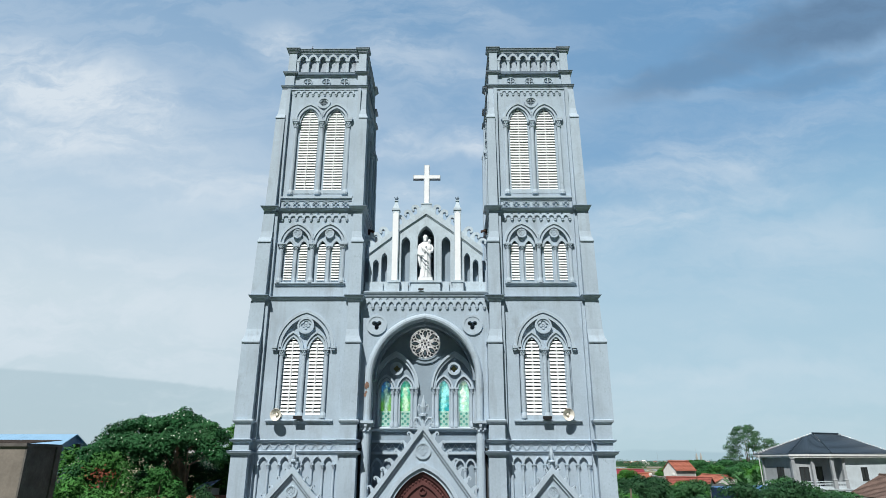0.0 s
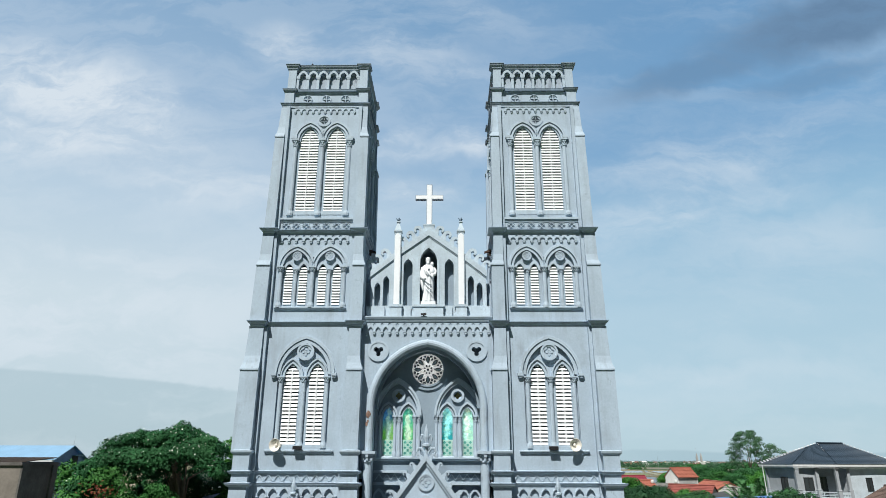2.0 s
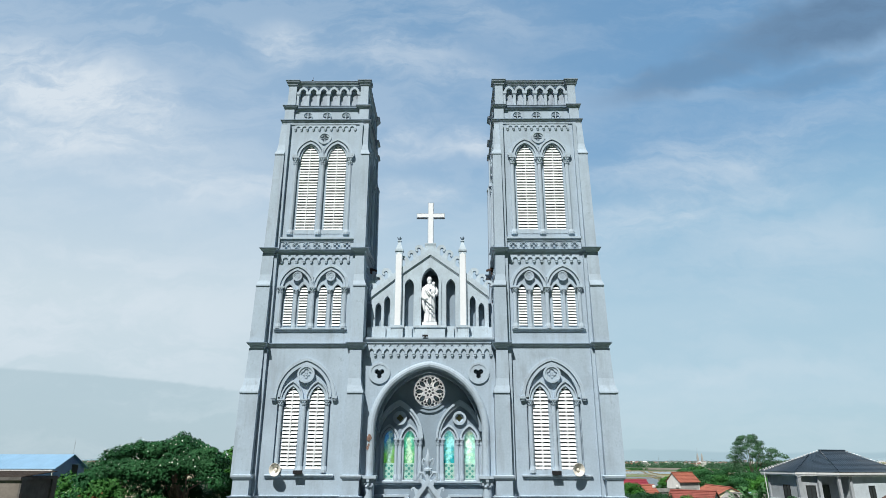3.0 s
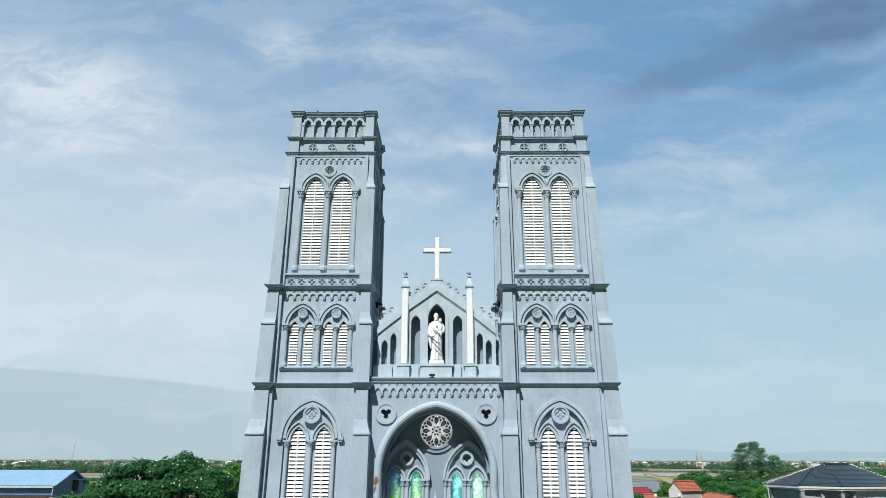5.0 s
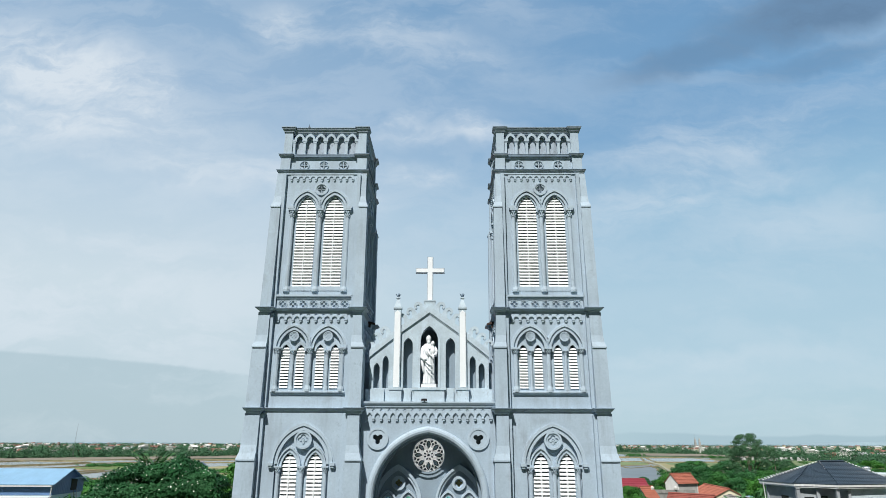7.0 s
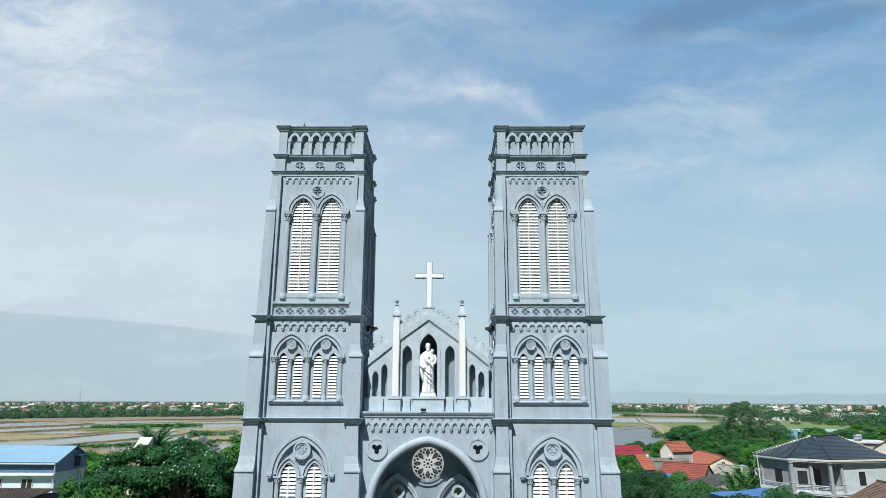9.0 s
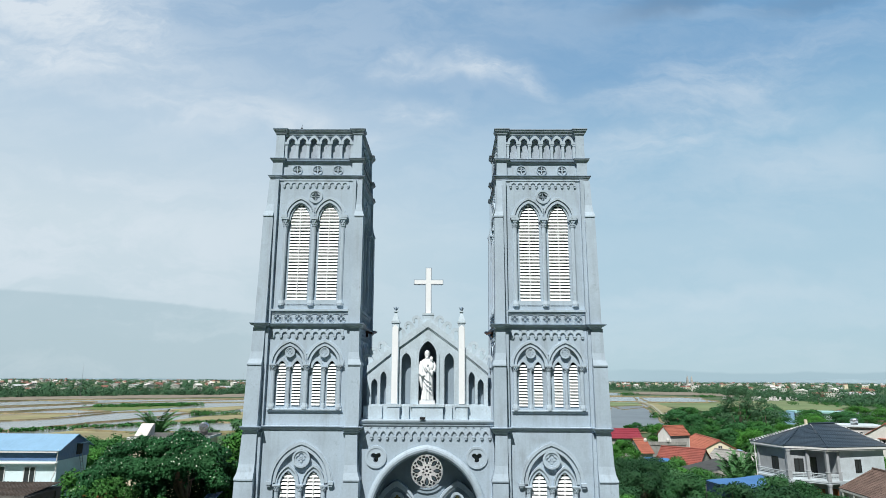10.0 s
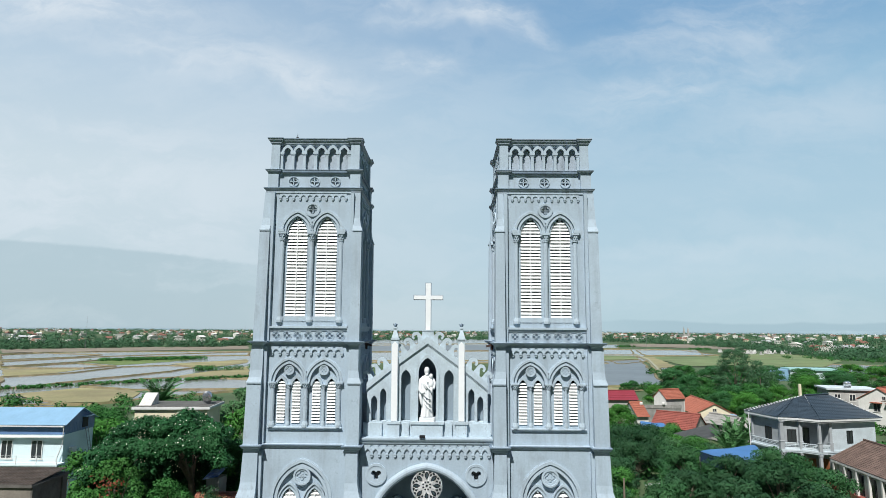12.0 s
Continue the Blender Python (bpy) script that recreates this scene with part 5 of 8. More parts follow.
def statue(at):
    """A robed standing form with a smaller one on its arm, as one plain mesh."""
    bm = bmesh.new()
    # half width, half depth, height, fold depth, sideways sway
    prof = [(0.27, 0.2, 0.0, 0.1, 0.0), (0.265, 0.2, 0.08, 0.12, 0.0), (0.235, 0.18, 0.3, 0.13, 0.005), (0.225, 0.175, 0.55, 0.12, 0.01), (0.235, 0.18, 0.8, 0.1, 0.01), (0.25, 0.185, 1.0, 0.08, 0.0),
            (0.25, 0.175, 1.15, 0.06, -0.01), (0.265, 0.175, 1.32, 0.05, -0.015), (0.28, 0.17, 1.45, 0.035, -0.02), (0.265, 0.15, 1.55, 0.02, -0.02), (0.19, 0.12, 1.62, 0.0, -0.02), (0.085, 0.09, 1.665, 0.0, -0.02),
            (0.075, 0.09, 1.69, 0.0, -0.02), (0.092, 0.11, 1.73, 0.0, -0.02), (0.11, 0.125, 1.79, 0.0, -0.02), (0.115, 0.13, 1.86, 0.0, -0.02), (0.105, 0.12, 1.92, 0.0, -0.02), (0.07, 0.08, 1.975, 0.0, -0.02), (0.02, 0.025, 1.995, 0.0, -0.02)]
    n = 72
    rings = []
    for a, b, z, fold, sway in prof:
        ring = []
        for i in range(n):
            t = 2 * math.pi * i / n
            k = 1 + fold * (math.sin(9 * t + 0.8 * math.sin(2.0 * z)) * 0.75 + math.sin(14 * t + 1.3 + 0.6 * z) * 0.45)
            ring.append((sway + a * k * math.cos(t), b * k * math.sin(t), z))
        rings.append(ring)
    loft(bm, rings)
    # beard, sleeves, mantle folds across the body
    lathe(bm, -0.02, -0.085, [(0.02, 1.6), (0.055, 1.65), (0.07, 1.71), (0.05, 1.76)], 10)
    tube(bm, [(-0.25, 0.0, 1.52), (-0.31, -0.04, 1.3), (-0.3, -0.12, 1.08), (-0.2, -0.2, 0.98), (-0.1, -0.22, 1.0)], [0.085, 0.1, 0.095, 0.075, 0.04], 10)
    tube(bm, [(-0.29, -0.05, 1.12), (-0.29, -0.09, 0.85), (-0.24, -0.12, 0.55), (-0.2, -0.1, 0.4)], [0.07, 0.075, 0.05, 0.015], 8)
    tube(bm, [(0.22, 0.0, 1.52), (0.31, -0.04, 1.34), (0.29, -0.16, 1.18), (0.14, -0.22, 1.14)], [0.08, 0.095, 0.085, 0.05], 10)
    for x0, x1, z0, z1, r in ((-0.2, 0.16, 1.0, 0.72, 0.035), (-0.16, 0.2, 0.82, 0.5, 0.03), (-0.14, 0.22, 0.62, 0.3, 0.026), (-0.1, 0.2, 1.38, 1.06, 0.035), (-0.2, 0.02, 1.45, 1.1, 0.03)):
        tube(bm, [(x0 + (x1 - x0) * u, -0.185 - 0.02 * math.sin(math.pi * u), z0 + (z1 - z0) * u - 0.05 * math.sin(math.pi * u)) for u in (0, 0.25, 0.5, 0.75, 1)], [r * 0.4, r, r, r, r * 0.4], 7)
    # the small seated form
    lathe(bm, 0.17, -0.14, [(0.06, 1.14), (0.125, 1.2), (0.13, 1.32), (0.105, 1.46), (0.045, 1.52), (0.04, 1.55), (0.075, 1.59), (0.08, 1.65), (0.065, 1.71), (0.02, 1.74)], 14)
    tube(bm, [(0.16, -0.2, 1.22), (0.2, -0.26, 1.08), (0.22, -0.24, 0.92)], [0.06, 0.055, 0.03], 8)
    tube(bm, [(0.1, -0.16, 1.44), (0.02, -0.22, 1.4), (-0.02, -0.24, 1.46)], [0.04, 0.035, 0.025], 7)
    for f in bm.faces:
        f.smooth = True
    for v in bm.verts:
        v.co.x *= 0.92
    s = part("statue", bm, STATUE)
    s.location = at
    return tagged(s, "white plaster robed statue on a pedestal in the niche", "statue")


statue((AXIS - 0.01, SY + 0.1, 13.96 + 0.14))
tagged(part("statue_plinth", boxed(AXIS - 0.31, AXIS + 0.3, SY - 0.15, SY + 0.36, 13.96, 14.1), STATUE), "low white block under the statue", "plinth")


def floodlight(at, w=0.26, t=0.09):
    f = thing("floodlight", at, label="small dark floodlight on a bracket", category="floodlight", group="floodlights")
    bm = bmesh.new()
    loft(bm, [[(-w * q, y, -t * q + dz), (w * q, y, -t * q + dz), (w * q, y, t * q + dz), (-w * q, y, t * q + dz)] for q, y, dz in ((1, -0.16, 0), (1, -0.06, 0.02), (0.6, 0.06, 0.03))])
    part("housing", bm, BLACK, f)
    part("bracket", boxed(-0.03, 0.03, -0.02, 0.22, -0.05, -0.01), BLACK, f)
    return f


def horn(at, turn):
    f = thing("horn_loudspeaker", at, turn, label="off-white horn loudspeaker on the window sill", category="loudspeaker", group="horn loudspeakers")
    bm = bmesh.new()
    prof = [(0.04, 0.1), (0.05, 0.0), (0.08, -0.1), (0.14, -0.2), (0.22, -0.27), (0.27, -0.3), (0.275, -0.31), (0.26, -0.3), (0.21, -0.255), (0.13, -0.185), (0.06, -0.1), (0.03, -0.08)]
    n = 24
    loft(bm, [[(r * math.cos(2 * math.pi * i / n), y, r * math.sin(2 * math.pi * i / n)) for i in range(n)] for r, y in prof])
    for q in bm.faces:
        q.smooth = True
    part("horn", bm, HORN, f)
    bm = bmesh.new()
    loft(bm, [[(r * math.cos(2 * math.pi * i / 12), y, r * math.sin(2 * math.pi * i / 12)) for i in range(12)] for r, y in ((0.02, -0.1), (0.06, -0.12), (0.07, -0.2), (0.05, -0.23), (0.015, -0.24))])
    part("reflex_cone", bm, HORN, f)
    bm = bmesh.new()
    lathe(bm, 0, 0.13, [(0.08, -0.08), (0.085, -0.07), (0.085, 0.07), (0.08, 0.08)], 12)
    part("driver", bm, HORN, f)
    part("bracket", boxed(-0.02, 0.02, 0.05, 0.3, -0.12, -0.08), BLACK, f)
    return f


horn((AXIS - 5.58, -0.54, 8.4), -14).scale = (0.86, 0.86, 0.86)
horn((AXIS + 5.5, -0.5, 8.42), 14).scale = (0.86, 0.86, 0.86)
floodlight((AXIS - 4.82, -0.53, 8.3), 0.17, 0.06)
floodlight((AXIS + 4.76, -0.53, 8.3), 0.17, 0.06)
floodlight((AXIS - 0.16, -0.33, 13.44), 0.11, 0.04)

for s in (-1, 1):
    spout = thing("rain_spout", (AXIS + s * 2.72, 2.0, 16.92), label="rust-brown metal rain spout on the tower's side", category="spout", group="rain spouts")
    bm = bmesh.new()
    loft(bm, [[(-s * x, -0.1 * q, z - 0.07 * q), (-s * x, 0.1 * q, z - 0.07 * q), (-s * x, 0.1 * q, z + 0.07 * q), (-s * x, -0.1 * q, z + 0.07 * q)] for x, z, q in ((-0.1, 0.05, 1.2), (0.1, 0.03, 1.2), (0.12, 0.02, 1.0), (0.3, -0.05, 1.0), (0.31, -0.05, 0.8))])
    part("channel", bm, RUST, spout)
    spout.scale = (0.75, 0.6, 0.6)
    part("bracket", boxed(*sorted((0.1 * s, -0.04 * s)), -0.02, 0.02, -0.3, -0.02), RUST, spout)

# ---- added lamp in a closed white box, to backlight the windows ----
lamp_chamber = thing("organ_loft", (AXIS, 0, 0), label="added white box that holds the lamp behind the windows", category="room", kind="structure")
bm = bmesh.new()
for x0, x1, y0, y1, z0, z1 in ((-2.28, -2.2, 0.86, 3.6, 7.8, 12.5), (2.2, 2.28, 0.86, 3.6, 7.8, 12.5), (-2.28, 2.28, 3.6, 3.68, 7.8, 12.5), (-2.28, 2.28, 0.86, 3.68, 7.72, 7.8), (-2.28, 2.28, 0.86, 3.68, 12.5, 12.58)):
    box(bm, x0, x1, y0, y1, z0, z1)
part("wall", bm, WHITE, lamp_chamber)
back_lamp = new("loft_daylight", bpy.data.lights.new("loft_daylight", "AREA"))
back_lamp.data.shape, back_lamp.data.size, back_lamp.data.size_y, back_lamp.data.energy, back_lamp.data.color = "RECTANGLE", 3.4, 3.6, 170.0, (1.0, 0.98, 0.95)
back_lamp.matrix_world = look((AXIS, 3.3, 10.2), (AXIS, 0.9, 10.2))

# ---- plain nave behind ----
nave = thing("church_nave", (AXIS, 0, 0), label="plain plastered nave with a tiled roof behind the towers", category="church")
bm = bmesh.new()
box(bm, -6.2, 6.2, 4.3, 36, 0, 8.0)
part("wall", bm, PLASTER, nave)
bm = bmesh.new()
loft(bm, [[(-6.7, y, 7.9), (0, y, 12.0), (6.7, y, 7.9), (6.7, y, 8.1), (0, y, 12.2), (-6.7, y, 8.1)] for y in (4.2, 36.4)])
part("roof", bm, material("nave tiles", (0.25, 0.1, 0.07), 0.8, vary=0.2, scale=1), nave)

# ---- ground, fields, far land ----
GRASS = material("rough grass", (0.045, 0.085, 0.028), 0.95, vary=0.35, scale=0.04, fine=0.9, bump=0.0, hue=(0.062, 0.095, 0.045))
WATER = material("flooded paddy", (0.23, 0.225, 0.215), 0.16, vary=0.22, scale=0.03, fine=0.5, bump=0.0, hue=(0.15, 0.155, 0.15), spec=0.5)
WATER_CLEAR = material("still paddy water", (0.12, 0.135, 0.145), 0.38, vary=0.25, scale=0.05, fine=0.4, bump=0.0, spec=0.5)
STUBBLE = material("ripe rice", (0.24, 0.228, 0.112), 0.9, vary=0.2, scale=0.06, fine=0.9, bump=0.0, hue=(0.2, 0.175, 0.1))
RICE = material("green rice", (0.108, 0.165, 0.068), 0.9, vary=0.25, scale=0.05, fine=0.9, bump=0.0, hue=(0.15, 0.18, 0.082))
MEADOW = material("green meadow", (0.1, 0.15, 0.04), 0.9, vary=0.25, scale=0.05, fine=0.9, bump=0.0)
EARTH = material("brown earth bank", (0.19, 0.165, 0.13), 0.95, vary=0.25, scale=0.08, fine=0.9, bump=0.0)
bm = bmesh.new()
rings = []
for r in (0.5, 60, 200, 600, 1500, 4700):
    rings.append([(r * math.cos(2 * math.pi * i / 64), r * math.sin(2 * math.pi * i / 64), 0) for i in range(64)])
loft(bm, rings, caps=False)
bm.verts.ensure_lookup_table()
bm.faces.new(bm.verts[:64])
tagged(part("ground", bm, GRASS), "flat green and brown delta farmland", "ground", kind="structure")

# unseen dark sheet under the church, added to keep green bounced light off it
bm = bmesh.new()
plate(bm, [(-14, -60), (14, -60), (14, 22), (-14, 22)], [], 0, 0.05)
for v in bm.verts:
    v.co = (v.co.x, v.co.z, v.co.y)
bmesh.ops.recalc_face_normals(bm, faces=bm.faces)
tagged(part("pavement", bm, material("worn tarred yard", (0.07, 0.07, 0.07), 0.9, vary=0.2, scale=0.4, fine=8)), "unseen dark ground sheet added to dull bounced light", "yard", kind="structure")

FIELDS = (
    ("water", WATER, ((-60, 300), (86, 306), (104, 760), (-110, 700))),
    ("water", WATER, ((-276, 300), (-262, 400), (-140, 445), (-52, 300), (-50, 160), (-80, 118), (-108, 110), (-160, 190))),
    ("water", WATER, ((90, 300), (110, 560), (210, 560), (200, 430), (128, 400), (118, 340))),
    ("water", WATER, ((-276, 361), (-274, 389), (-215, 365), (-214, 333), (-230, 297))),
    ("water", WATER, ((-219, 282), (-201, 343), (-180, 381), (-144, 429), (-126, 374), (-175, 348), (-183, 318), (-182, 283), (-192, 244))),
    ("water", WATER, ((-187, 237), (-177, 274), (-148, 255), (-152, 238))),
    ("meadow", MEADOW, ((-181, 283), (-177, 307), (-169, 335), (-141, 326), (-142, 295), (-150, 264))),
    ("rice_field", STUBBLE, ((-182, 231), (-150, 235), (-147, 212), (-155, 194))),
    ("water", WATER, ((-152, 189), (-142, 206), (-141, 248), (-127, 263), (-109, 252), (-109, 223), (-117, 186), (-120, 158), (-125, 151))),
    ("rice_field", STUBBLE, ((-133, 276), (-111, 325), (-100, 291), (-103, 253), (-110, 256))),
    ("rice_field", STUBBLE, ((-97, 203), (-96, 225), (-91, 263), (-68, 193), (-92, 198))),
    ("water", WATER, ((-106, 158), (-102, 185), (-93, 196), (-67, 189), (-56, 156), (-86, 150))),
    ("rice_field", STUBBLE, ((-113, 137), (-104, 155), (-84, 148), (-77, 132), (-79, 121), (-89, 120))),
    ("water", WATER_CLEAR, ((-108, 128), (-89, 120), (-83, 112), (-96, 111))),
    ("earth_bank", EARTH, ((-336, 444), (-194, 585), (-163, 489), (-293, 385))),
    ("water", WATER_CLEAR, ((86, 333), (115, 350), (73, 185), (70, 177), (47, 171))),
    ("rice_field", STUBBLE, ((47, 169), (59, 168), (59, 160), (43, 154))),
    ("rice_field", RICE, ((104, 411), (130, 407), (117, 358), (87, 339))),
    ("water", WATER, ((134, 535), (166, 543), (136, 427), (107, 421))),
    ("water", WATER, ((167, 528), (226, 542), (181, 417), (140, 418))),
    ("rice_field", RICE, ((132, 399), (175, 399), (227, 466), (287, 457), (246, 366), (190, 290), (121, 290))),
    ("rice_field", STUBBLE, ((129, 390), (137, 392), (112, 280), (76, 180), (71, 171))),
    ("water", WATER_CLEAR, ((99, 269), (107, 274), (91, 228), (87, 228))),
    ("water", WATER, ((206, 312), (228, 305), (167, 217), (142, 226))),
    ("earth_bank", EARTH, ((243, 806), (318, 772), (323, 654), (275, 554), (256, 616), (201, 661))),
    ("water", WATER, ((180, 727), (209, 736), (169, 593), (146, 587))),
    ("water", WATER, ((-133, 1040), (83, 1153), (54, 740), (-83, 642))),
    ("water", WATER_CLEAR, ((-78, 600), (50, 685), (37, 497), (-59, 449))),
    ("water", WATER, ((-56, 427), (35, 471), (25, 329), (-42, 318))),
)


def ragged(pts, step, amount, seed):
    """The outline with many more points, each a little off the line."""
    rnd = random.Random(seed)
    out = []
    for a, b in zip(pts, pts[1:] + pts[:1]):
        n = max(2, int(math.hypot(b[0] - a[0], b[1] - a[1]) / step))
        for i in range(n):
            u = i / n
            out.append((a[0] + (b[0] - a[0]) * u + rnd.uniform(-amount, amount), a[1] + (b[1] - a[1]) * u + rnd.uniform(-amount, amount)))
    return out


FIELD_LABELS = {"water": "flooded grey rice paddy under open sky", "meadow": "strip of green weeds between paddies", "rice_field": "dry golden rice field beside the paddies",
                "earth_bank": "bare brown earth bank across the fields"}
bund_bm = bmesh.new()
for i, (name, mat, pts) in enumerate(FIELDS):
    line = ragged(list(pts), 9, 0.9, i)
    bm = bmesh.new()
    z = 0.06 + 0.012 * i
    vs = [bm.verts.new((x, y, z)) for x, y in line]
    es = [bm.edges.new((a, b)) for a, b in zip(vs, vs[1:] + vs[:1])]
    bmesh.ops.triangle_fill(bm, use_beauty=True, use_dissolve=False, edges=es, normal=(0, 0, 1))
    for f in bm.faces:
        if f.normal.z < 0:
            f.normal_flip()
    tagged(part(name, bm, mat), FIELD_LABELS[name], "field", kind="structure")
    if name == "water":
        for a, b in zip(line, line[1:] + line[:1]):
            d = Vector((b[0] - a[0], b[1] - a[1], 0))
            if d.length < 0.1:
                continue
            s = Vector((-d.y, d.x, 0)).normalized()
            w, h = 0.7, 0.55
            A, B = Vector((*a, 0)), Vector((*b, 0))
            loft(bund_bm, [[P - s * w, P - s * w * 0.4 + Vector((0, 0, h)), P + s * w * 0.4 + Vector((0, 0, h)), P + s * w] for P in (A, B)])
tagged(part("earth_bunds", bund_bm, material("bund grass", (0.13, 0.13, 0.06), 0.95, vary=0.3, scale=0.3, fine=2, hue=(0.2, 0.16, 0.1))), "low grassy earth bunds round the paddies", "bund", kind="stuff")
# the broad bund that runs between the paddies
bm = bmesh.new()
loft(bm, [[(p[0] - w, p[1], 0), (p[0] - w * 0.6, p[1], 0.9), (p[0] + w * 0.6, p[1], 0.9), (p[0] + w, p[1], 0)] for p, w in (((136, 427), 1.3), ((119, 345), 1.1), ((100, 275), 1.0), ((70, 169), 0.9))])
tagged(part("field_path", bm, material("pale bund path", (0.27, 0.27, 0.2), 0.9, vary=0.2, scale=0.2, fine=2)), "pale earth path on a bund", "path", kind="structure")


# ---- leaves ----
def leaf_mat(name, base, hue, amount=0.24):
    return material(name, base, 0.65, vary=0.22, scale=0.5, fine=3.0, bump=0.0, hue=hue, per_piece=amount, island=True, spec=0.15)


LEAF_DARK = leaf_mat("dark leaves", (0.023, 0.084, 0.031), (0.037, 0.113, 0.04))
LEAF_VINE = leaf_mat("vine leaves", (0.015, 0.076, 0.027), (0.022, 0.095, 0.032))
LEAF_MID = leaf_mat("green leaves", (0.025, 0.112, 0.025), (0.037, 0.127, 0.031))
LEAF_BRIGHT = leaf_mat("fresh leaves", (0.05, 0.184, 0.028), (0.041, 0.146, 0.026))
LEAF_OLIVE = leaf_mat("olive leaves", (0.045, 0.124, 0.05), (0.067, 0.157, 0.066))
# a slight bluish haze of distance is put into the far leaves' colour
LEAF_FAR = leaf_mat("far leaves", (0.032, 0.093, 0.047), (0.046, 0.112, 0.055), 0.25)
BARK = material("grey bark", (0.17, 0.14, 0.11), 0.9, vary=0.25, scale=2, fine=14, bump=0.4)


def leaf_mesh(name, p, nrm, length, width, rng, mat):
    """One mesh of pointed leaves at the places p, each facing about nrm; their normals stay close to the clump's skin."""
    n = len(p)
    skin = nrm
    nrm = nrm + rng.normal(size=(n, 3)) * 0.36
    nrm /= np.linalg.norm(nrm, axis=1, keepdims=True)
    t = rng.normal(size=(n, 3))
    t -= nrm * (t * nrm).sum(1, keepdims=True)
    t /= np.linalg.norm(t, axis=1, keepdims=True)
    b = np.cross(nrm, t)
    l = length * rng.uniform(0.65, 1.3, (n, 1))
    w = width * rng.uniform(0.7, 1.3, (n, 1))
    v = np.stack((p - t * l * 0.5, p - b * w * 0.5 - nrm * w * 0.12, p + t * l * 0.5 - nrm * l * 0.15, p + b * w * 0.5 - nrm * w * 0.12), 1).reshape(-1, 3)
    me = bpy.data.meshes.new(name)
    me.vertices.add(4 * n)
    me.vertices.foreach_set("co", v.astype(np.float32).ravel())
    me.loops.add(4 * n)
    me.loops.foreach_set("vertex_index", np.arange(4 * n, dtype=np.int32))
    me.polygons.add(n)
    me.polygons.foreach_set("loop_start", np.arange(0, 4 * n, 4, dtype=np.int32))
    me.update(calc_edges=True)
    soft_n = skin * 0.75 + nrm * 0.25
    soft_n /= np.linalg.norm(soft_n, axis=1, keepdims=True)
    me.normals_split_custom_set_from_vertices(np.repeat(soft_n, 4, axis=0).astype(np.float32))
    me.materials.append(mat)
    return me


def clump_leaves(clumps, density, rng, inner=0.25, droop=0.0):
    """Places and facings of leaves in round clumps (x, y, z, radius, flatness)."""
    P, N = [], []
    for x, y, z, r, flat in clumps:
        k = max(6, int(density * r * r))
        d = rng.normal(size=(k, 3))
        d /= np.linalg.norm(d, axis=1, keepdims=True)
        d[:, 2] = np.where(d[:, 2] < -0.5, -d[:, 2], d[:, 2])
        rad = r * np.where(rng.random(k) < inner, rng.uniform(0.35, 0.8, k), rng.uniform(0.8, 1.12, k))
        P.append(np.array((x, y, z)) + d * rad[:, None] * np.array((1, 1, flat)))
        m = d + rng.normal(size=(k, 3)) * 0.14 + np.array((0, 0, 0.25 - droop))
        N.append(m / np.linalg.norm(m, axis=1, keepdims=True))
    return np.concatenate(P), np.concatenate(N)


def crown_clumps(rng, rx, ry, z0, z1, n, r0, r1):
    """Clumps over the skin of an uneven dome."""
    out = []
    for _ in range(n):
        a, h = rng.uniform(0, 2 * math.pi), rng.random() ** 0.8
        edge = math.sqrt(max(1 - (2 * h - 0.75) ** 2 / 1.6, 0.12)) * rng.uniform(0.55, 1.05)
        out.append((rx * edge * math.cos(a), ry * edge * math.sin(a), z0 + (z1 - z0) * h, rng.uniform(r0, r1), rng.uniform(0.6, 0.85)))
    return out


def tree(name, at, rx, ry, z0, z1, mat, seed, label, n=34, r0=0.7, r1=1.3, leaf=0.3, density=150, group="", trunk_r=0.2):
    rng = np.random.default_rng(seed)
    t = thing(name, at, label=label, category="tree", group=group)
    top = z0 + (z1 - z0) * 0.7
    clumps = crown_clumps(rng, rx, ry, z0, z1, n, r0, r1)
    bm = bmesh.new()
    tube(bm, [(0, 0, -0.1), (0.05, 0.03, z0 * 0.5), (0.1, -0.05, z0), (0.0, 0.0, top)], [trunk_r * 1.3, trunk_r, trunk_r * 0.8, trunk_r * 0.3], 7)
    for c in clumps[:9]:
        s = z0 * rng.uniform(0.6, 1.0)
        tube(bm, [(0.05, 0, s), (c[0] * 0.5, c[1] * 0.5, s + (c[2] - s) * 0.6), (c[0], c[1], c[2])], [trunk_r * 0.5, trunk_r * 0.3, trunk_r * 0.1], 5)
    part("trunk", bm, BARK, t)
    p, nrm = clump_leaves(clumps, density, rng)
    o = new("crown", leaf_mesh("crown", p, nrm, leaf, leaf * 0.5, rng, mat))
    o.parent = t
    return t


# ---- far woods and villages ----
rng = np.random.default_rng(11)


def far_edge(a):
    """How far off the belt of trees begins, by bearing in degrees (right is plus)."""
    return float(np.interp(a, (-60, -37, -20, -8, 4, 14, 20, 26, 31, 37, 60), (540, 560, 600, 900, 1050, 1000, 860, 640, 470, 440, 430)))


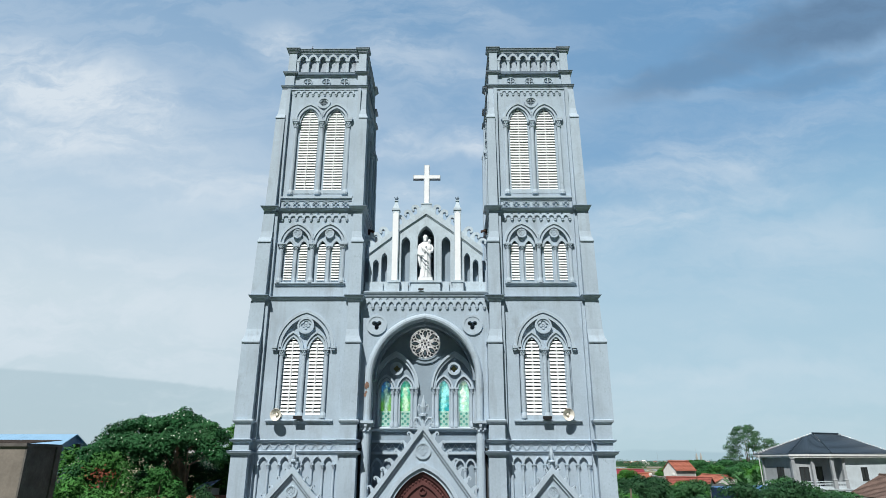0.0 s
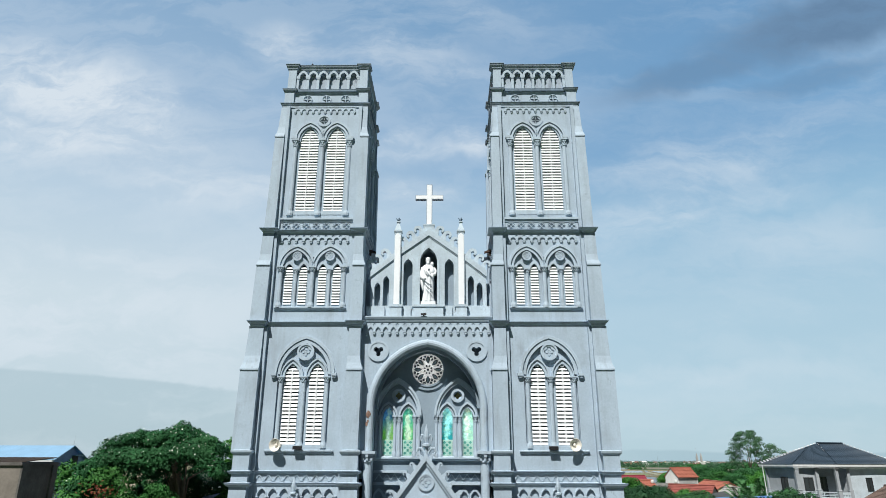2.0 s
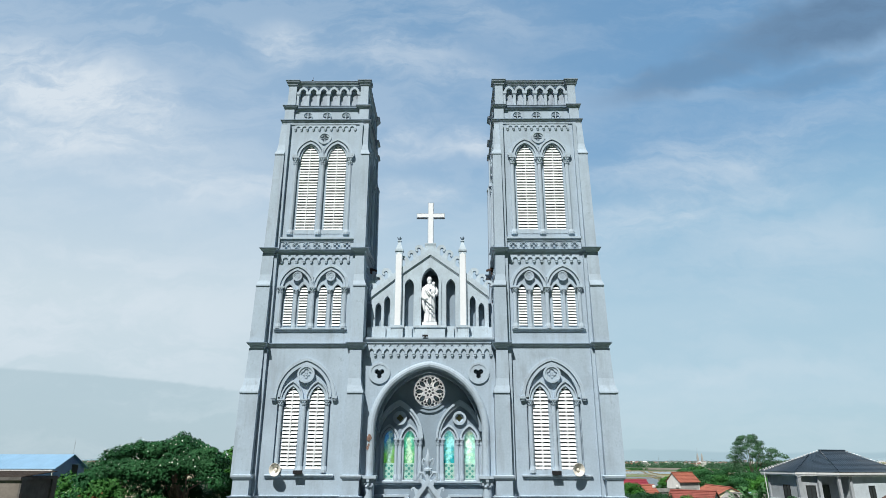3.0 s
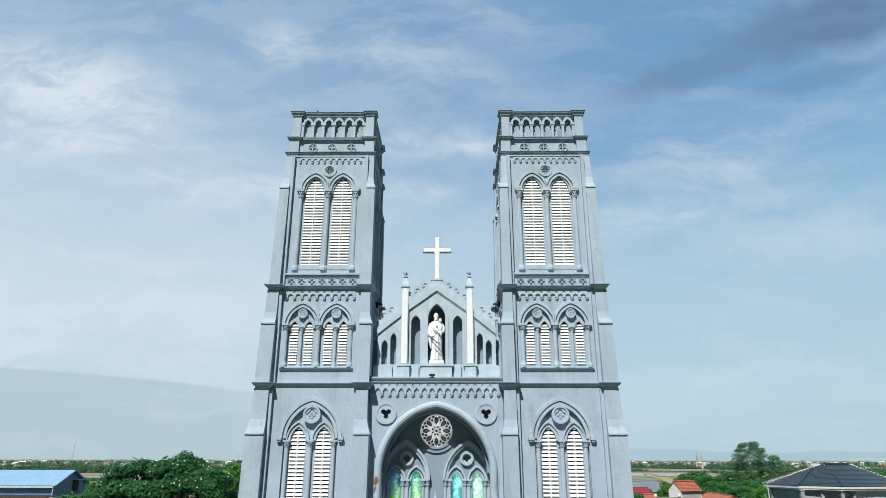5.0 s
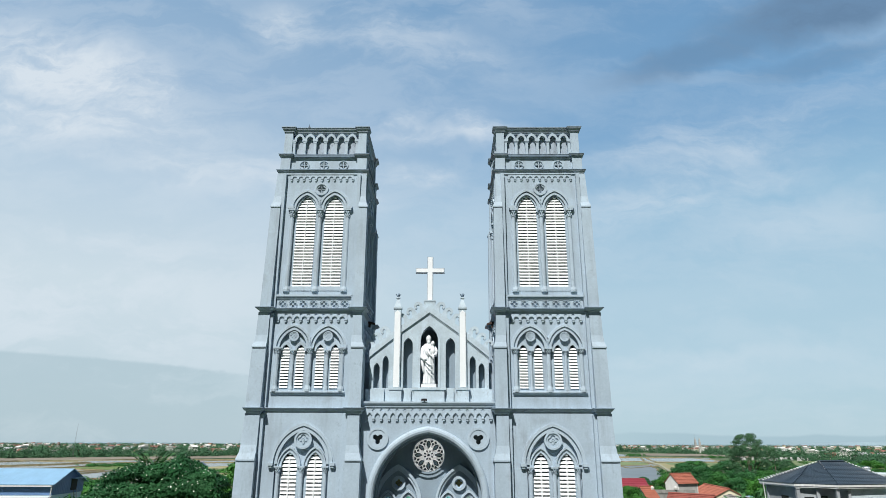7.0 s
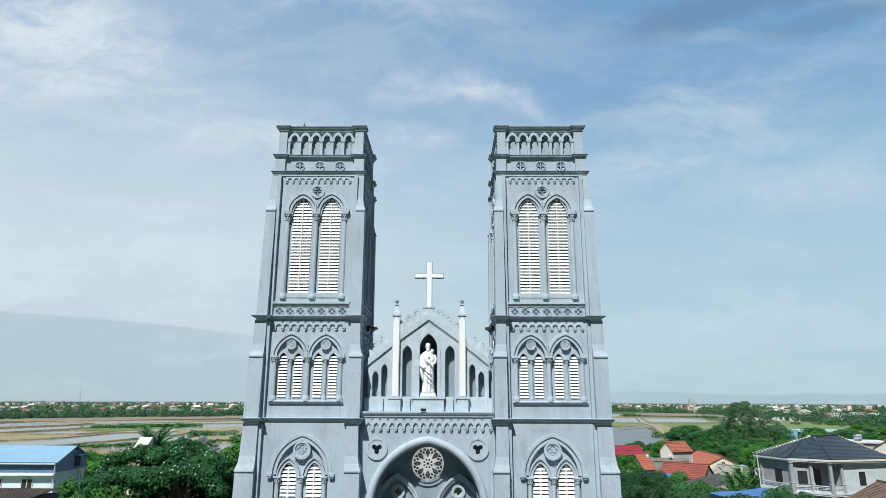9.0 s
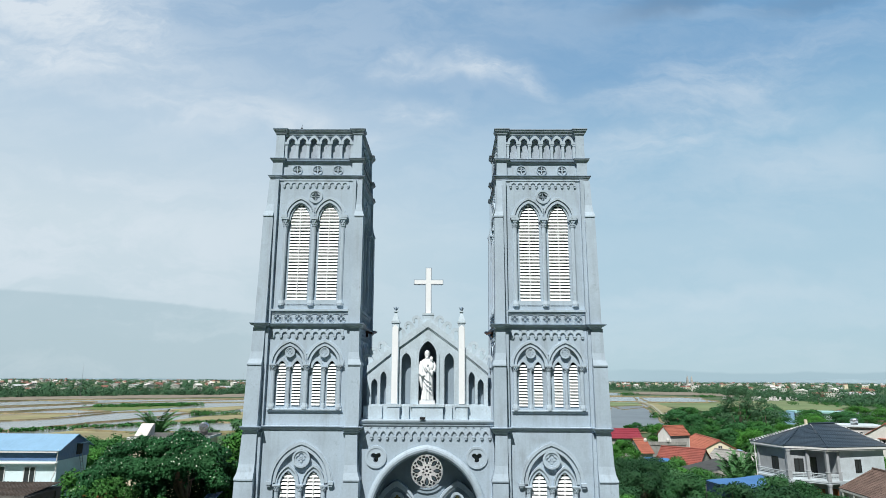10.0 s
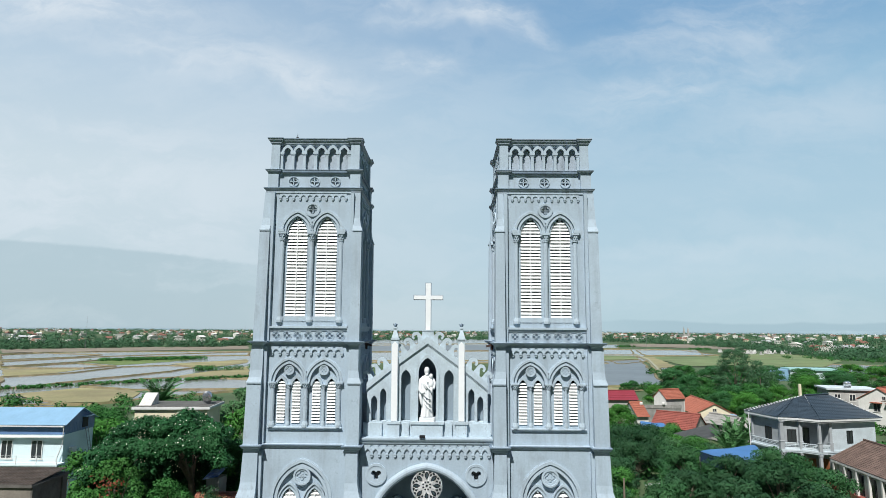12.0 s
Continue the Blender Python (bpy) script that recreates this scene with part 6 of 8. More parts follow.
P, N, FINE_P, FINE_N = [], [], [], []
for band_lo, band_hi, count, size in ((1.0, 1.14, 1300, 1.0), (1.18, 2.2, 1500, 1.25), (2.2, 4.2, 1100, 2.4), (4.2, 7.4, 900, 4.5)):
    for _ in range(count):
        a = rng.uniform(-52, 52)
        r = far_edge(a) * rng.uniform(band_lo, band_hi)
        if noise.noise(Vector((r * math.sin(radians(a)) * 0.006, r * math.cos(radians(a)) * 0.006, 1.7))) < -0.22 and band_lo > 1.0:
            continue
        x, y = r * math.sin(radians(a)) + 0.8, r * math.cos(radians(a)) - 25
        if r > 4300:
            continue
        h = rng.uniform(3.4, 8.2) * (1.3 if rng.random() < 0.12 else 1.0)
        near = band_lo == 1.0
        k = 150 if near else int(52 * min(size, 2.0))
        d = rng.normal(size=(k, 3))
        d /= np.linalg.norm(d, axis=1, keepdims=True)
        d[:, 2] = np.abs(d[:, 2])
        w = rng.uniform(2.5, 5.0) * size
        (FINE_P if near else P).append(np.array((x, y, 0.2)) + d * np.array((w, w, h)) * rng.uniform(0.6, 1.05, (k, 1)))
        m = d + rng.normal(size=(k, 3)) * 0.4 + np.array((0, -0.2, 0.45))
        (FINE_N if near else N).append(m / np.linalg.norm(m, axis=1, keepdims=True))
for _ in range(1500):
    a, r = rng.uniform(-48, 48), rng.uniform(2300, 4450)
    x, y = r * math.sin(radians(a)) + 0.8, r * math.cos(radians(a)) - 25
    k = 80
    d = rng.normal(size=(k, 3))
    d /= np.linalg.norm(d, axis=1, keepdims=True)
    d[:, 2] = np.abs(d[:, 2])
    w, h = rng.uniform(12, 30), rng.uniform(7, 14)
    P.append(np.array((x, y, 0.2)) + d * np.array((w, w, h)) * rng.uniform(0.5, 1.05, (k, 1)))
    m = d + rng.normal(size=(k, 3)) * 0.4 + np.array((0, -0.2, 0.45))
    N.append(m / np.linalg.norm(m, axis=1, keepdims=True))
P, N = np.concatenate(P), np.concatenate(N)
FINE_P, FINE_N = np.concatenate(FINE_P), np.concatenate(FINE_N)
tagged(new("wood_edge", leaf_mesh("wood_edge", FINE_P, FINE_N, 0.95, 0.7, rng, LEAF_FAR)), "hedge of green trees along the far fields", "woods", kind="stuff")
tagged(new("far_woods", leaf_mesh("far_woods", P, N, 1.6, 1.3, rng, LEAF_FAR)), "belts of green trees far across the fields", "woods", kind="stuff")

ROOF_RED = material("red roof tiles", (0.225, 0.066, 0.052), 0.75, vary=0.18, scale=0.8, fine=8, bump=0.2, stain=0.3, dirt=(0.2, 0.07, 0.05))
ROOF_ORANGE = material("orange roof tiles", (0.29, 0.098, 0.064), 0.75, vary=0.15, scale=0.8, fine=8, bump=0.2, stain=0.25, dirt=(0.3, 0.11, 0.07))
ROOF_OLD = material("old brown roof tiles", (0.115, 0.08, 0.068), 0.85, vary=0.3, scale=1.0, fine=6, bump=0.3, stain=0.5, dirt=(0.09, 0.065, 0.055), per_piece=0.2)
WALL_WHITE = material("whitewashed wall", (0.62, 0.62, 0.6), 0.8, vary=0.08, scale=0.6, fine=8, bump=0.1, streak=0.35, stain=0.2, dirt=(0.32, 0.31, 0.28))
WALL_CREAM = material("cream wall", (0.66, 0.6, 0.46), 0.8, vary=0.08, scale=0.6, fine=8, bump=0.1, streak=0.3, dirt=(0.35, 0.31, 0.24))
WALL_GREY = material("bare render wall", (0.36, 0.36, 0.35), 0.9, vary=0.14, scale=0.7, fine=7, bump=0.2, streak=0.4, stain=0.3, dirt=(0.18, 0.18, 0.17))
WINDOW_DARK = glassy("dark window glass", (0.03, 0.035, 0.04), 0.12)


def far_house(w, d, h, roof, mat, wall):
    e = thing("village_house", label="distant village house with a bright roof among trees", category="house", group="village houses")
    part("wall", boxed(-w / 2, w / 2, -d / 2, d / 2, 0, h), wall, e)
    bm = bmesh.new()
    if roof > 0:
        loft(bm, [[(x, -d / 2 - 0.5, h - 0.2), (x, 0, h + roof), (x, d / 2 + 0.5, h - 0.2)] for x in (-w / 2 - 0.4, w / 2 + 0.4)])
    else:
        box(bm, -w / 2 - 0.3, w / 2 + 0.3, -d / 2 - 0.3, d / 2 + 0.3, h, h + 0.4)
    part("roof", bm, mat, e)
    win = part("window", boxed(-0.6, 0.6, -d / 2 - 0.05, -d / 2 + 0.02, h - 2.3, h - 0.9), WINDOW_DARK, e)
    win.location = (-w * 0.25, 0, 0)
    again(win, e, Matrix.Translation((w * 0.25, 0, 0)))
    return e


# red muted, so that the haze of distance sits in the far roofs' colour
ROOF_HAZED = material("faded red tiles", (0.21, 0.095, 0.075), 0.8, vary=0.2, scale=0.3, fine=3)
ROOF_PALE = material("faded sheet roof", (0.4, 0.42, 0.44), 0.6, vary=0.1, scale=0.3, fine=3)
kinds = [(9, 8, 6.2, 2.2, ROOF_HAZED, WALL_WHITE), (7, 9, 7.6, 0, WALL_WHITE, WALL_WHITE), (11, 8, 5.0, 2.2, ROOF_HAZED, WALL_CREAM), (6, 10, 9.0, 1.6, WALL_WHITE, WALL_WHITE), (10, 8, 6.8, 0, WALL_GREY, WALL_WHITE),
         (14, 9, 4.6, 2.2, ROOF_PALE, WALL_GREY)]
spots = []
while len(spots) < 290:
    a = rng.uniform(-40, 40)
    r = far_edge(a) * (1.15 + 3.2 * rng.random() ** 1.3)
    spots.append((r * math.sin(radians(a)) + 0.8, r * math.cos(radians(a)) - 25, rng.uniform(-60, 60), rng.integers(0, 6)))
made = {}
for x, y, turn, k in spots:
    k = int(k)
    if k not in made:
        made[k] = far_house(*kinds[k])
        made[k].matrix_basis = pose(x, y, -2.2, 0, 0, turn)
    else:
        copy_thing(made[k], pose(x, y, -1.4 - 2.2 * rng.random(), 0, 0, turn))
# the town beyond: blocks and pitched roofs too small to tell apart
bm = bmesh.new()
town_mats = (WALL_WHITE, WALL_CREAM, WALL_GREY, ROOF_HAZED, ROOF_PALE)
for _ in range(480):
    a, r = rng.uniform(-42, 42), rng.uniform(1100, 4300)
    x, y = r * math.sin(radians(a)) + 0.8, r * math.cos(radians(a)) - 25
    w, d, h = rng.uniform(4, 10), rng.uniform(6, 10), rng.uniform(3, 6.5) * (1.5 if rng.random() < 0.12 else 1.0)
    turn = Matrix.Translation((x, y, 0)) @ Matrix.Rotation(rng.uniform(-1, 1), 4, "Z")
    n0 = len(bm.faces)
    vs = box(bm, -w / 2, w / 2, -d / 2, d / 2, 0, h)
    rise = rng.uniform(1.2, 2.4)
    top = loft(bm, [[(q, -d / 2 - 0.4, h), (q, 0, h + rise), (q, d / 2 + 0.4, h)] for q in (-w / 2 - 0.3, w / 2 + 0.3)])
    for v in vs + top[0] + top[1]:
        v.co = turn @ v.co
    bm.faces.ensure_lookup_table()
    wall, roof = int(rng.integers(0, 3)), int(rng.choice((0, 3, 3, 3, 4)))
    for q, f in enumerate(bm.faces[n0:]):
        f.material_index = wall if q < 6 else roof
town = part("far_town", bm, town_mats[0])
for m in town_mats[1:]:
    town.data.materials.append(m)
tagged(town, "sprawl of tiny white and red-roofed houses across the plain", "town", kind="stuff")

# graves and heaps at the field's edge
STONE_PALE = material("pale grave stone", (0.5, 0.5, 0.5), 0.8, vary=0.2, scale=0.3, fine=3, per_piece=0.3)
tomb = None
for i in range(46):
    x, y = 228 + rng.uniform(-2, 75), 470 + rng.uniform(-22, 42)
    if tomb is None:
        tomb = thing("tomb", label="small pale concrete tomb in the field cemetery", category="tomb", group="field tombs")
        part("base", boxed(-1.2, 1.2, -0.8, 0.8, 0, 0.9), STONE_PALE, tomb)
        part("headstone", boxed(-0.7, 0.7, 0.4, 0.7, 0.9, 2.4), STONE_PALE, tomb)
        tomb.matrix_basis = pose(x, y, 0, 0, 0, 20)
    else:
        copy_thing(tomb, pose(x, y, 0, 0, 0, rng.uniform(-30, 60)))

# distant church, masts, hills
far_church = thing("far_church", (581, 1500, 0), label="pale twin-spired church far across the plain", category="church")
for s in (-5, 5):
    bm = bmesh.new()
    loft(bm, [[(s + q * a, q * b, z) for a, b in ((-1, -1), (1, -1), (1, 1), (-1, 1))] for q, z in ((2.0, 0), (2.0, 17), (1.6, 17.5), (1.4, 21), (0.3, 26))])
    part("spire", bm, WALL_GREY, far_church)
part("nave", boxed(-5, 5, 0, 30, 0, 9), WALL_GREY, far_church)
STEEL = material("galvanised steel", (0.3, 0.31, 0.32), 0.5, metal=0.6, vary=0.1)


def mast(x, y, h, w):
    m = thing("radio_mast", (x, y, 0), label="slender steel radio mast beyond the fields", category="mast", group="radio masts")
    bm = bmesh.new()
    for a, b in ((-1, -1), (1, -1), (0, 1)):
        tube(bm, [(a * w, b * w, 0), (a * w * 0.25, b * w * 0.25, h)], [w * 0.16, w * 0.1], 4)
    part("lattice", bm, STEEL, m)
    part("aerial", boxed(-w * 0.08, w * 0.08, -w * 0.08, w * 0.08, h, h + 4), STEEL, m)


mast(-293, 480, 22, 0.45)
mast(-300, 900, 19, 0.45)
mast(312, 800, 20, 0.45)
mast(196, 590, 12, 0.35)
# pale blue tone puts distance haze into the hills
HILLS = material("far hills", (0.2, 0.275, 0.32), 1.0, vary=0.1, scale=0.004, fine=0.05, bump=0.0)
bm = bmesh.new()
low, high = [], []
for i in range(161):
    a = radians(-50 + 100 * i / 160)
    h = 7 + 42 * max(0.0, noise.noise(Vector((i * 0.06, 4.2, 0))) + 0.1) * (1.3 if i > 92 else 0.8)
    low.append((4450 * math.sin(a), 4450 * math.cos(a), -5))
    high.append((4500 * math.sin(a), 4500 * math.cos(a), h))
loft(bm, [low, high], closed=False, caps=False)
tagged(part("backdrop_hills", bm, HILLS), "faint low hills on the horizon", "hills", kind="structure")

# ---- houses round the church ----
def prism(bm, pts, z0, z1):
    loft(bm, [[(x, y, z) for x, y in pts] for z in (z0, z1)])


def slab_quad(bm, a, b, c, d, th):
    """A roof sheet with thickness between four corners."""
    n = (Vector(b) - Vector(a)).cross(Vector(d) - Vector(a)).normalized() * th
    if n.z < 0:
        n = -n
    loft(bm, [[Vector(p) for p in (a, b, c, d)], [Vector(p) + n for p in (a, b, c, d)]])


def tile_slope(bm, e0, e1, r1, r0, rows, step=0.045, cols=0):
    """A roof slope from the eave e0-e1 to the ridge r0-r1, in overlapping courses, with raised rolls."""
    e0, e1, r1, r0 = (Vector(v) for v in (e0, e1, r1, r0))
    n = (e1 - e0).cross(r0 - e0).normalized()
    if n.z < 0:
        n = -n
    for i in range(rows):
        u, v = i / rows, (i + 1.12) / rows
        v = min(v, 1.0)
        a, b = e0.lerp(r0, u), e1.lerp(r1, u)
        c, d = e1.lerp(r1, v), e0.lerp(r0, v)
        loft(bm, [[a, b, c, d], [a + n * step * 2, b + n * step * 2, c + n * step * 0.6, d + n * step * 0.6]])
        k = int((b - a).length / cols) if cols else 0
        for j in range(k):
            s = (j + 0.5) / k
            p, q = a.lerp(b, s), d.lerp(c, s)
            side = (b - a).normalized() * cols * 0.28
            loft(bm, [[p - side, p + side, p + n * step * 3.2], [q - side, q + side, q + n * step * 1.6]])


def ridge(bm, a, b, r=0.13):
    tube(bm, [a, Vector(a).lerp(Vector(b), 0.5), b], r, 8)


def pane_window(parent, cx, y, z0, z1, w, frame_mat, leaves=2, face=1):
    """A window in a wall that faces -y at y (before the parent's turn)."""
    bm = bmesh.new()
    plate(bm, [(cx - w / 2, z0), (cx + w / 2, z0), (cx + w / 2, z1), (cx - w / 2, z1)], [[(cx - w / 2 + 0.07, z0 + 0.07), (cx + w / 2 - 0.07, z0 + 0.07), (cx + w / 2 - 0.07, z1 - 0.07), (cx - w / 2 + 0.07, z1 - 0.07)]], y - 0.06, y + 0.05)
    for i in range(1, leaves):
        x = cx - w / 2 + w * i / leaves
        box(bm, x - 0.035, x + 0.035, y - 0.05, y + 0.04, z0 + 0.06, z1 - 0.06)
    f = part("window", bm, frame_mat, parent)
    part("pane", boxed(cx - w / 2 + 0.05, cx + w / 2 - 0.05, y - 0.02, y + 0.0, z0 + 0.05, z1 - 0.05), WINDOW_DARK, f)
    part("sill", boxed(cx - w / 2 - 0.1, cx + w / 2 + 0.1, y - 0.1, y + 0.02, z0 - 0.08, z0), WALL_WHITE, f)
    return f


def gabled_house(name, at, turn, w, d, eave, top, roof_mat, wall_mat, label, rows=10, over=0.4, gable_mat=None, windows=(), group=""):
    """Ridge along local y; the gable faces -y."""
    h = thing(name, at, turn, label=label, category="house", group=group)
    for y0 in (-d / 2, d / 2 - 0.2):
        bm = bmesh.new()
        plate(bm, [(-w / 2, 0), (w / 2, 0), (w / 2, eave), (0, top - 0.08), (-w / 2, eave)], [], y0, y0 + 0.2)
        part("gable_wall", bm, gable_mat or wall_mat, h)
    for s in (-1, 1):
        x0, x1 = sorted((s * w / 2, s * (w / 2 - 0.2)))
        part("wall", boxed(x0, x1, -d / 2 + 0.2, d / 2 - 0.2, 0, eave), wall_mat, h)
    k = (top - eave) / (w / 2)
    for s in (-1, 1):
        bm = bmesh.new()
        tile_slope(bm, (s * (w / 2 + over), -d / 2 - over * 0.5, eave - over * k), (s * (w / 2 + over), d / 2 + over * 0.5, eave - over * k), (0, d / 2 + over * 0.5, top), (0, -d / 2 - over * 0.5, top), rows, 0.035, 0.3)
        part("roof", bm, roof_mat, h)
    bm = bmesh.new()
    ridge(bm, (0, -d / 2 - over * 0.5, top + 0.08), (0, d / 2 + over * 0.5, top + 0.08))
    part("ridge", bm, roof_mat, h)
    for cx, z0, z1, ww in windows:
        pane_window(h, cx, -d / 2, z0, z1, ww, WALL_GREY)
    return h


# two-storey house with a dark hipped roof
ROOF_SLATE = material("dark blue-grey tiles", (0.026, 0.042, 0.06), 0.5, vary=0.12, scale=1.2, fine=9, bump=0.15, spec=0.5, stain=0.15, dirt=(0.12, 0.13, 0.14))
TRIM_WHITE = material("white render trim", (0.62, 0.64, 0.65), 0.75, vary=0.07, scale=1.0, fine=10, streak=0.3, dirt=(0.35, 0.35, 0.33))
RENDER_GREY = material("unpainted cement render", (0.47, 0.54, 0.585), 0.85, vary=0.12, scale=0.9, fine=8, bump=0.15, stain=0.35, dirt=(0.24, 0.25, 0.25))
DOOR_BROWN = material("varnished timber", (0.28, 0.11, 0.05), 0.45, vary=0.15, scale=3, fine=20)


CEMENT_WALL = material("bare cement wall", (0.31, 0.34, 0.365), 0.9, vary=0.14, scale=0.7, fine=7, bump=0.2, streak=0.4, stain=0.35, dirt=(0.19, 0.2, 0.21))


def hip_house():
    h = thing("two_storey_house", label="two-storey rendered house with balconies and a dark hipped tile roof", category="house")
    eave = [(52.2, 50.3), (43.7, 48.2), (42.0, 49.75), (40.0, 50.3), (38.9, 55.3), (38.75, 56.0), (49.7, 59.3)]
    along, inward = Vector((0.962, 0.273)), Vector((-0.273, 0.962))
    mid = Vector((45.0, 53.3))
    EAVE, TOP = 7.3, 9.85

    def inset(d):
        """The eaves line drawn in by d metres."""
        out = []
        n = len(eave)
        for i in range(n):
            p, a, b = Vector(eave[i]), Vector(eave[i - 1]), Vector(eave[(i + 1) % n])
            e, f = (p - a).normalized(), (b - p).normalized()
            ne, nf = Vector((e.y, -e.x)), Vector((f.y, -f.x))
            q = (ne + nf)
            q = q / max(q.dot(ne), 0.5)
            out.append(tuple(p + q * d * (1 if (mid - p).dot(q) > 0 else -1)))
        return out
    e = [Vector(p) for p in inset(0.5)]
    K = e[1] + along * 1.55
    recess = [K, K + inward * 1.9, e[2] + inward * 1.5 + along * 0.55, e[2] + along * 0.25]
    upper = [e[0]] + recess + [e[3], e[4], e[5], e[6]]
    bm = bmesh.new()
    prism(bm, upper, 3.9, EAVE)
    part("upper_wall", bm, CEMENT_WALL, h, "cement-rendered upper storey")
    bm = bmesh.new()
    prism(bm, [K - inward * 0.012, e[0] - inward * 0.012, e[0], K], 0.02, EAVE - 0.15)
    part("painted_face", bm, RENDER_GREY, h, "pale painted side wall")
    bm = bmesh.new()
    prism(bm, [e[0]] + [K, K + inward * 1.9, e[2] + inward * 1.6, e[3] + inward * 0.8, e[4], e[5], e[6]], 0, 3.6)
    part("lower_wall", bm, CEMENT_WALL, h)
    bm = bmesh.new()
    prism(bm, inset(0.06), EAVE - 0.14, EAVE + 0.02)
    prism(bm, inset(-0.02), EAVE + 0.02, EAVE + 0.3)
    part("fascia", bm, TRIM_WHITE, h, "white eaves moulding")
    slab = [e[0], K - inward * 0.15, e[1] - inward * 0.2 - along * 0.2, e[2] - inward * 0.3, e[3] - inward * 0.35 - along * 0.3, e[4] - along * 0.4, e[5], e[6]]
    bm = bmesh.new()
    prism(bm, slab, 3.56, 3.72)
    prism(bm, [mid + (p - mid) * 1.012 for p in slab], 3.72, 3.92)
    part("balcony_slab", bm, RENDER_GREY, h)
    # roof: main ridge, and a lower wing that hips to the front
    r0, r1 = Vector((44.2, 52.2, TOP)), Vector((48.2, 53.8, TOP))
    c = [Vector((*p, EAVE + 0.28)) for p in inset(-0.06)]
    wing = c[4].lerp(r0, 0.83)
    slopes = ((c[1], c[0], r1, r0), (c[0], c[6], r1, r1), (c[6], c[5], r0, r1), (c[5], c[4], r0, r0), (c[4], c[3], wing, wing), (c[3], c[2], r0.lerp(wing, 0.5), wing), (c[2], c[1], r0, r0.lerp(wing, 0.5)))
    for a, b, rb, ra in slopes:
        bm = bmesh.new()
        tile_slope(bm, a, b, rb, ra, 17, 0.018, 0.3)
        part("roof", bm, ROOF_SLATE, h, "dark blue-grey tiled slope")
    up = Vector((0, 0, 0.1))
    bm = bmesh.new()
    ridge(bm, r0 + up, r1 + up, 0.1)
    part("ridge", bm, ROOF_SLATE, h)
    white_worn = material("worn white hip mortar", (0.5, 0.52, 0.54), 0.8, vary=0.25, scale=2.5, fine=9, stain=0.7, dirt=(0.1, 0.12, 0.14), per_piece=0.35)
    for a, b, pale in ((c[0], r1, True), (c[4], r0, True), (c[1], r0, False), (c[3], wing, False), (c[6], r1, True), (c[5], r0, True)):
        n = int((b - a).length / 0.34)
        first = None
        step = (b - a) / n
        for k in range(n):
            bent = 0.1 * math.sin(math.pi * k / n) if not pale else 0.0
            if first is None:
                bm = bmesh.new()
                tube(bm, [Vector(), step * 0.3, step * 0.6], [0.06, 0.06, 0.045], 6)
                first = part("hip_tile", bm, white_worn if pale else ROOF_SLATE, h)
                o = first
            else:
                o = again(first, h, Matrix())
            o.location = a + step * k + up + Vector((bent, 0, 0))
    bm = bmesh.new()
    steps = [c[1].lerp(r0, u) + Vector((0.12 * math.sin(3.1 * (u - 0.5)), 0, 0.07)) for u in (0.6, 0.68, 0.76, 0.84, 0.92, 1.0)]
    tube(bm, steps, [0.012, 0.022, 0.035, 0.04, 0.03, 0.015], 6)
    part("mortar_line", bm, white_worn, h, "white mortar along the hip")
    # balcony columns, low parapet, rails and pierced end panel
    rail = [K - inward * 0.05, e[1] - inward * 0.08 - along * 0.08, e[2] - inward * 0.12, e[3] - inward * 0.18 - along * 0.12, e[4] - along * 0.2]
    for p, q0 in ((rail[1], 0.2), (rail[2] + along * 0.12, 0.22), (rail[3], 0.24), (K, 0.2), (e[4], 0.2)):
        bm = bmesh.new()
        for z0, z1 in ((0, 3.55), (3.92, EAVE - 0.1)):
            loft(bm, [[(p.x - q, p.y - q, z), (p.x + q, p.y - q, z), (p.x + q, p.y + q, z), (p.x - q, p.y + q, z)] for q, z in ((q0, z0), (q0, z0 + 0.85), (q0 + 0.03, z0 + 0.87), (q0 + 0.03, z0 + 0.93), (q0 - 0.05, z0 + 0.95), (q0 - 0.05, z1 - 0.25), (q0 - 0.01, z1 - 0.22), (q0 + 0.01, z1))])
        # columns take the darker cement in place of shade from the eaves
        part("column", bm, CEMENT_WALL, h)
    for i, (a, b) in enumerate(zip(rail, rail[1:])):
        d = (b - a)
        s = Vector((-d.y, d.x)).normalized() * 0.08
        bm = bmesh.new()
        if i == 0:
            # solid end panel with square holes
            L = d.length
            plate(bm, [(0, 3.92), (L, 3.92), (L, 4.62), (0, 4.62)], [[(x - 0.1, 4.17), (x + 0.1, 4.17), (x + 0.1, 4.37), (x - 0.1, 4.37)] for x in (L * 0.25, L * 0.5, L * 0.75)], -0.08, 0.08)
            turn = Matrix.Rotation(math.atan2(d.y, d.x), 4, "Z")
            for v in bm.verts:
                v.co = Vector((a.x, a.y, 0)) + turn @ v.co
        else:
            prism(bm, [a - s, b - s, b + s, a + s], 3.92, 4.12)
            prism(bm, [a - s * 0.7, b - s * 0.7, b + s * 0.7, a + s * 0.7], 4.58, 4.66)
            for z in (4.28, 4.43):
                tube(bm, [(a.x, a.y, z), ((a.x + b.x) / 2, (a.y + b.y) / 2, z), (b.x, b.y, z)], 0.028, 6)
        part("balcony_rail", bm, RENDER_GREY, h)
        if i == 0:
            continue
        n = max(2, int(d.length / 0.7))
        first = None
        for k in range(n):
            p = a.lerp(b, (k + 0.5) / n)
            if first is None:
                bm = bmesh.new()
                lathe(bm, 0, 0, [(0.03, 4.1), (0.025, 4.3), (0.025, 4.5), (0.035, 4.6)], 7)
                first = part("rail_post", bm, RENDER_GREY, h)
                first.location = (p.x, p.y, 0)
            else:
                again(first, h, Matrix.Translation((p.x, p.y, 0)))

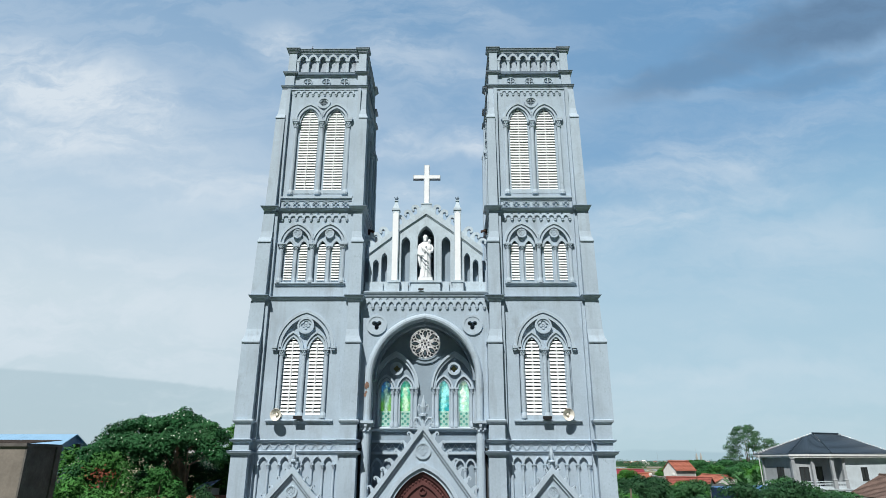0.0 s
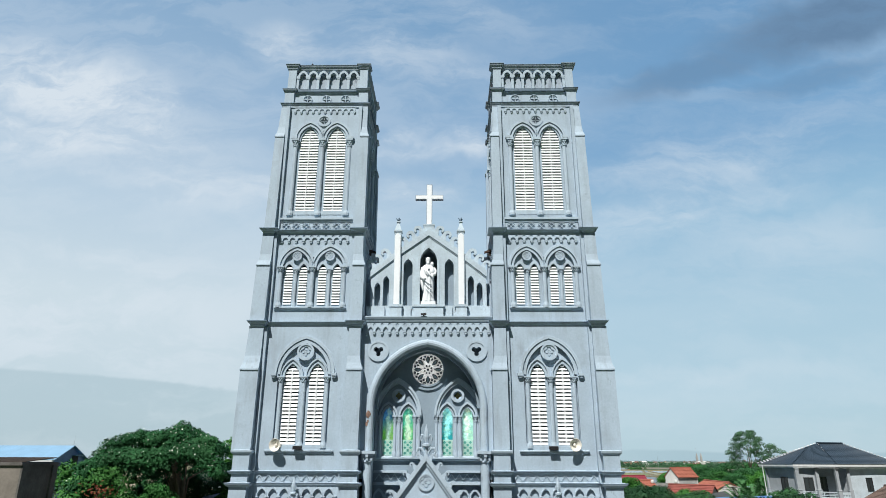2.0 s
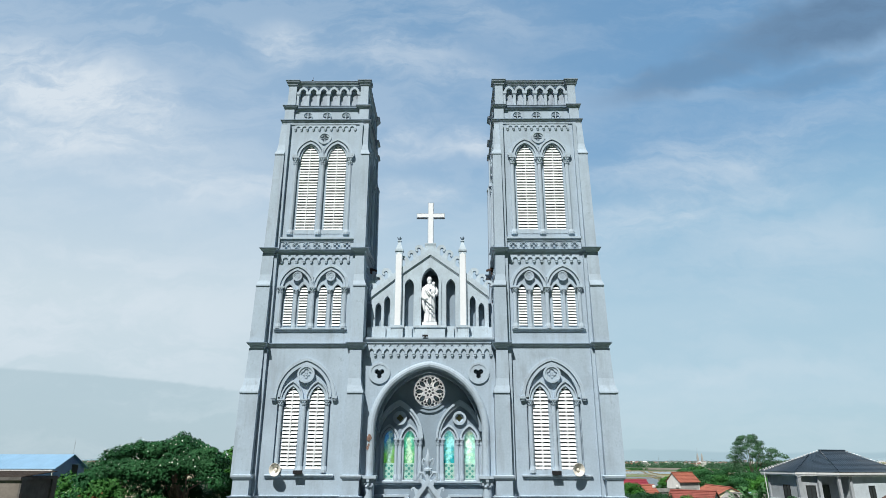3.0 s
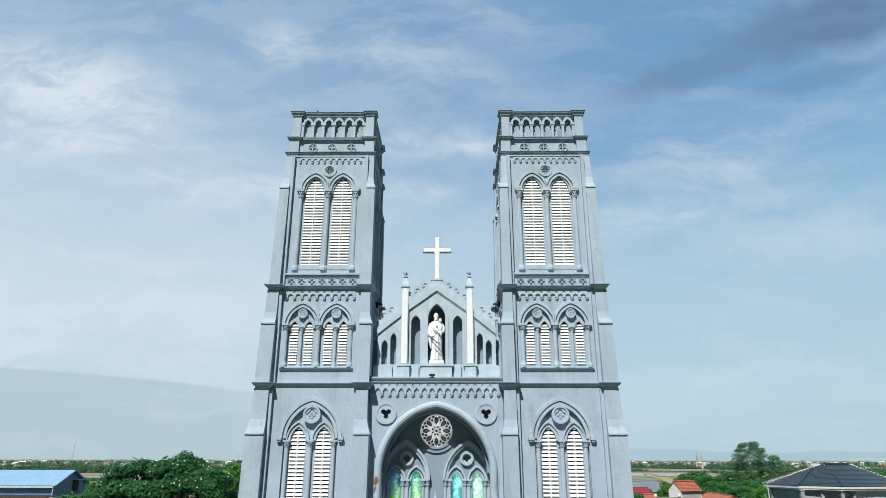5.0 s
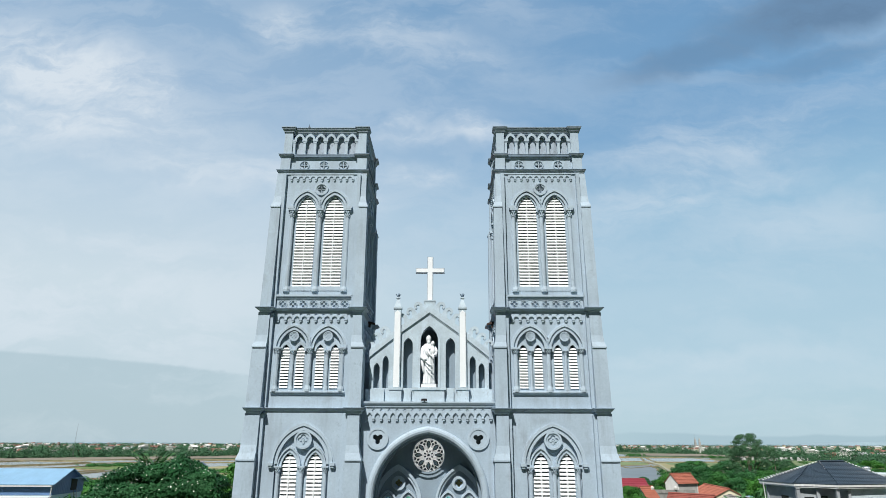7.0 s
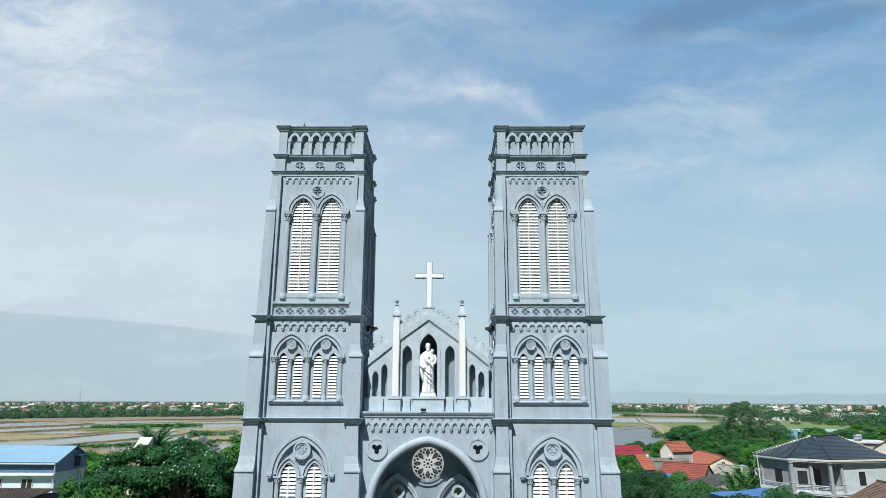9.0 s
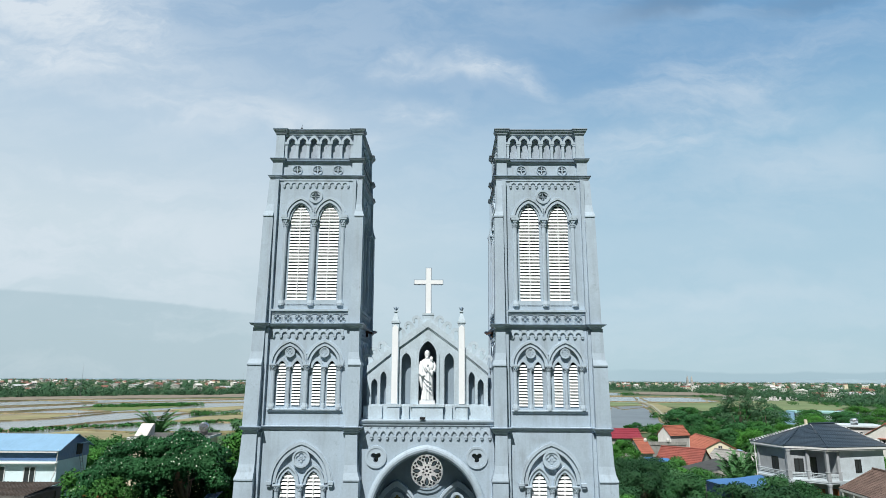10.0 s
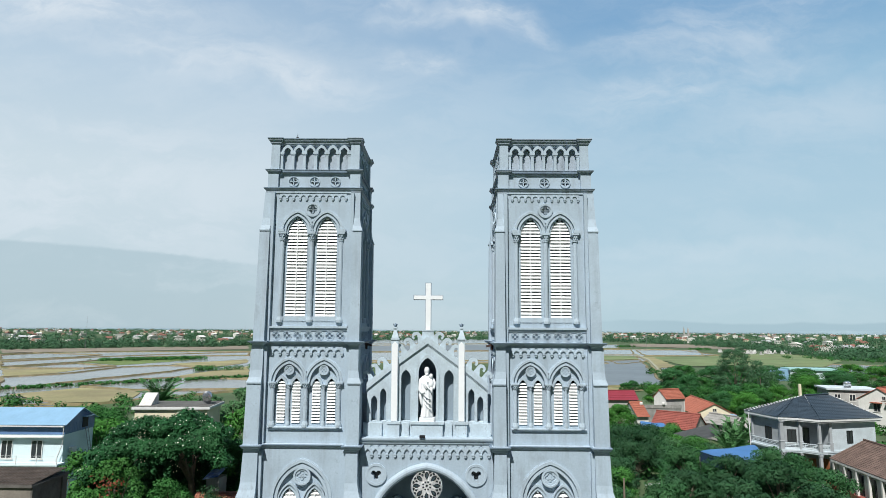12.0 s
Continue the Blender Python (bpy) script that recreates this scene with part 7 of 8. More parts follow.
    def on_face(a, b, u, z0, z1, w, door=False):
        """A framed window or door on the wall from a to b."""
        p, d = a.lerp(b, u), (b - a).normalized()
        out = Vector((d.y, -d.x))
        if (p - mid).dot(out) < 0:
            out = -out
        bm = bmesh.new()
        s = d * w / 2
        for lo, hi, y0, y1 in ((-1, -0.86, z0, z1), (0.86, 1, z0, z1), (-0.06, 0.06, z0, z1)):
            prism(bm, [p + s * lo + out * 0.06, p + s * hi + out * 0.06, p + s * hi - out * 0.05, p + s * lo - out * 0.05], y0, y1)
        for y0, y1 in ((z0, z0 + 0.07), (z1 - 0.07, z1)):
            prism(bm, [p - s * 0.9 + out * 0.055, p + s * 0.9 + out * 0.055, p + s * 0.9 - out * 0.05, p - s * 0.9 - out * 0.05], y0, y1)
        f = part("door" if door else "window", bm, DOOR_BROWN if door else BLACK, h)
        bm = bmesh.new()
        prism(bm, [p - s * 0.9 + out * 0.02, p + s * 0.9 + out * 0.02, p + s * 0.9 - out * 0.06, p - s * 0.9 - out * 0.06], z0 + 0.05, z1 - 0.05)
        part("leaf" if door else "pane", bm, DOOR_BROWN if door else WINDOW_DARK, f)
    on_face(K, e[0], 0.42, 4.7, 6.15, 0.85)
    on_face(recess[1], recess[2], 0.5, 3.95, 6.2, 1.0)
    on_face(e[3], recess[3], 0.55, 4.6, 6.15, 1.0)
    on_face(e[3], e[4], 0.42, 4.6, 6.15, 1.1)
    on_face(K, K + inward * 1.9, 0.5, 0.1, 2.9, 1.2, True)
    on_face(K + inward * 1.9, e[2] + inward * 1.6, 0.4, 0.1, 2.7, 2.0, True)
    bm = bmesh.new()
    p = e[4] - along * 0.55
    tube(bm, [(p.x, p.y, EAVE + 0.1), (p.x + 0.05, p.y, 5.5), (p.x + 0.1, p.y, 2.0)], 0.055, 7)
    part("downpipe", bm, TRIM_WHITE, h)
    return h


hip_house()

# blue-roofed house with white walls
BLUE_SHEET = material("blue corrugated sheet", (0.2, 0.35, 0.5), 0.4, vary=0.08, scale=0.8, fine=5, bump=0.0, spec=0.5)
BLUE_DEEP = material("deep blue sheet", (0.1, 0.19, 0.36), 0.5, vary=0.1, scale=0.8, fine=5, bump=0.0)
WALL_BLUEWHITE = material("pale blue wash", (0.56, 0.68, 0.72), 0.8, vary=0.06, scale=0.7, fine=8, streak=0.25, dirt=(0.36, 0.42, 0.44))


def blue_house():
    x1, x0, y0, y1 = -37.4, -62.0, 37.9, 43.0
    h = thing("blue_roof_house", (x1, y0, 0), label="white two-storey house with blue sheet-metal roof and gable", category="house")
    L, D = x0 - x1, y1 - y0
    part("wall", boxed(L, 0, 0, D, 0, 6.95), WALL_BLUEWHITE, h)
    bm = bmesh.new()
    box(bm, L, 0.02, -0.05, 0.1, 6.95, 8.05)
    for i in range(int(-L / 0.25)):
        box(bm, -0.25 * i - 0.06, -0.25 * i - 0.01, -0.062, -0.05, 6.95, 8.05)
    part("front_sheet", bm, BLUE_DEEP, h)
    bm = bmesh.new()
    loft(bm, [[(x, -0.05, 6.95), (x, D + 0.05, 6.95), (x, D + 0.05, 8.05), (x, D / 2, 9.2), (x, -0.05, 8.05)] for x in (-0.06, 0.06)])
    for i in range(18):
        y = 0.15 + i * 0.28
        box(bm, 0.06, 0.072, y, y + 0.05, 6.98, 8.0)
    part("gable_sheet", bm, BLUE_DEEP, h)
    for s in (0, 1):
        bm = bmesh.new()
        ya, yb = (-0.4, D / 2) if s == 0 else (D + 0.4, D / 2)
        za = 8.05 - 0.4 * 1.15 / (D / 2)
        slab_quad(bm, (L, ya, za), (0.35, ya, za), (0.35, yb, 9.22), (L, yb, 9.22), 0.05)
        for i in range(int(-L / 0.45)):
            x = 0.2 - 0.45 * i
            slab_quad(bm, (x, ya, za + 0.05), (x + 0.09, ya, za + 0.05), (x + 0.06, yb, 9.27), (x, yb, 9.27), 0.014)
        part("roof", bm, BLUE_SHEET, h, "blue corrugated roof sheet")
    part("gutter", boxed(L, 0.1, -0.42, -0.3, 7.72, 7.84), TRIM_WHITE, h)
    part("ledge", boxed(L, 0.05, -0.5, 0.0, 6.68, 6.8), TRIM_WHITE, h)
    part("gable_window", boxed(0.02, 0.1, 2.9, 3.9, 7.2, 8.3), DARK, h)
    part("window_hood", boxed(0.06, 0.6, 2.7, 4.1, 8.3, 8.36), BLUE_SHEET, h)
    for i, cx in enumerate((-2.6, -5.6, -8.6, -11.6)):
        w = pane_window(h, cx, -0.02, 4.6, 6.4, 1.15, TRIM_WHITE)
    bm = bmesh.new()
    box(bm, L, 0.3, -1.3, 0, 4.15, 4.3)
    part("balcony_slab", bm, WALL_BLUEWHITE, h)
    bm = bmesh.new()
    for z in (4.6, 4.85, 5.1):
        tube(bm, [(L, -1.25, z), (L / 2, -1.25, z), (0.25, -1.25, z)], 0.02, 5)
    part("balcony_rail", bm, TRIM_WHITE, h)
    for i in range(12):
        part("rail_post", boxed(0.2 - i * 2, 0.26 - i * 2, -1.28, -1.22, 4.3, 5.12), TRIM_WHITE, h)
    bm = bmesh.new()
    for f in (0, 1):
        tube(bm, [(0.9, 3.6 + f * 0.45, 3.2), (0.5, 3.5 + f * 0.45, 5.2), (0.12, 3.4 + f * 0.45, 7.2)], 0.035, 5)
    for k in range(11):
        u = k / 11
        tube(bm, [(0.9 - 0.75 * u, 3.6 - 0.2 * u, 3.3 + 3.8 * u), (0.9 - 0.75 * u, 3.82 - 0.2 * u, 3.3 + 3.8 * u), (0.9 - 0.75 * u, 4.05 - 0.2 * u, 3.3 + 3.8 * u)], 0.025, 4)
    part("ladder", bm, STEEL, h)
    part("air_conditioner", boxed(0.02, 0.36, 1.0, 1.75, 5.0, 5.55), TRIM_WHITE, h, "white outdoor air-conditioner unit")
    bm = bmesh.new()
    tube(bm, [(0.1, -0.3, 8.0), (0.05, -0.3, 6.0), (-0.5, -0.3, 4.4)], 0.05, 6)
    part("downpipe", bm, TRIM_WHITE, h)
    return h


blue_house()

CEMENT_DARK = material("blackened cement", (0.1, 0.095, 0.09), 0.95, vary=0.3, scale=1.2, fine=9, bump=0.3)
# old concrete building with a tile-capped parapet, close by
old = thing("old_concrete_building", (-25.4, 15.0, 0), label="weathered concrete building with old tiles along its top", category="building")
part("wall", boxed(-9, 0, 0, 3.6, 0, 7.7), material("sooty cement wall", (0.19, 0.17, 0.15), 0.9, vary=0.2, scale=0.7, fine=6, bump=0.25, streak=0.6, stain=0.5, dirt=(0.11, 0.1, 0.09)), old)
bm = bmesh.new()
box(bm, -9.1, 0.12, -0.12, 3.72, 7.55, 7.66)
box(bm, -9.05, 0.06, -0.06, 3.66, 7.66, 7.74)
part("coping", bm, CEMENT_DARK, old, "blackened concrete coping")
bm = bmesh.new()
tile_slope(bm, (-9.0, -0.02, 7.72), (0.05, -0.02, 7.72), (0.05, 3.6, 8.0), (-9.0, 3.6, 8.0), 12, 0.025, 0.24)
part("roof", bm, material("mould-blackened tiles", (0.07, 0.056, 0.048), 0.9, vary=0.35, scale=1.4, fine=7, bump=0.3, stain=0.5, dirt=(0.12, 0.1, 0.085)), old, "old dark brown roof tiles")
# near-black side and pilasters: stains plus shade of the face away from the sun
part("side_render", boxed(0.0, 0.01, 0.5, 3.1, 0, 7.55), CEMENT_DARK, old, "stained cement side with its shade coloured in")
part("pilaster", boxed(0.0, 0.12, 0.0, 0.5, 0, 7.55), CEMENT_DARK, old)
part("pilaster", boxed(0.0, 0.12, 3.1, 3.6, 0, 7.55), CEMENT_DARK, old)

# cream house with a flat roof, water tank and wedge-shaped stairhead
cream = thing("flat_roof_house", (-37.9, 52.0, 0), 4, label="cream house with a flat white-edged roof", category="house")
part("wall", boxed(0.3, 9.0, 0.3, 6, 0, 7.6), WALL_CREAM, cream)
part("roof_slab", boxed(0, 9.4, 0, 6.3, 7.6, 7.9), TRIM_WHITE, cream)
part("roof_deck", boxed(0.12, 9.28, 0.12, 6.18, 7.9, 7.96), material("mossy roof concrete", (0.09, 0.09, 0.085), 0.9, vary=0.25, scale=0.8), cream)
bm = bmesh.new()
loft(bm, [[(x, 1.0, 7.92), (x, 3.4, 7.92), (x, 3.4, 9.3), (x, 3.0, 9.3)] for x in (0.4, 1.9)])
part("stairhead", bm, material("rust-stained whitewash", (0.6, 0.59, 0.56), 0.85, vary=0.15, scale=1.2, fine=8, streak=0.8, stain=0.8, dirt=(0.25, 0.22, 0.17)), cream, "stained white wedge-shaped stairhead")


def water_tank(at, turn=0, lying=True):
    t = thing("water_tank", at, turn, label="stainless steel water tank on a roof stand", category="water tank", group="water tanks")
    bm = bmesh.new()
    prof = [(0.08, -0.75), (0.38, -0.7), (0.46, -0.6), (0.48, -0.58), (0.46, -0.56), (0.46, -0.2), (0.48, -0.18), (0.46, -0.16), (0.46, 0.16), (0.48, 0.18), (0.46, 0.2), (0.46, 0.56), (0.48, 0.58), (0.46, 0.6), (0.38, 0.7), (0.08, 0.75)]
    n = 18
    if lying:
        loft(bm, [[(s, r * math.cos(2 * math.pi * i / n), 0.75 + r * math.sin(2 * math.pi * i / n)) for i in range(n)] for r, s in prof])
    else:
        loft(bm, [[(r * math.cos(2 * math.pi * i / n), r * math.sin(2 * math.pi * i / n), 1.0 + s) for i in range(n)] for r, s in prof])
    part("drum", bm, material("bright stainless steel", (0.6, 0.62, 0.64), 0.25, metal=0.9, vary=0.05, bump=0), t)
    for x in (-0.45, 0.45):
        part("stand", boxed(x - 0.04, x + 0.04, -0.4, 0.4, 0, 0.36), STEEL, t)
    return t


water_tank((-30.0, 55.5, 7.96), -69).scale = (1.25, 1.25, 1.25)
water_tank((80.4, 101, 6.62), 25)

gabled_house("tower_house", (42.2, 93.2, 0), 112, 3.2, 4.4, 5.35, 6.7, ROOF_ORANGE, WALL_GREY, "slim white gabled house with an orange tile roof", 7, 0.25, gable_mat=WALL_WHITE)
ann = thing("concrete_annex", (37.2, 89.5, 0), label="grey concrete annex with a parapet roof and tanks", category="house")
CEMENT_OLD = material("weathered cement", (0.25, 0.25, 0.24), 0.95, vary=0.25, scale=0.8, fine=6, bump=0.25, streak=0.7, stain=0.6, dirt=(0.08, 0.08, 0.075))
part("wall", boxed(-1.8, 5.8, 0, 5.5, 0, 3.7), CEMENT_OLD, ann)
part("parapet", boxed(-1.9, 5.9, -0.1, 0.1, 3.7, 4.3), CEMENT_OLD, ann)
for x in (-1.4, 2.6):
    bm = bmesh.new()
    lathe(bm, x, -0.1, [(0.1, 4.25), (0.25, 4.33), (0.3, 4.55), (0.25, 4.77), (0.05, 4.85)], 14)
    part("ball_finial", bm, WALL_WHITE, ann)
gabled_house("red_roof_house", (36.2, 107, 0), 90, 5.4, 6.9, 3.7, 5.1, material("crimson sheet roof", (0.22, 0.03, 0.045), 0.5, vary=0.08, scale=0.6), WALL_GREY, "low house with a crimson sheet roof", 4)
gabled_house("orange_roof_house", (34.9, 90.0, 0), 96, 6.4, 2.0, 2.8, 4.7, ROOF_ORANGE, WALL_WHITE, "narrow white house with an orange tile roof", 8, windows=((-1.6, 1.0, 2.2, 0.7), (1.7, 1.0, 2.2, 0.7)))
gabled_house("brick_red_house", (38.6, 79.0, 0), 50, 5.6, 6.8, 2.35, 4.3, ROOF_RED, WALL_GREY, "old house with a brick-red tile roof and bare gable", 10, gable_mat=WALL_GREY)
gabled_house("cream_gable_house", (50.5, 98.8, 0), -5, 6.8, 14.5, 2.6, 4.3, ROOF_ORANGE, WALL_CREAM, "cream bungalow with an orange tile roof", 10, windows=((0.0, 2.9, 3.5, 0.7), (-1.4, 0.8, 2.0, 0.9), (1.4, 0.8, 2.0, 0.9)))
gabled_house("grey_shed", (46.2, 79.5, 0), 30, 4.2, 5, 2.8, 3.9, CEMENT_OLD, WALL_GREY, "bare grey rendered shed", 4)
gabled_house("white_orange_house", (83.0, 92.9, 0), -55, 6.6, 10, 5.45, 7.5, ROOF_ORANGE, WALL_WHITE, "white two-storey house with a bright orange roof", 12, windows=((-0.3, 3.3, 4.75, 1.1), (2.1, 3.3, 4.75, 1.1), (0.9, 5.4, 6.1, 0.6)))
for x in (-0.3, 2.1):
    o = part("awning", boxed(x - 0.9, x + 0.9, -5.7, -5.0, 4.85, 5.0), ROOF_ORANGE, bpy.data.objects["white_orange_house"])
gabled_house("far_tile_house", (49.0, 76.5, 0), 50, 3.2, 4, 2.6, 3.7, WALL_GREY, WALL_GREY, "small bare cement outhouse", 8)
flat = thing("grey_flat_house", (75.6, 100.0, 0), -14, label="grey two-storey house with a flat concrete roof", category="house")
part("wall", boxed(0.4, 9.0, 0.4, 7, 0, 6.3), WALL_GREY, flat)
part("roof_slab", boxed(0, 9.4, 0, 7.4, 6.3, 6.62), RENDER_GREY, flat)
for x in (2.0, 4.6, 7.2):
    pane_window(flat, x, 0.4, 4.2, 5.5, 1.1, WALL_WHITE)
teal = thing("teal_roof_building", (117, 203, 0), -10, label="low pale teal farm building with a flat roof", category="building")
part("wall", boxed(7, 22, 0, 8, 0, 3.9), WALL_BLUEWHITE, teal)
part("roof", boxed(6.5, 22.5, -0.6, 8.6, 3.9, 4.5), material("teal sheet", (0.3, 0.52, 0.52), 0.5, vary=0.06), teal)
part("blue_lean_to", boxed(0, 6.4, 0, 7, 0, 4.0), BLUE_SHEET, teal)

# old bungalow with a brown tile roof and veranda
veranda = gabled_house("veranda_house", (48.05, 40.9, 0), -4, 6.9, 14.2, 3.5, 5.3, ROOF_OLD, WALL_WHITE, "old whitewashed bungalow with brown roof tiles", 18, 0.5)
for i in range(7):
    y = -6.6 + 2.2 * i
    part("veranda_post", boxed(-3.95, -3.72, y - 0.12, y + 0.12, 0, 3.05), WALL_WHITE, veranda)
part("veranda_beam", boxed(-3.97, -3.7, -7, 7, 3.0, 3.2), WALL_WHITE, veranda)
for i in range(5):
    y = -4.4 + 2.2 * i
    part("door", boxed(-3.52, -3.44, y - 0.5, y + 0.5, 0.1, 2.6), WINDOW_DARK, veranda)
part("plinth", boxed(-4.1, -3.46, -7.1, 7.1, 0, 0.45), ROOF_RED, veranda, "brick-red plinth")

# blue tarpaulin shelters
TARP = material("blue tarpaulin", (0.046, 0.145, 0.34), 0.5, vary=0.1, scale=0.7, fine=4, bump=0.1, spec=0.5)
TARP_DARK = material("dark tarpaulin skirt", (0.018, 0.04, 0.085), 0.6, vary=0.15, scale=0.7)


def shelter(corners, z, drop, label):
    s = thing("tarp_shelter", label=label, category="shelter", group="tarp shelters")
    n = 10
    (ax, ay), (bx, by), (cx, cy), (dx, dy) = corners
    bm = bmesh.new()
    grid = []
    for i in range(n + 1):
        row = []
        for j in range(n + 1):
            u, v = i / n, j / n
            x = (ax * (1 - u) + bx * u) * (1 - v) + (dx * (1 - u) + cx * u) * v
            y = (ay * (1 - u) + by * u) * (1 - v) + (dy * (1 - u) + cy * u) * v
            row.append((x, y, z - drop * v - 0.12 * math.sin(math.pi * u) * math.sin(math.pi * v) + 0.05 * math.sin(9 * u)))
        grid.append(row)
    for dz in (0.0, 0.03):
        vs = [[bm.verts.new((x, y, zz + dz)) for x, y, zz in r] for r in grid]
        for i in range(n):
            for j in range(n):
                bm.faces.new((vs[i][j], vs[i + 1][j], vs[i + 1][j + 1], vs[i][j + 1]))
    part("tarpaulin", bm, TARP, s)
    bm = bmesh.new()
    for (px, py), (qx, qy), za, zb in (((dx, dy), (cx, cy), z - drop, z - drop), ((ax, ay), (dx, dy), z, z - drop)):
        loft(bm, [[(px, py, za - 1.1), (px, py, za - 0.02)], [(qx, qy, zb - 1.1), (qx, qy, zb - 0.02)]], closed=False, caps=False)
    part("skirt", bm, TARP_DARK, s)
    for x, y in corners:
        part("post", boxed(x - 0.05, x + 0.05, y - 0.05, y + 0.05, 0, z - drop), STEEL, s)
    return s


shelter(((29.4, 47.4), (37.6, 51.4), (35.6, 44.0), (30.7, 43.7)), 4.1, 0.2, "bright blue tarpaulin roof on posts")
shelter(((32.0, 78.0), (35.2, 76.0), (35.0, 73.6), (31.6, 75.6)), 3.0, 0.3, "small blue sheet awning beside a house")
NET = material("grey shade net", (0.05, 0.055, 0.058), 0.9, vary=0.15)
bm = bmesh.new()
vs = [[bm.verts.new((33.2 + 6.6 * u + 1.2 * v, 66.4 + 3.0 * u - 4.0 * v, 3.0 + 0.9 * u - 0.8 * math.sin(math.pi * v) * (1 - 0.4 * u) - 0.5 * v)) for v in (0, .2, .4, .6, .8, 1)] for u in (0, .25, .5, .75, 1)]
for a, b in zip(vs, vs[1:]):
    for i in range(5):
        bm.faces.new((a[i], a[i + 1], b[i + 1], b[i]))
net = thing("shade_net", label="sagging grey shade net strung between sheds", category="net")
part("net", bm, NET, net)
for x, y, z in ((33.2, 66.4, 3.0), (39.8, 69.4, 3.9), (34.4, 62.4, 2.5), (41.0, 65.4, 3.4)):
    part("post", boxed(x - 0.05, x + 0.05, y - 0.05, y + 0.05, 0, z), STEEL, net)
tank3 = thing("plastic_tank", (47.4, 78.6, 0), label="blue-banded steel water tank on a stand", category="water tank")
part("stand", boxed(-0.6, 0.6, -0.6, 0.6, 0, 2.6), WALL_GREY, tank3)
bm = bmesh.new()
lathe(bm, 0, 0, [(0.6, 2.6), (0.65, 2.7), (0.65, 3.9), (0.5, 4.1), (0.1, 4.2)], 16)
part("drum", bm, BLUE_SHEET, tank3)
pole = thing("concrete_post", (64.0, 88.5, 0), label="tall square concrete post behind a roof", category="post")
part("shaft", boxed(-0.19, 0.19, -0.19, 0.19, 0, 8.3), WALL_CREAM, pole)
pole2 = thing("wooden_pole", (16.6, 32.3, 0), label="grey weathered pole among bushes", category="pole")
bm = bmesh.new()
lathe(bm, 0, 0, [(0.1, 0), (0.085, 4.4), (0.07, 4.5)], 9)
part("shaft", bm, BARK, pole2)
pipe = thing("white_pipe", (23.1, 46.9, 0), 20, label="white plastic pipe on short stakes over bare ground", category="pipe")
bm = bmesh.new()
tube(bm, [(-0.1, 0, 0.5), (0.9, 0.02, 0.53), (1.9, 0, 0.52)], [0.07, 0.07, 0.07], 8)
part("tube", bm, WHITE, pipe)
for x in (0.1, 1.7):
    part("stake", boxed(x - 0.03, x + 0.03, -0.03, 0.03, 0, 0.47), BARK, pipe)
shed = thing("tile_shed", (-22.0, 21.5, 0), 15, label="low shed with orange-red tiles under the trees", category="shed")
part("wall", boxed(-2.5, 2.5, -1.4, 1.4, 0, 3.2), WALL_GREY, shed)
bm = bmesh.new()
tile_slope(bm, (-2.8, -1.8, 3.1), (2.8, -1.8, 3.1), (2.8, 0, 4.2), (-2.8, 0, 4.2), 8, 0.035, 0.28)
tile_slope(bm, (-2.8, 1.8, 3.1), (2.8, 1.8, 3.1), (2.8, 0, 4.2), (-2.8, 0, 4.2), 8, 0.035, 0.28)
part("roof", bm, ROOF_RED, shed)
shed2 = thing("brick_tile_shed", (-16.9, 27.6, 0), 5, label="low shed roofed with worn orange tiles", category="shed")
part("wall", boxed(-2.6, 2.6, -1.4, 1.4, 0, 3.15), WALL_GREY, shed2)
bm = bmesh.new()
tile_slope(bm, (-3, -1.8, 3.1), (3, -1.8, 3.1), (3, 0.6, 4.1), (-3, 0.6, 4.1), 9, 0.035, 0.28)
part("roof", bm, material("worn orange tiles", (0.3, 0.125, 0.08), 0.8, vary=0.3, scale=1.2, fine=8, bump=0.3, stain=0.4, dirt=(0.14, 0.08, 0.06)), shed2)
hut = thing("tarp_hut", (-19.75, 31.8, 0), -8, label="small grey hut with a blue and white tarpaulin", category="hut")
part("wall", boxed(-0.6, 0.6, -0.7, 0.7, 0, 4.5), WALL_GREY, hut)
bm = bmesh.new()
slab_quad(bm, (-0.8, -1.0, 4.35), (0.65, -1.0, 4.7), (0.65, 0.6, 5.15), (-0.8, 0.6, 4.85), 0.05)
part("roof", bm, material("patterned tarpaulin", (0.05, 0.16, 0.5), 0.5, vary=0.3, scale=3, fine=6, hue=(0.5, 0.6, 0.75)), hut)

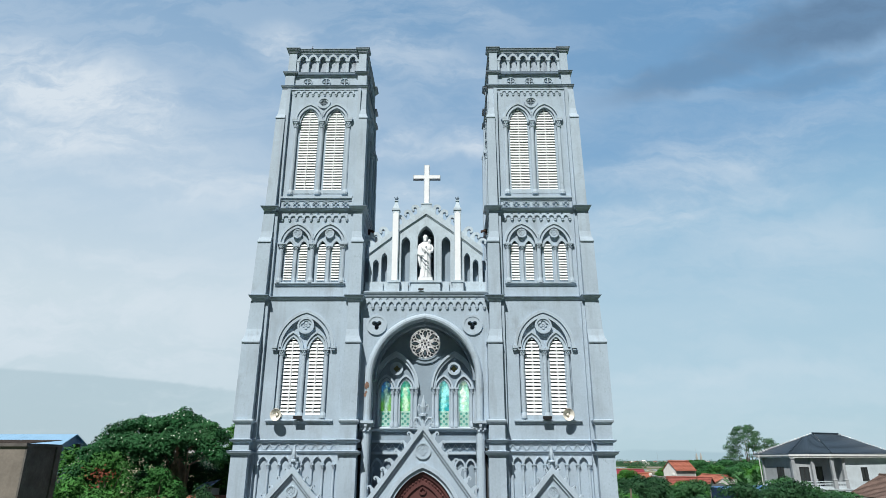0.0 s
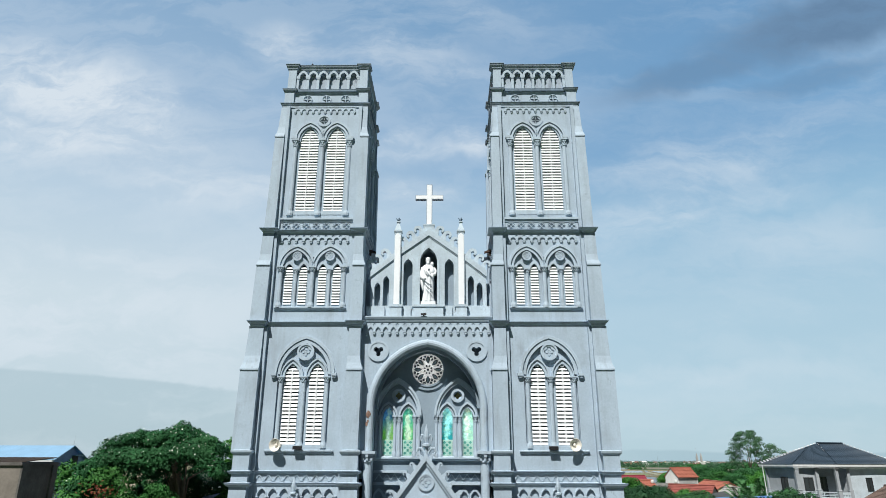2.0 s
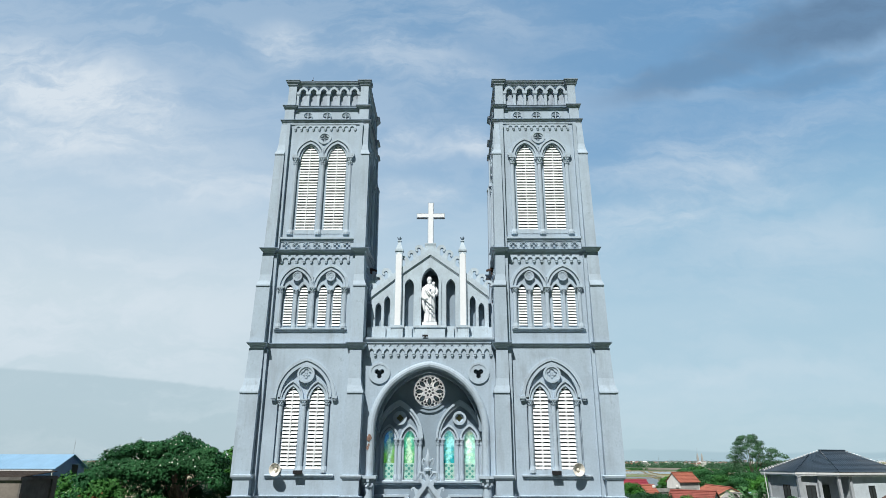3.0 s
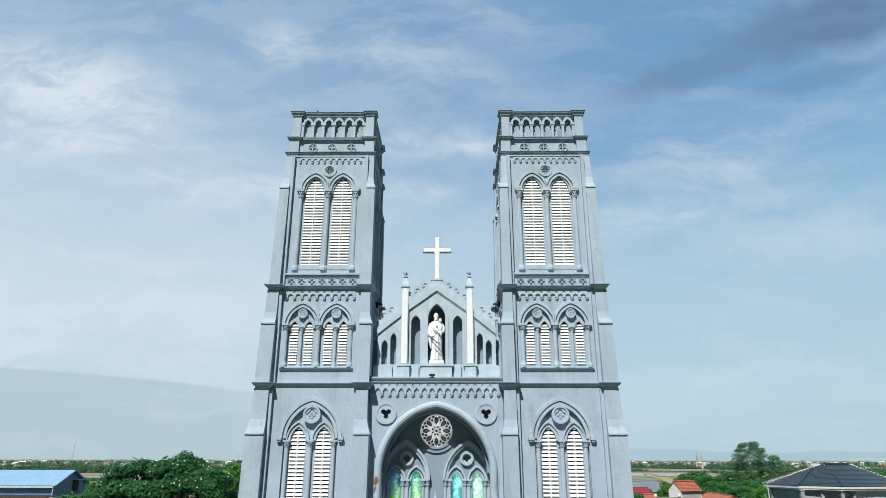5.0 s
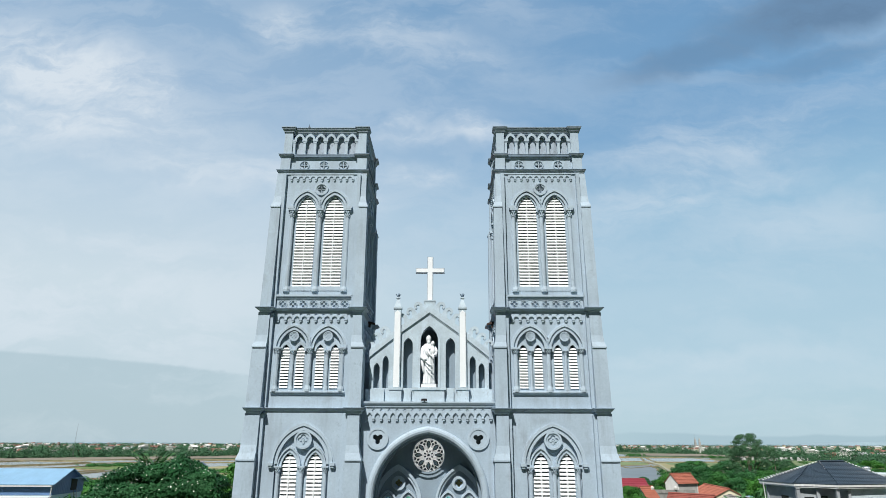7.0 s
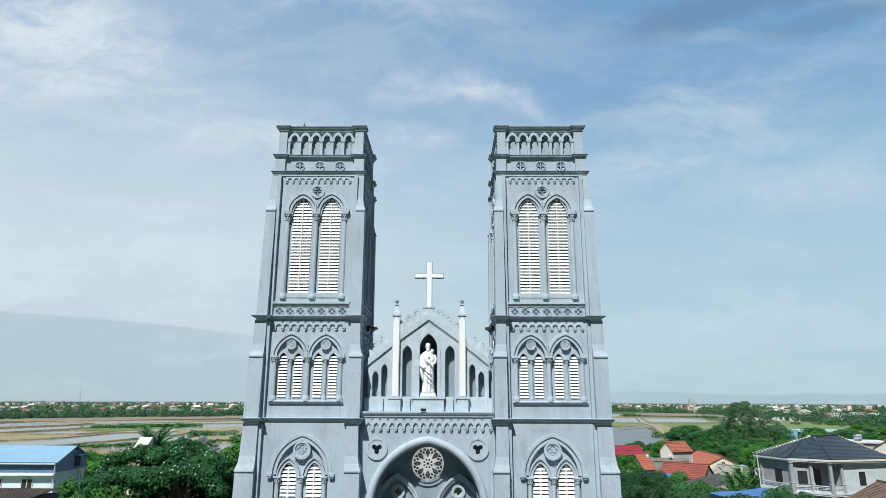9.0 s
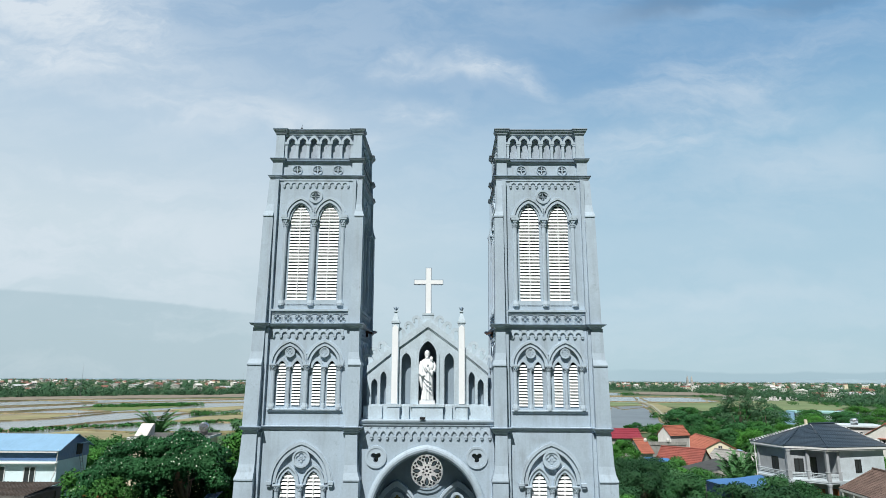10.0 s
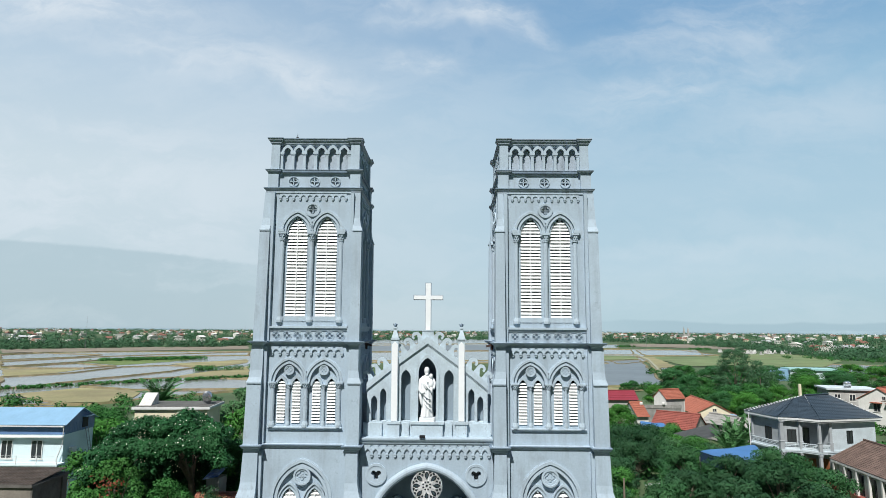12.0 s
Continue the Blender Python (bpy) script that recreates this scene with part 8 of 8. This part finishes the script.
# ---- trees and bushes near the church ----
def vine_mass():
    """A great tree hung all over with flowering creeper: a hollow canopy with ragged hanging edges."""
    rng = np.random.default_rng(5)
    ox, oy = -22.2, 29.4
    t = thing("vine_covered_tree", (ox, oy, 0), label="large tree smothered in dark creeper with white flowers", category="tree")

    def crest(x):
        return float(np.interp(x, (-6.0, -5.2, -4.4, -3.4, -2.0, -0.6, 0.4, 1.2, 2.2, 3.2, 4.3, 5.2), (6.8, 7.8, 9.3, 10.1, 10.35, 10.1, 10.5, 10.9, 10.45, 9.9, 9.6, 8.3)))

    def hem(x):
        return float(np.interp(x, (-6.0, -5.2, -3.2, -1.5, 0.0, 1.0, 2.0, 3.2, 5.0), (6.8, 7.3, 7.9, 7.7, 7.6, 8.0, 8.3, 8.9, 9.1)))
    clumps = []
    for _ in range(170):
        x, v = rng.uniform(-5.0, 4.6), rng.uniform(-1, 1)
        r = rng.uniform(0.45, 0.95)
        clumps.append((x, 3.5 * v, crest(x) - 0.15 - (1.3 if v > -0.55 else 2.0) * (v + 0.55) ** 2 - r * 0.7 + rng.uniform(-0.25, 0.1), r, rng.uniform(0.7, 0.95)))
    for _ in range(90):
        x, u = rng.uniform(-5.8, 5.2), rng.random()
        low, high = hem(x), crest(x) - 2.2
        clumps.append((x, -3.3 - 0.5 * math.sin(math.pi * u) + rng.uniform(-0.3, 0.3), low + (high - low) * u, rng.uniform(0.45, 0.85), rng.uniform(0.8, 1.1)))
    for _ in range(110):
        x = rng.uniform(-5.8, 5.6)
        clumps.append((x, 4.2 + rng.uniform(-0.4, 0.4), rng.uniform(1.2, crest(x) - 4.2), rng.uniform(0.7, 1.1), 1.0))
    for _ in range(14):
        clumps.append((-5.7 + rng.uniform(-0.3, 0.3), rng.uniform(-2.6, 2.6), rng.uniform(5.6, 8.0), rng.uniform(0.5, 0.9), 1.0))
    bm = bmesh.new()
    tube(bm, [(0, 3.2, -0.1), (0.2, 3.0, 2.5), (0, 2.4, 5), (0, 1.0, 8.5)], [0.4, 0.32, 0.25, 0.1], 9)
    for c in clumps[:9]:
        tube(bm, [(0.1, 2.8, 3.6), (c[0] * 0.4, c[1] * 0.4, 3.6 + (c[2] - 3.6) * 0.7), c[:3]], [0.16, 0.09, 0.03], 6)
    part("trunk", bm, BARK, t)
    p, nrm = clump_leaves(clumps, 520, rng, inner=0.2)
    o = new("crown", leaf_mesh("crown", p, nrm, 0.19, 0.12, rng, LEAF_VINE))
    o.parent = t
    # strands that hang over the front and below its hem
    P, N = [], []
    for i in range(350):
        x = rng.uniform(-5.8, 4.8)
        if i < 260:
            z1 = hem(x) + 0.4 + rng.random() * max(crest(x) - 1.8 - hem(x), 0.2)
            y, ln = -3.7 - rng.uniform(0.0, 0.35), rng.uniform(0.6, 1.5)
        else:
            z1, y, ln = hem(x) + rng.uniform(-0.1, 0.5), -3.4 + rng.uniform(-0.4, 0.6), rng.uniform(0.4, 1.0) + 1.6 * rng.random() ** 3
        k = int(ln * 34)
        u = rng.random(k)
        P.append(np.stack((x + rng.normal(0, 0.09, k), y + rng.normal(0, 0.09, k), z1 - u * ln), 1))
        m = np.array((0, -1, 0.5)) + rng.normal(0, 0.4, (k, 3))
        N.append(m / np.linalg.norm(m, axis=1, keepdims=True))
    o = new("hanging_creeper", leaf_mesh("hanging_creeper", np.concatenate(P), np.concatenate(N), 0.2, 0.12, rng, LEAF_VINE))
    o.parent = t
    tagged(o, "hanging creeper strands", kind="stuff")
    # flowers
    sel = rng.choice(len(p), 9000, replace=False)
    sel = sel[(nrm[sel][:, 2] > 0.1) & (p[sel][:, 2] > 6.0) & (nrm[sel][:, 1] < 0.1) & (p[sel][:, 1] < 1.0)][:600]
    f = new("blossom", leaf_mesh("blossom", p[sel] + nrm[sel] * 0.14, nrm[sel], 0.1, 0.1, rng, material("white petals", (0.75, 0.78, 0.7), 0.6, vary=0.1)))
    f.parent = t
    tagged(f, "small white flowers", kind="stuff")
    return t


vine_mass()
LEAF_FRUIT = leaf_mat("fruit leaves", (0.047, 0.162, 0.031), (0.035, 0.124, 0.028))
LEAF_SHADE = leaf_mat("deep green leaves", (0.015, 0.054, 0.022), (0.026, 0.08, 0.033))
BUSH = "leafy green fruit tree in a village garden"
tree("fruit_tree", (-28.6, 26.2, 0), 2.5, 2.0, 1.6, 7.2, LEAF_FRUIT, 21, BUSH, 40, 0.5, 1.0, 0.22, 300, "garden trees")
tree("fruit_tree", (-25.4, 25.2, 0), 2.2, 1.8, 1.6, 7.0, LEAF_FRUIT, 22, "leafy fruit tree with a few reddening leaves", 40, 0.5, 1.0, 0.22, 300, "garden trees")
tree("fruit_tree", (-20.6, 23.6, 0), 1.8, 1.5, 1.0, 5.8, LEAF_MID, 23, BUSH, 34, 0.5, 0.9, 0.2, 330, "garden trees")
tree("fruit_tree", (-27.2, 22.4, 0), 2.6, 1.8, 1.0, 5.2, LEAF_FRUIT, 24, BUSH, 34, 0.5, 1.0, 0.22, 300, "garden trees")
tree("fruit_tree", (-23.6, 21.6, 0), 2.0, 1.6, 0.8, 4.4, LEAF_FRUIT, 31, BUSH, 30, 0.5, 0.9, 0.22, 300, "garden trees")
tree("fruit_tree", (-17.9, 26.0, 0), 1.5, 1.2, 0.6, 4.7, LEAF_SHADE, 33, "low dark bush beside a shed", 26, 0.4, 0.8, 0.18, 330, "garden trees")
tree("fruit_tree", (-18.2, 34.6, 0), 2.2, 2.2, 2.4, 9.9, LEAF_BRIGHT, 25, "bright green young tree beside the tower", 44, 0.6, 1.0, 0.28, 190, "garden trees")
tree("fruit_tree", (-27.6, 27.4, 0), 1.8, 1.6, 2.4, 7.4, LEAF_MID, 26, BUSH, 30, 0.5, 0.9, 0.2, 300, "garden trees")
tree("fruit_tree", (-38.5, 47.0, 0), 3.2, 2.8, 1.4, 6.6, LEAF_BRIGHT, 27, "bushy tree behind the blue-roofed house", 48, 0.7, 1.3, 0.28, 220, "garden trees")
tree("fruit_tree", (-43.5, 56.5, 0), 3.4, 3.0, 1.2, 6.6, LEAF_MID, 28, "bushy tree behind the blue-roofed house", 44, 0.8, 1.4, 0.28, 220, "garden trees")
tree("fruit_tree", (-29.0, 62.5, 0), 5.4, 2.4, 2.6, 8.8, LEAF_OLIVE, 29, "broad-leaved tree with an open crown behind a flat roof", 64, 0.6, 1.2, 0.36, 170, "garden trees")
tree("fruit_tree", (-42.0, 56.0, 0), 4.0, 3.0, 1.0, 5.0, LEAF_MID, 30, "low scrub at the field's edge", 44, 0.8, 1.4, 0.28, 200, "garden trees")
red = bpy.data.objects["fruit_tree.001"]
rr = np.random.default_rng(77)
k = 100
pp = np.stack((rr.normal(0.3, 0.7, k), rr.normal(-1.3, 0.25, k), rr.normal(5.7, 0.35, k)), 1)
nn = rr.normal(size=(k, 3)) * 0.5 + np.array((0, -1, 0.6))
o = new("red_leaves", leaf_mesh("red_leaves", pp, nn / np.linalg.norm(nn, axis=1, keepdims=True), 0.22, 0.13, rr, leaf_mat("reddened leaves", (0.19, 0.045, 0.028), (0.13, 0.04, 0.022))))
o.parent = red
tagged(o, "reddened leaves", kind="stuff")

GARDEN = "dense dark-green garden tree near the church wall"
for i, (x, y, rx, ry, z0, z1, mat, n) in enumerate((
        (25.4, 57.0, 3.2, 2.6, 0.8, 4.4, LEAF_SHADE, 66), (23.4, 51.6, 2.8, 2.2, 0.5, 3.5, LEAF_SHADE, 50), (20.2, 46.6, 1.9, 1.7, 0.6, 3.2, LEAF_SHADE, 30), (17.7, 40.6, 1.9, 1.7, 0.5, 3.3, LEAF_FRUIT, 30), (16.2, 36.0, 1.8, 1.6, 0.4, 2.9, LEAF_DARK, 28),
        (27.6, 46.8, 3.0, 2.2, 0.6, 3.7, LEAF_DARK, 48), (25.4, 40.6, 2.4, 2.0, 0.4, 3.1, LEAF_SHADE, 36), (30.6, 42.6, 2.9, 2.2, 0.6, 3.8, LEAF_SHADE, 46), (36.2, 43.4, 3.0, 2.2, 0.8, 4.8, LEAF_DARK, 50),
        (33.2, 38.2, 3.0, 2.4, 0.6, 3.9, LEAF_SHADE, 46), (38.6, 39.4, 2.6, 2.2, 0.6, 3.9, LEAF_DARK, 40), (28.6, 36.6, 2.6, 2.2, 0.4, 3.1, LEAF_SHADE, 36), (21.6, 36.4, 2.3, 1.8, 0.3, 2.6, LEAF_DARK, 30),
        (12.8, 31.0, 2.4, 2.2, 0.6, 4.2, LEAF_OLIVE, 30), (19.4, 29.5, 2.8, 2.0, 0.4, 3.0, LEAF_DARK, 32), (27.0, 30.0, 3.2, 2.2, 0.4, 3.0, LEAF_SHADE, 36), (33.4, 31.8, 2.8, 2.2, 0.4, 3.4, LEAF_SHADE, 34),
        (30.8, 54.6, 2.3, 2.0, 0.5, 3.3, LEAF_FRUIT, 34), (28.4, 50.6, 2.2, 1.9, 0.4, 3.1, LEAF_MID, 30), (32.0, 62.5, 1.2, 1.2, 0.7, 2.7, LEAF_BRIGHT, 20), (33.8, 57.4, 2.0, 1.8, 0.5, 2.9, LEAF_DARK, 28),
        (27.4, 57.0, 2.4, 2.0, 0.5, 3.2, LEAF_DARK, 36), (34.6, 47.6, 1.6, 1.4, 0.4, 2.6, LEAF_SHADE, 22), (38.8, 45.0, 1.8, 1.6, 0.5, 3.4, LEAF_DARK, 28))):
    tree("garden_tree", (x, y, 0), rx, ry, z0, z1 * (1.0, 1.12, 0.9, 1.06)[i % 4], mat, 100 + i, GARDEN, int(n * 0.62), 0.6, 1.2, 0.25, 330, "garden trees")
for i, (x, y, rx, z1, mat) in enumerate(((24.6, 62.0, 2.6, 4.2, LEAF_SHADE), (28.4, 64.0, 2.8, 4.2, LEAF_SHADE), (31.6, 66.4, 2.2, 3.2, LEAF_MID), (26.2, 69.0, 2.4, 3.6, LEAF_MID), (35.0, 62.0, 1.8, 2.8, LEAF_FRUIT), (30.4, 59.0, 2.2, 3.2, LEAF_OLIVE), (33.8, 68.4, 1.3, 3.6, LEAF_FRUIT))):
    tree("garden_tree", (x, y, 0), rx, rx * 0.85, 0.5, z1, mat, 160 + i, GARDEN, 44, 0.5, 1.0, 0.22, 260, "garden trees")
tree("round_tree", (29.4, 80.0, 0), 2.3, 2.2, 0.6, 4.9, LEAF_BRIGHT, 140, "rounded bright green tree beside the houses", 70, 0.6, 1.0, 0.26, 260)
# wood behind the village
W = "tall green tree in the wood behind the houses"
protos = [tree("wood_tree", (0, 0, 0), 4.4, 4.0, 1.5, 9.2, m, 200 + i, W, 56, 0.9, 1.6, 0.4, 110, "village wood") for i, m in enumerate((leaf_mat("wood leaves", (0.025, 0.102, 0.034), (0.036, 0.129, 0.041)), LEAF_MID, LEAF_BRIGHT))]
rnd = random.Random(8)
spots = [(52, 118, 0.92, 0), (57, 126, 1.0, 1), (63, 122, 1.0, 0), (70, 127, 1.02, 1), (77, 125, 1.0, 0), (84, 122, 0.95, 1), (55, 110, 0.72, 1), (62, 113, 0.8, 0), (70, 114, 0.85, 0), (78, 112, 0.85, 1), (86, 114, 0.9, 0), (68, 104, 0.72, 2),
         (74, 101, 0.62, 2), (66, 96, 0.55, 2), (92, 122, 0.85, 0), (58, 103, 0.6, 2), (80, 104, 0.62, 1), (100, 128, 0.7, 1), (106, 140, 0.95, 2), (112, 138, 0.9, 2), (118, 142, 0.9, 0), (126, 146, 0.8, 1), (44, 122, 0.4, 0), (41, 118, 0.36, 1),
         (62, 84, 0.5, 1), (68, 78, 0.5, 2), (58, 78, 0.45, 0), (96, 112, 0.75, 1), (90, 104, 0.7, 0)]
for i, (x, y, s, k) in enumerate(spots):
    s *= 0.92
    wide, tall = s, s
    if y >= 110:
        x, y, wide, tall = 0.8 + (x - 0.8) * 1.27, (y + 25) * 1.27 - 25, s * 1.2, s * 0.8
    o = copy_thing(protos[k], pose(x, y, 0, 0, 0, rnd.uniform(0, 360)))
    o.scale = (wide, wide, tall)
for i, (x, y, s) in enumerate(((55, 100.5, 0.64), (58.5, 97.5, 0.68), (62.5, 101, 0.72), (54.5, 106.5, 0.7), (59.5, 106, 0.74), (66, 93, 0.6), (70, 97, 0.66), (64.5, 107, 0.78), (74, 94, 0.55), (50.5, 112, 0.68), (47.5, 116, 0.62), (56.5, 92.5, 0.5))):
    o = copy_thing(protos[(i * 2 + i // 3) % 3], pose(x, y, 0, 0, 0, 67 * i))
    o.scale = (s, s, s * 0.9)
for p, (x, y, s) in zip(protos, ((60, 130, 0.7), (73, 120, 0.8), (88, 128, 0.72))):
    p.location, p.scale = (x, y, 0), (s, s, s)
# a tall open tree above them
LEAF_GREY = leaf_mat("grey-green leaves", (0.06, 0.14, 0.068), (0.045, 0.113, 0.057))
tree("tall_eucalyptus", (62.8, 111.0, 0), 4.3, 3.6, 4.2, 13.6, LEAF_GREY, 300, "tall slender tree with a feathery grey-green crown", 150, 0.45, 1.0, 0.24, 230, trunk_r=0.24)
tree("tall_eucalyptus", (68.6, 112.0, 0), 3.4, 2.8, 3.0, 10.8, LEAF_GREY, 301, "slender tree with a thin grey-green crown", 56, 0.6, 1.1, 0.36, 95, trunk_r=0.18)


def frond(bm_list, base, turn, length, lift, rng, leaf_len, leaf_w):
    """Leaflets of one arching palm frond, as places and directions."""
    pts = []
    for i in range(14):
        u = i / 13
        r = length * u
        z = lift * u - (lift * 0.36 + length * 0.2) * u * u
        pts.append(Vector((base[0] + r * math.cos(turn), base[1] + r * math.sin(turn), base[2] + z)))
    tube(bm_list[0], pts, [0.05 * (1 - 0.8 * i / 13) for i in range(14)], 4)
    side = Vector((-math.sin(turn), math.cos(turn), 0))
    for i in range(2, 14):
        p, d = pts[i], (pts[i] - pts[i - 1]).normalized()
        for s in (-1, 1):
            for q in (0.0, 0.33, 0.67):
                a = p - d * q * length / 13
                l = leaf_len * 0.8 * (1 - 0.55 * (i / 13)) * rng.uniform(0.8, 1.1)
                tip = a + (side * s * 0.75 + d * 0.6 + Vector((0, 0, -0.35))).normalized() * l
                w = d * leaf_w
                m = a.lerp(tip, 0.5) + Vector((0, 0, 0.05))
                v = [bm_list[1].verts.new(x) for x in (a - w * 0.4, m - w, tip, m + w)]
                bm_list[1].faces.new(v)


LEAF_PALM = leaf_mat("palm leaves", (0.053, 0.146, 0.049), (0.04, 0.119, 0.044))


def palm(at, h, length, n, label, seed, name="coconut_palm", leaf_len=0.95):
    rng = random.Random(seed)
    t = thing(name, at, label=label, category="palm")
    bm = bmesh.new()
    tube(bm, [(0, 0, -0.1), (0.1, 0.05, h * 0.5), (0.25, 0, h)], [0.22, 0.16, 0.12], 9)
    part("trunk", bm, BARK, t)
    stems, blades = bmesh.new(), bmesh.new()
    for i in range(n):
        frond((stems, blades), (0.25, 0, h), 2.4 * i + rng.uniform(-0.2, 0.2), length * rng.uniform(0.7, 1.1), 1.6 + 5.4 * i / n, rng, leaf_len, 0.05)
    tagged(part("rachis", stems, LEAF_PALM, t), kind="stuff")
    tagged(part("foliage", blades, LEAF_PALM, t), "feathery fronds", kind="stuff")
    return t


palm((-39.6, 62.5, 0), 6.8, 2.8, 40, "coconut palm with drooping fronds behind a flat roof", 4)


for i, (x, y, h, length) in enumerate(((41.3, 64.0, 1.7, 2.5), (40.2, 62.0, 1.4, 2.3), (42.2, 66.2, 2.0, 2.6), (38.4, 60.6, 1.0, 2.0), (43.0, 63.2, 1.6, 2.4), (44.6, 66.0, 1.7, 2.3), (39.6, 64.6, 1.5, 2.4))):
    tagged(palm((x, y, 0), h, length, 17, "low feathery palm with arching fronds beside the sheds", 40 + i, "areca_palm", 0.8), group="low palms")

# scrub along the field edges and the weeds on the long bund
rng = np.random.default_rng(31)
clumps = []
for _ in range(260):
    u = rng.random()
    x, y = (-128 + 68 * u, 146 + 62 * u)
    clumps.append((x + rng.normal(0, 0.8), y + rng.normal(0, 1.2), 0.4, rng.uniform(0.6, 1.2), 0.7))
for _ in range(170):
    u = rng.random()
    x, y = (-176 + 36 * u, 300 + 28 * u)
    clumps.append((x + rng.normal(0, 4), y + rng.normal(0, 3), 0.6, rng.uniform(1.0, 2.0), 0.6))
for x, y, n, w in ((-68, 120, 16, 5), (-96, 112, 14, 5), (-92, 236, 12, 4), (-82, 246, 9, 2.5), (-60, 108, 16, 7), (-48, 96, 22, 7), (-44, 84, 18, 5), (188, 640, 26, 5), (250, 380, 40, 14), (170, 250, 22, 9), (262, 350, 30, 12), (60, 165, 14, 5), (-98, 232, 10, 3), (86, 232, 8, 4), (236, 560, 16, 6)):
    for _ in range(n):
        clumps.append((x + rng.normal(0, w), y + rng.normal(0, w * 0.6), 0.7, rng.uniform(1.0, 2.2), 0.8))
for _ in range(300):
    x = rng.uniform(14, 100)
    y = rng.uniform(62, 118)
    if abs(x - 45) < 14 and y < 105:
        continue
    clumps.append((x, y, 0.5, rng.uniform(0.9, 1.8), 0.7))
for _ in range(120):
    x, y = rng.uniform(17, 44), rng.uniform(28, 66)
    if (x > 37 and y > 38) or (21 < x < 27.5 and 42 < y < 49.5):
        continue
    clumps.append((x, y, 0.35, rng.uniform(0.5, 1.1), 0.7))
for _ in range(260):
    x, y = rng.uniform(-46, -10), rng.uniform(33, 62)
    clumps.append((x, y, 0.5, rng.uniform(0.7, 1.5), 0.8))
p, nrm = clump_leaves(clumps, 26, rng)
tagged(new("scrub", leaf_mesh("scrub", p, nrm, 0.62, 0.36, rng, LEAF_MID)), "green scrub and weeds along bunds and gardens", "scrub", kind="stuff")
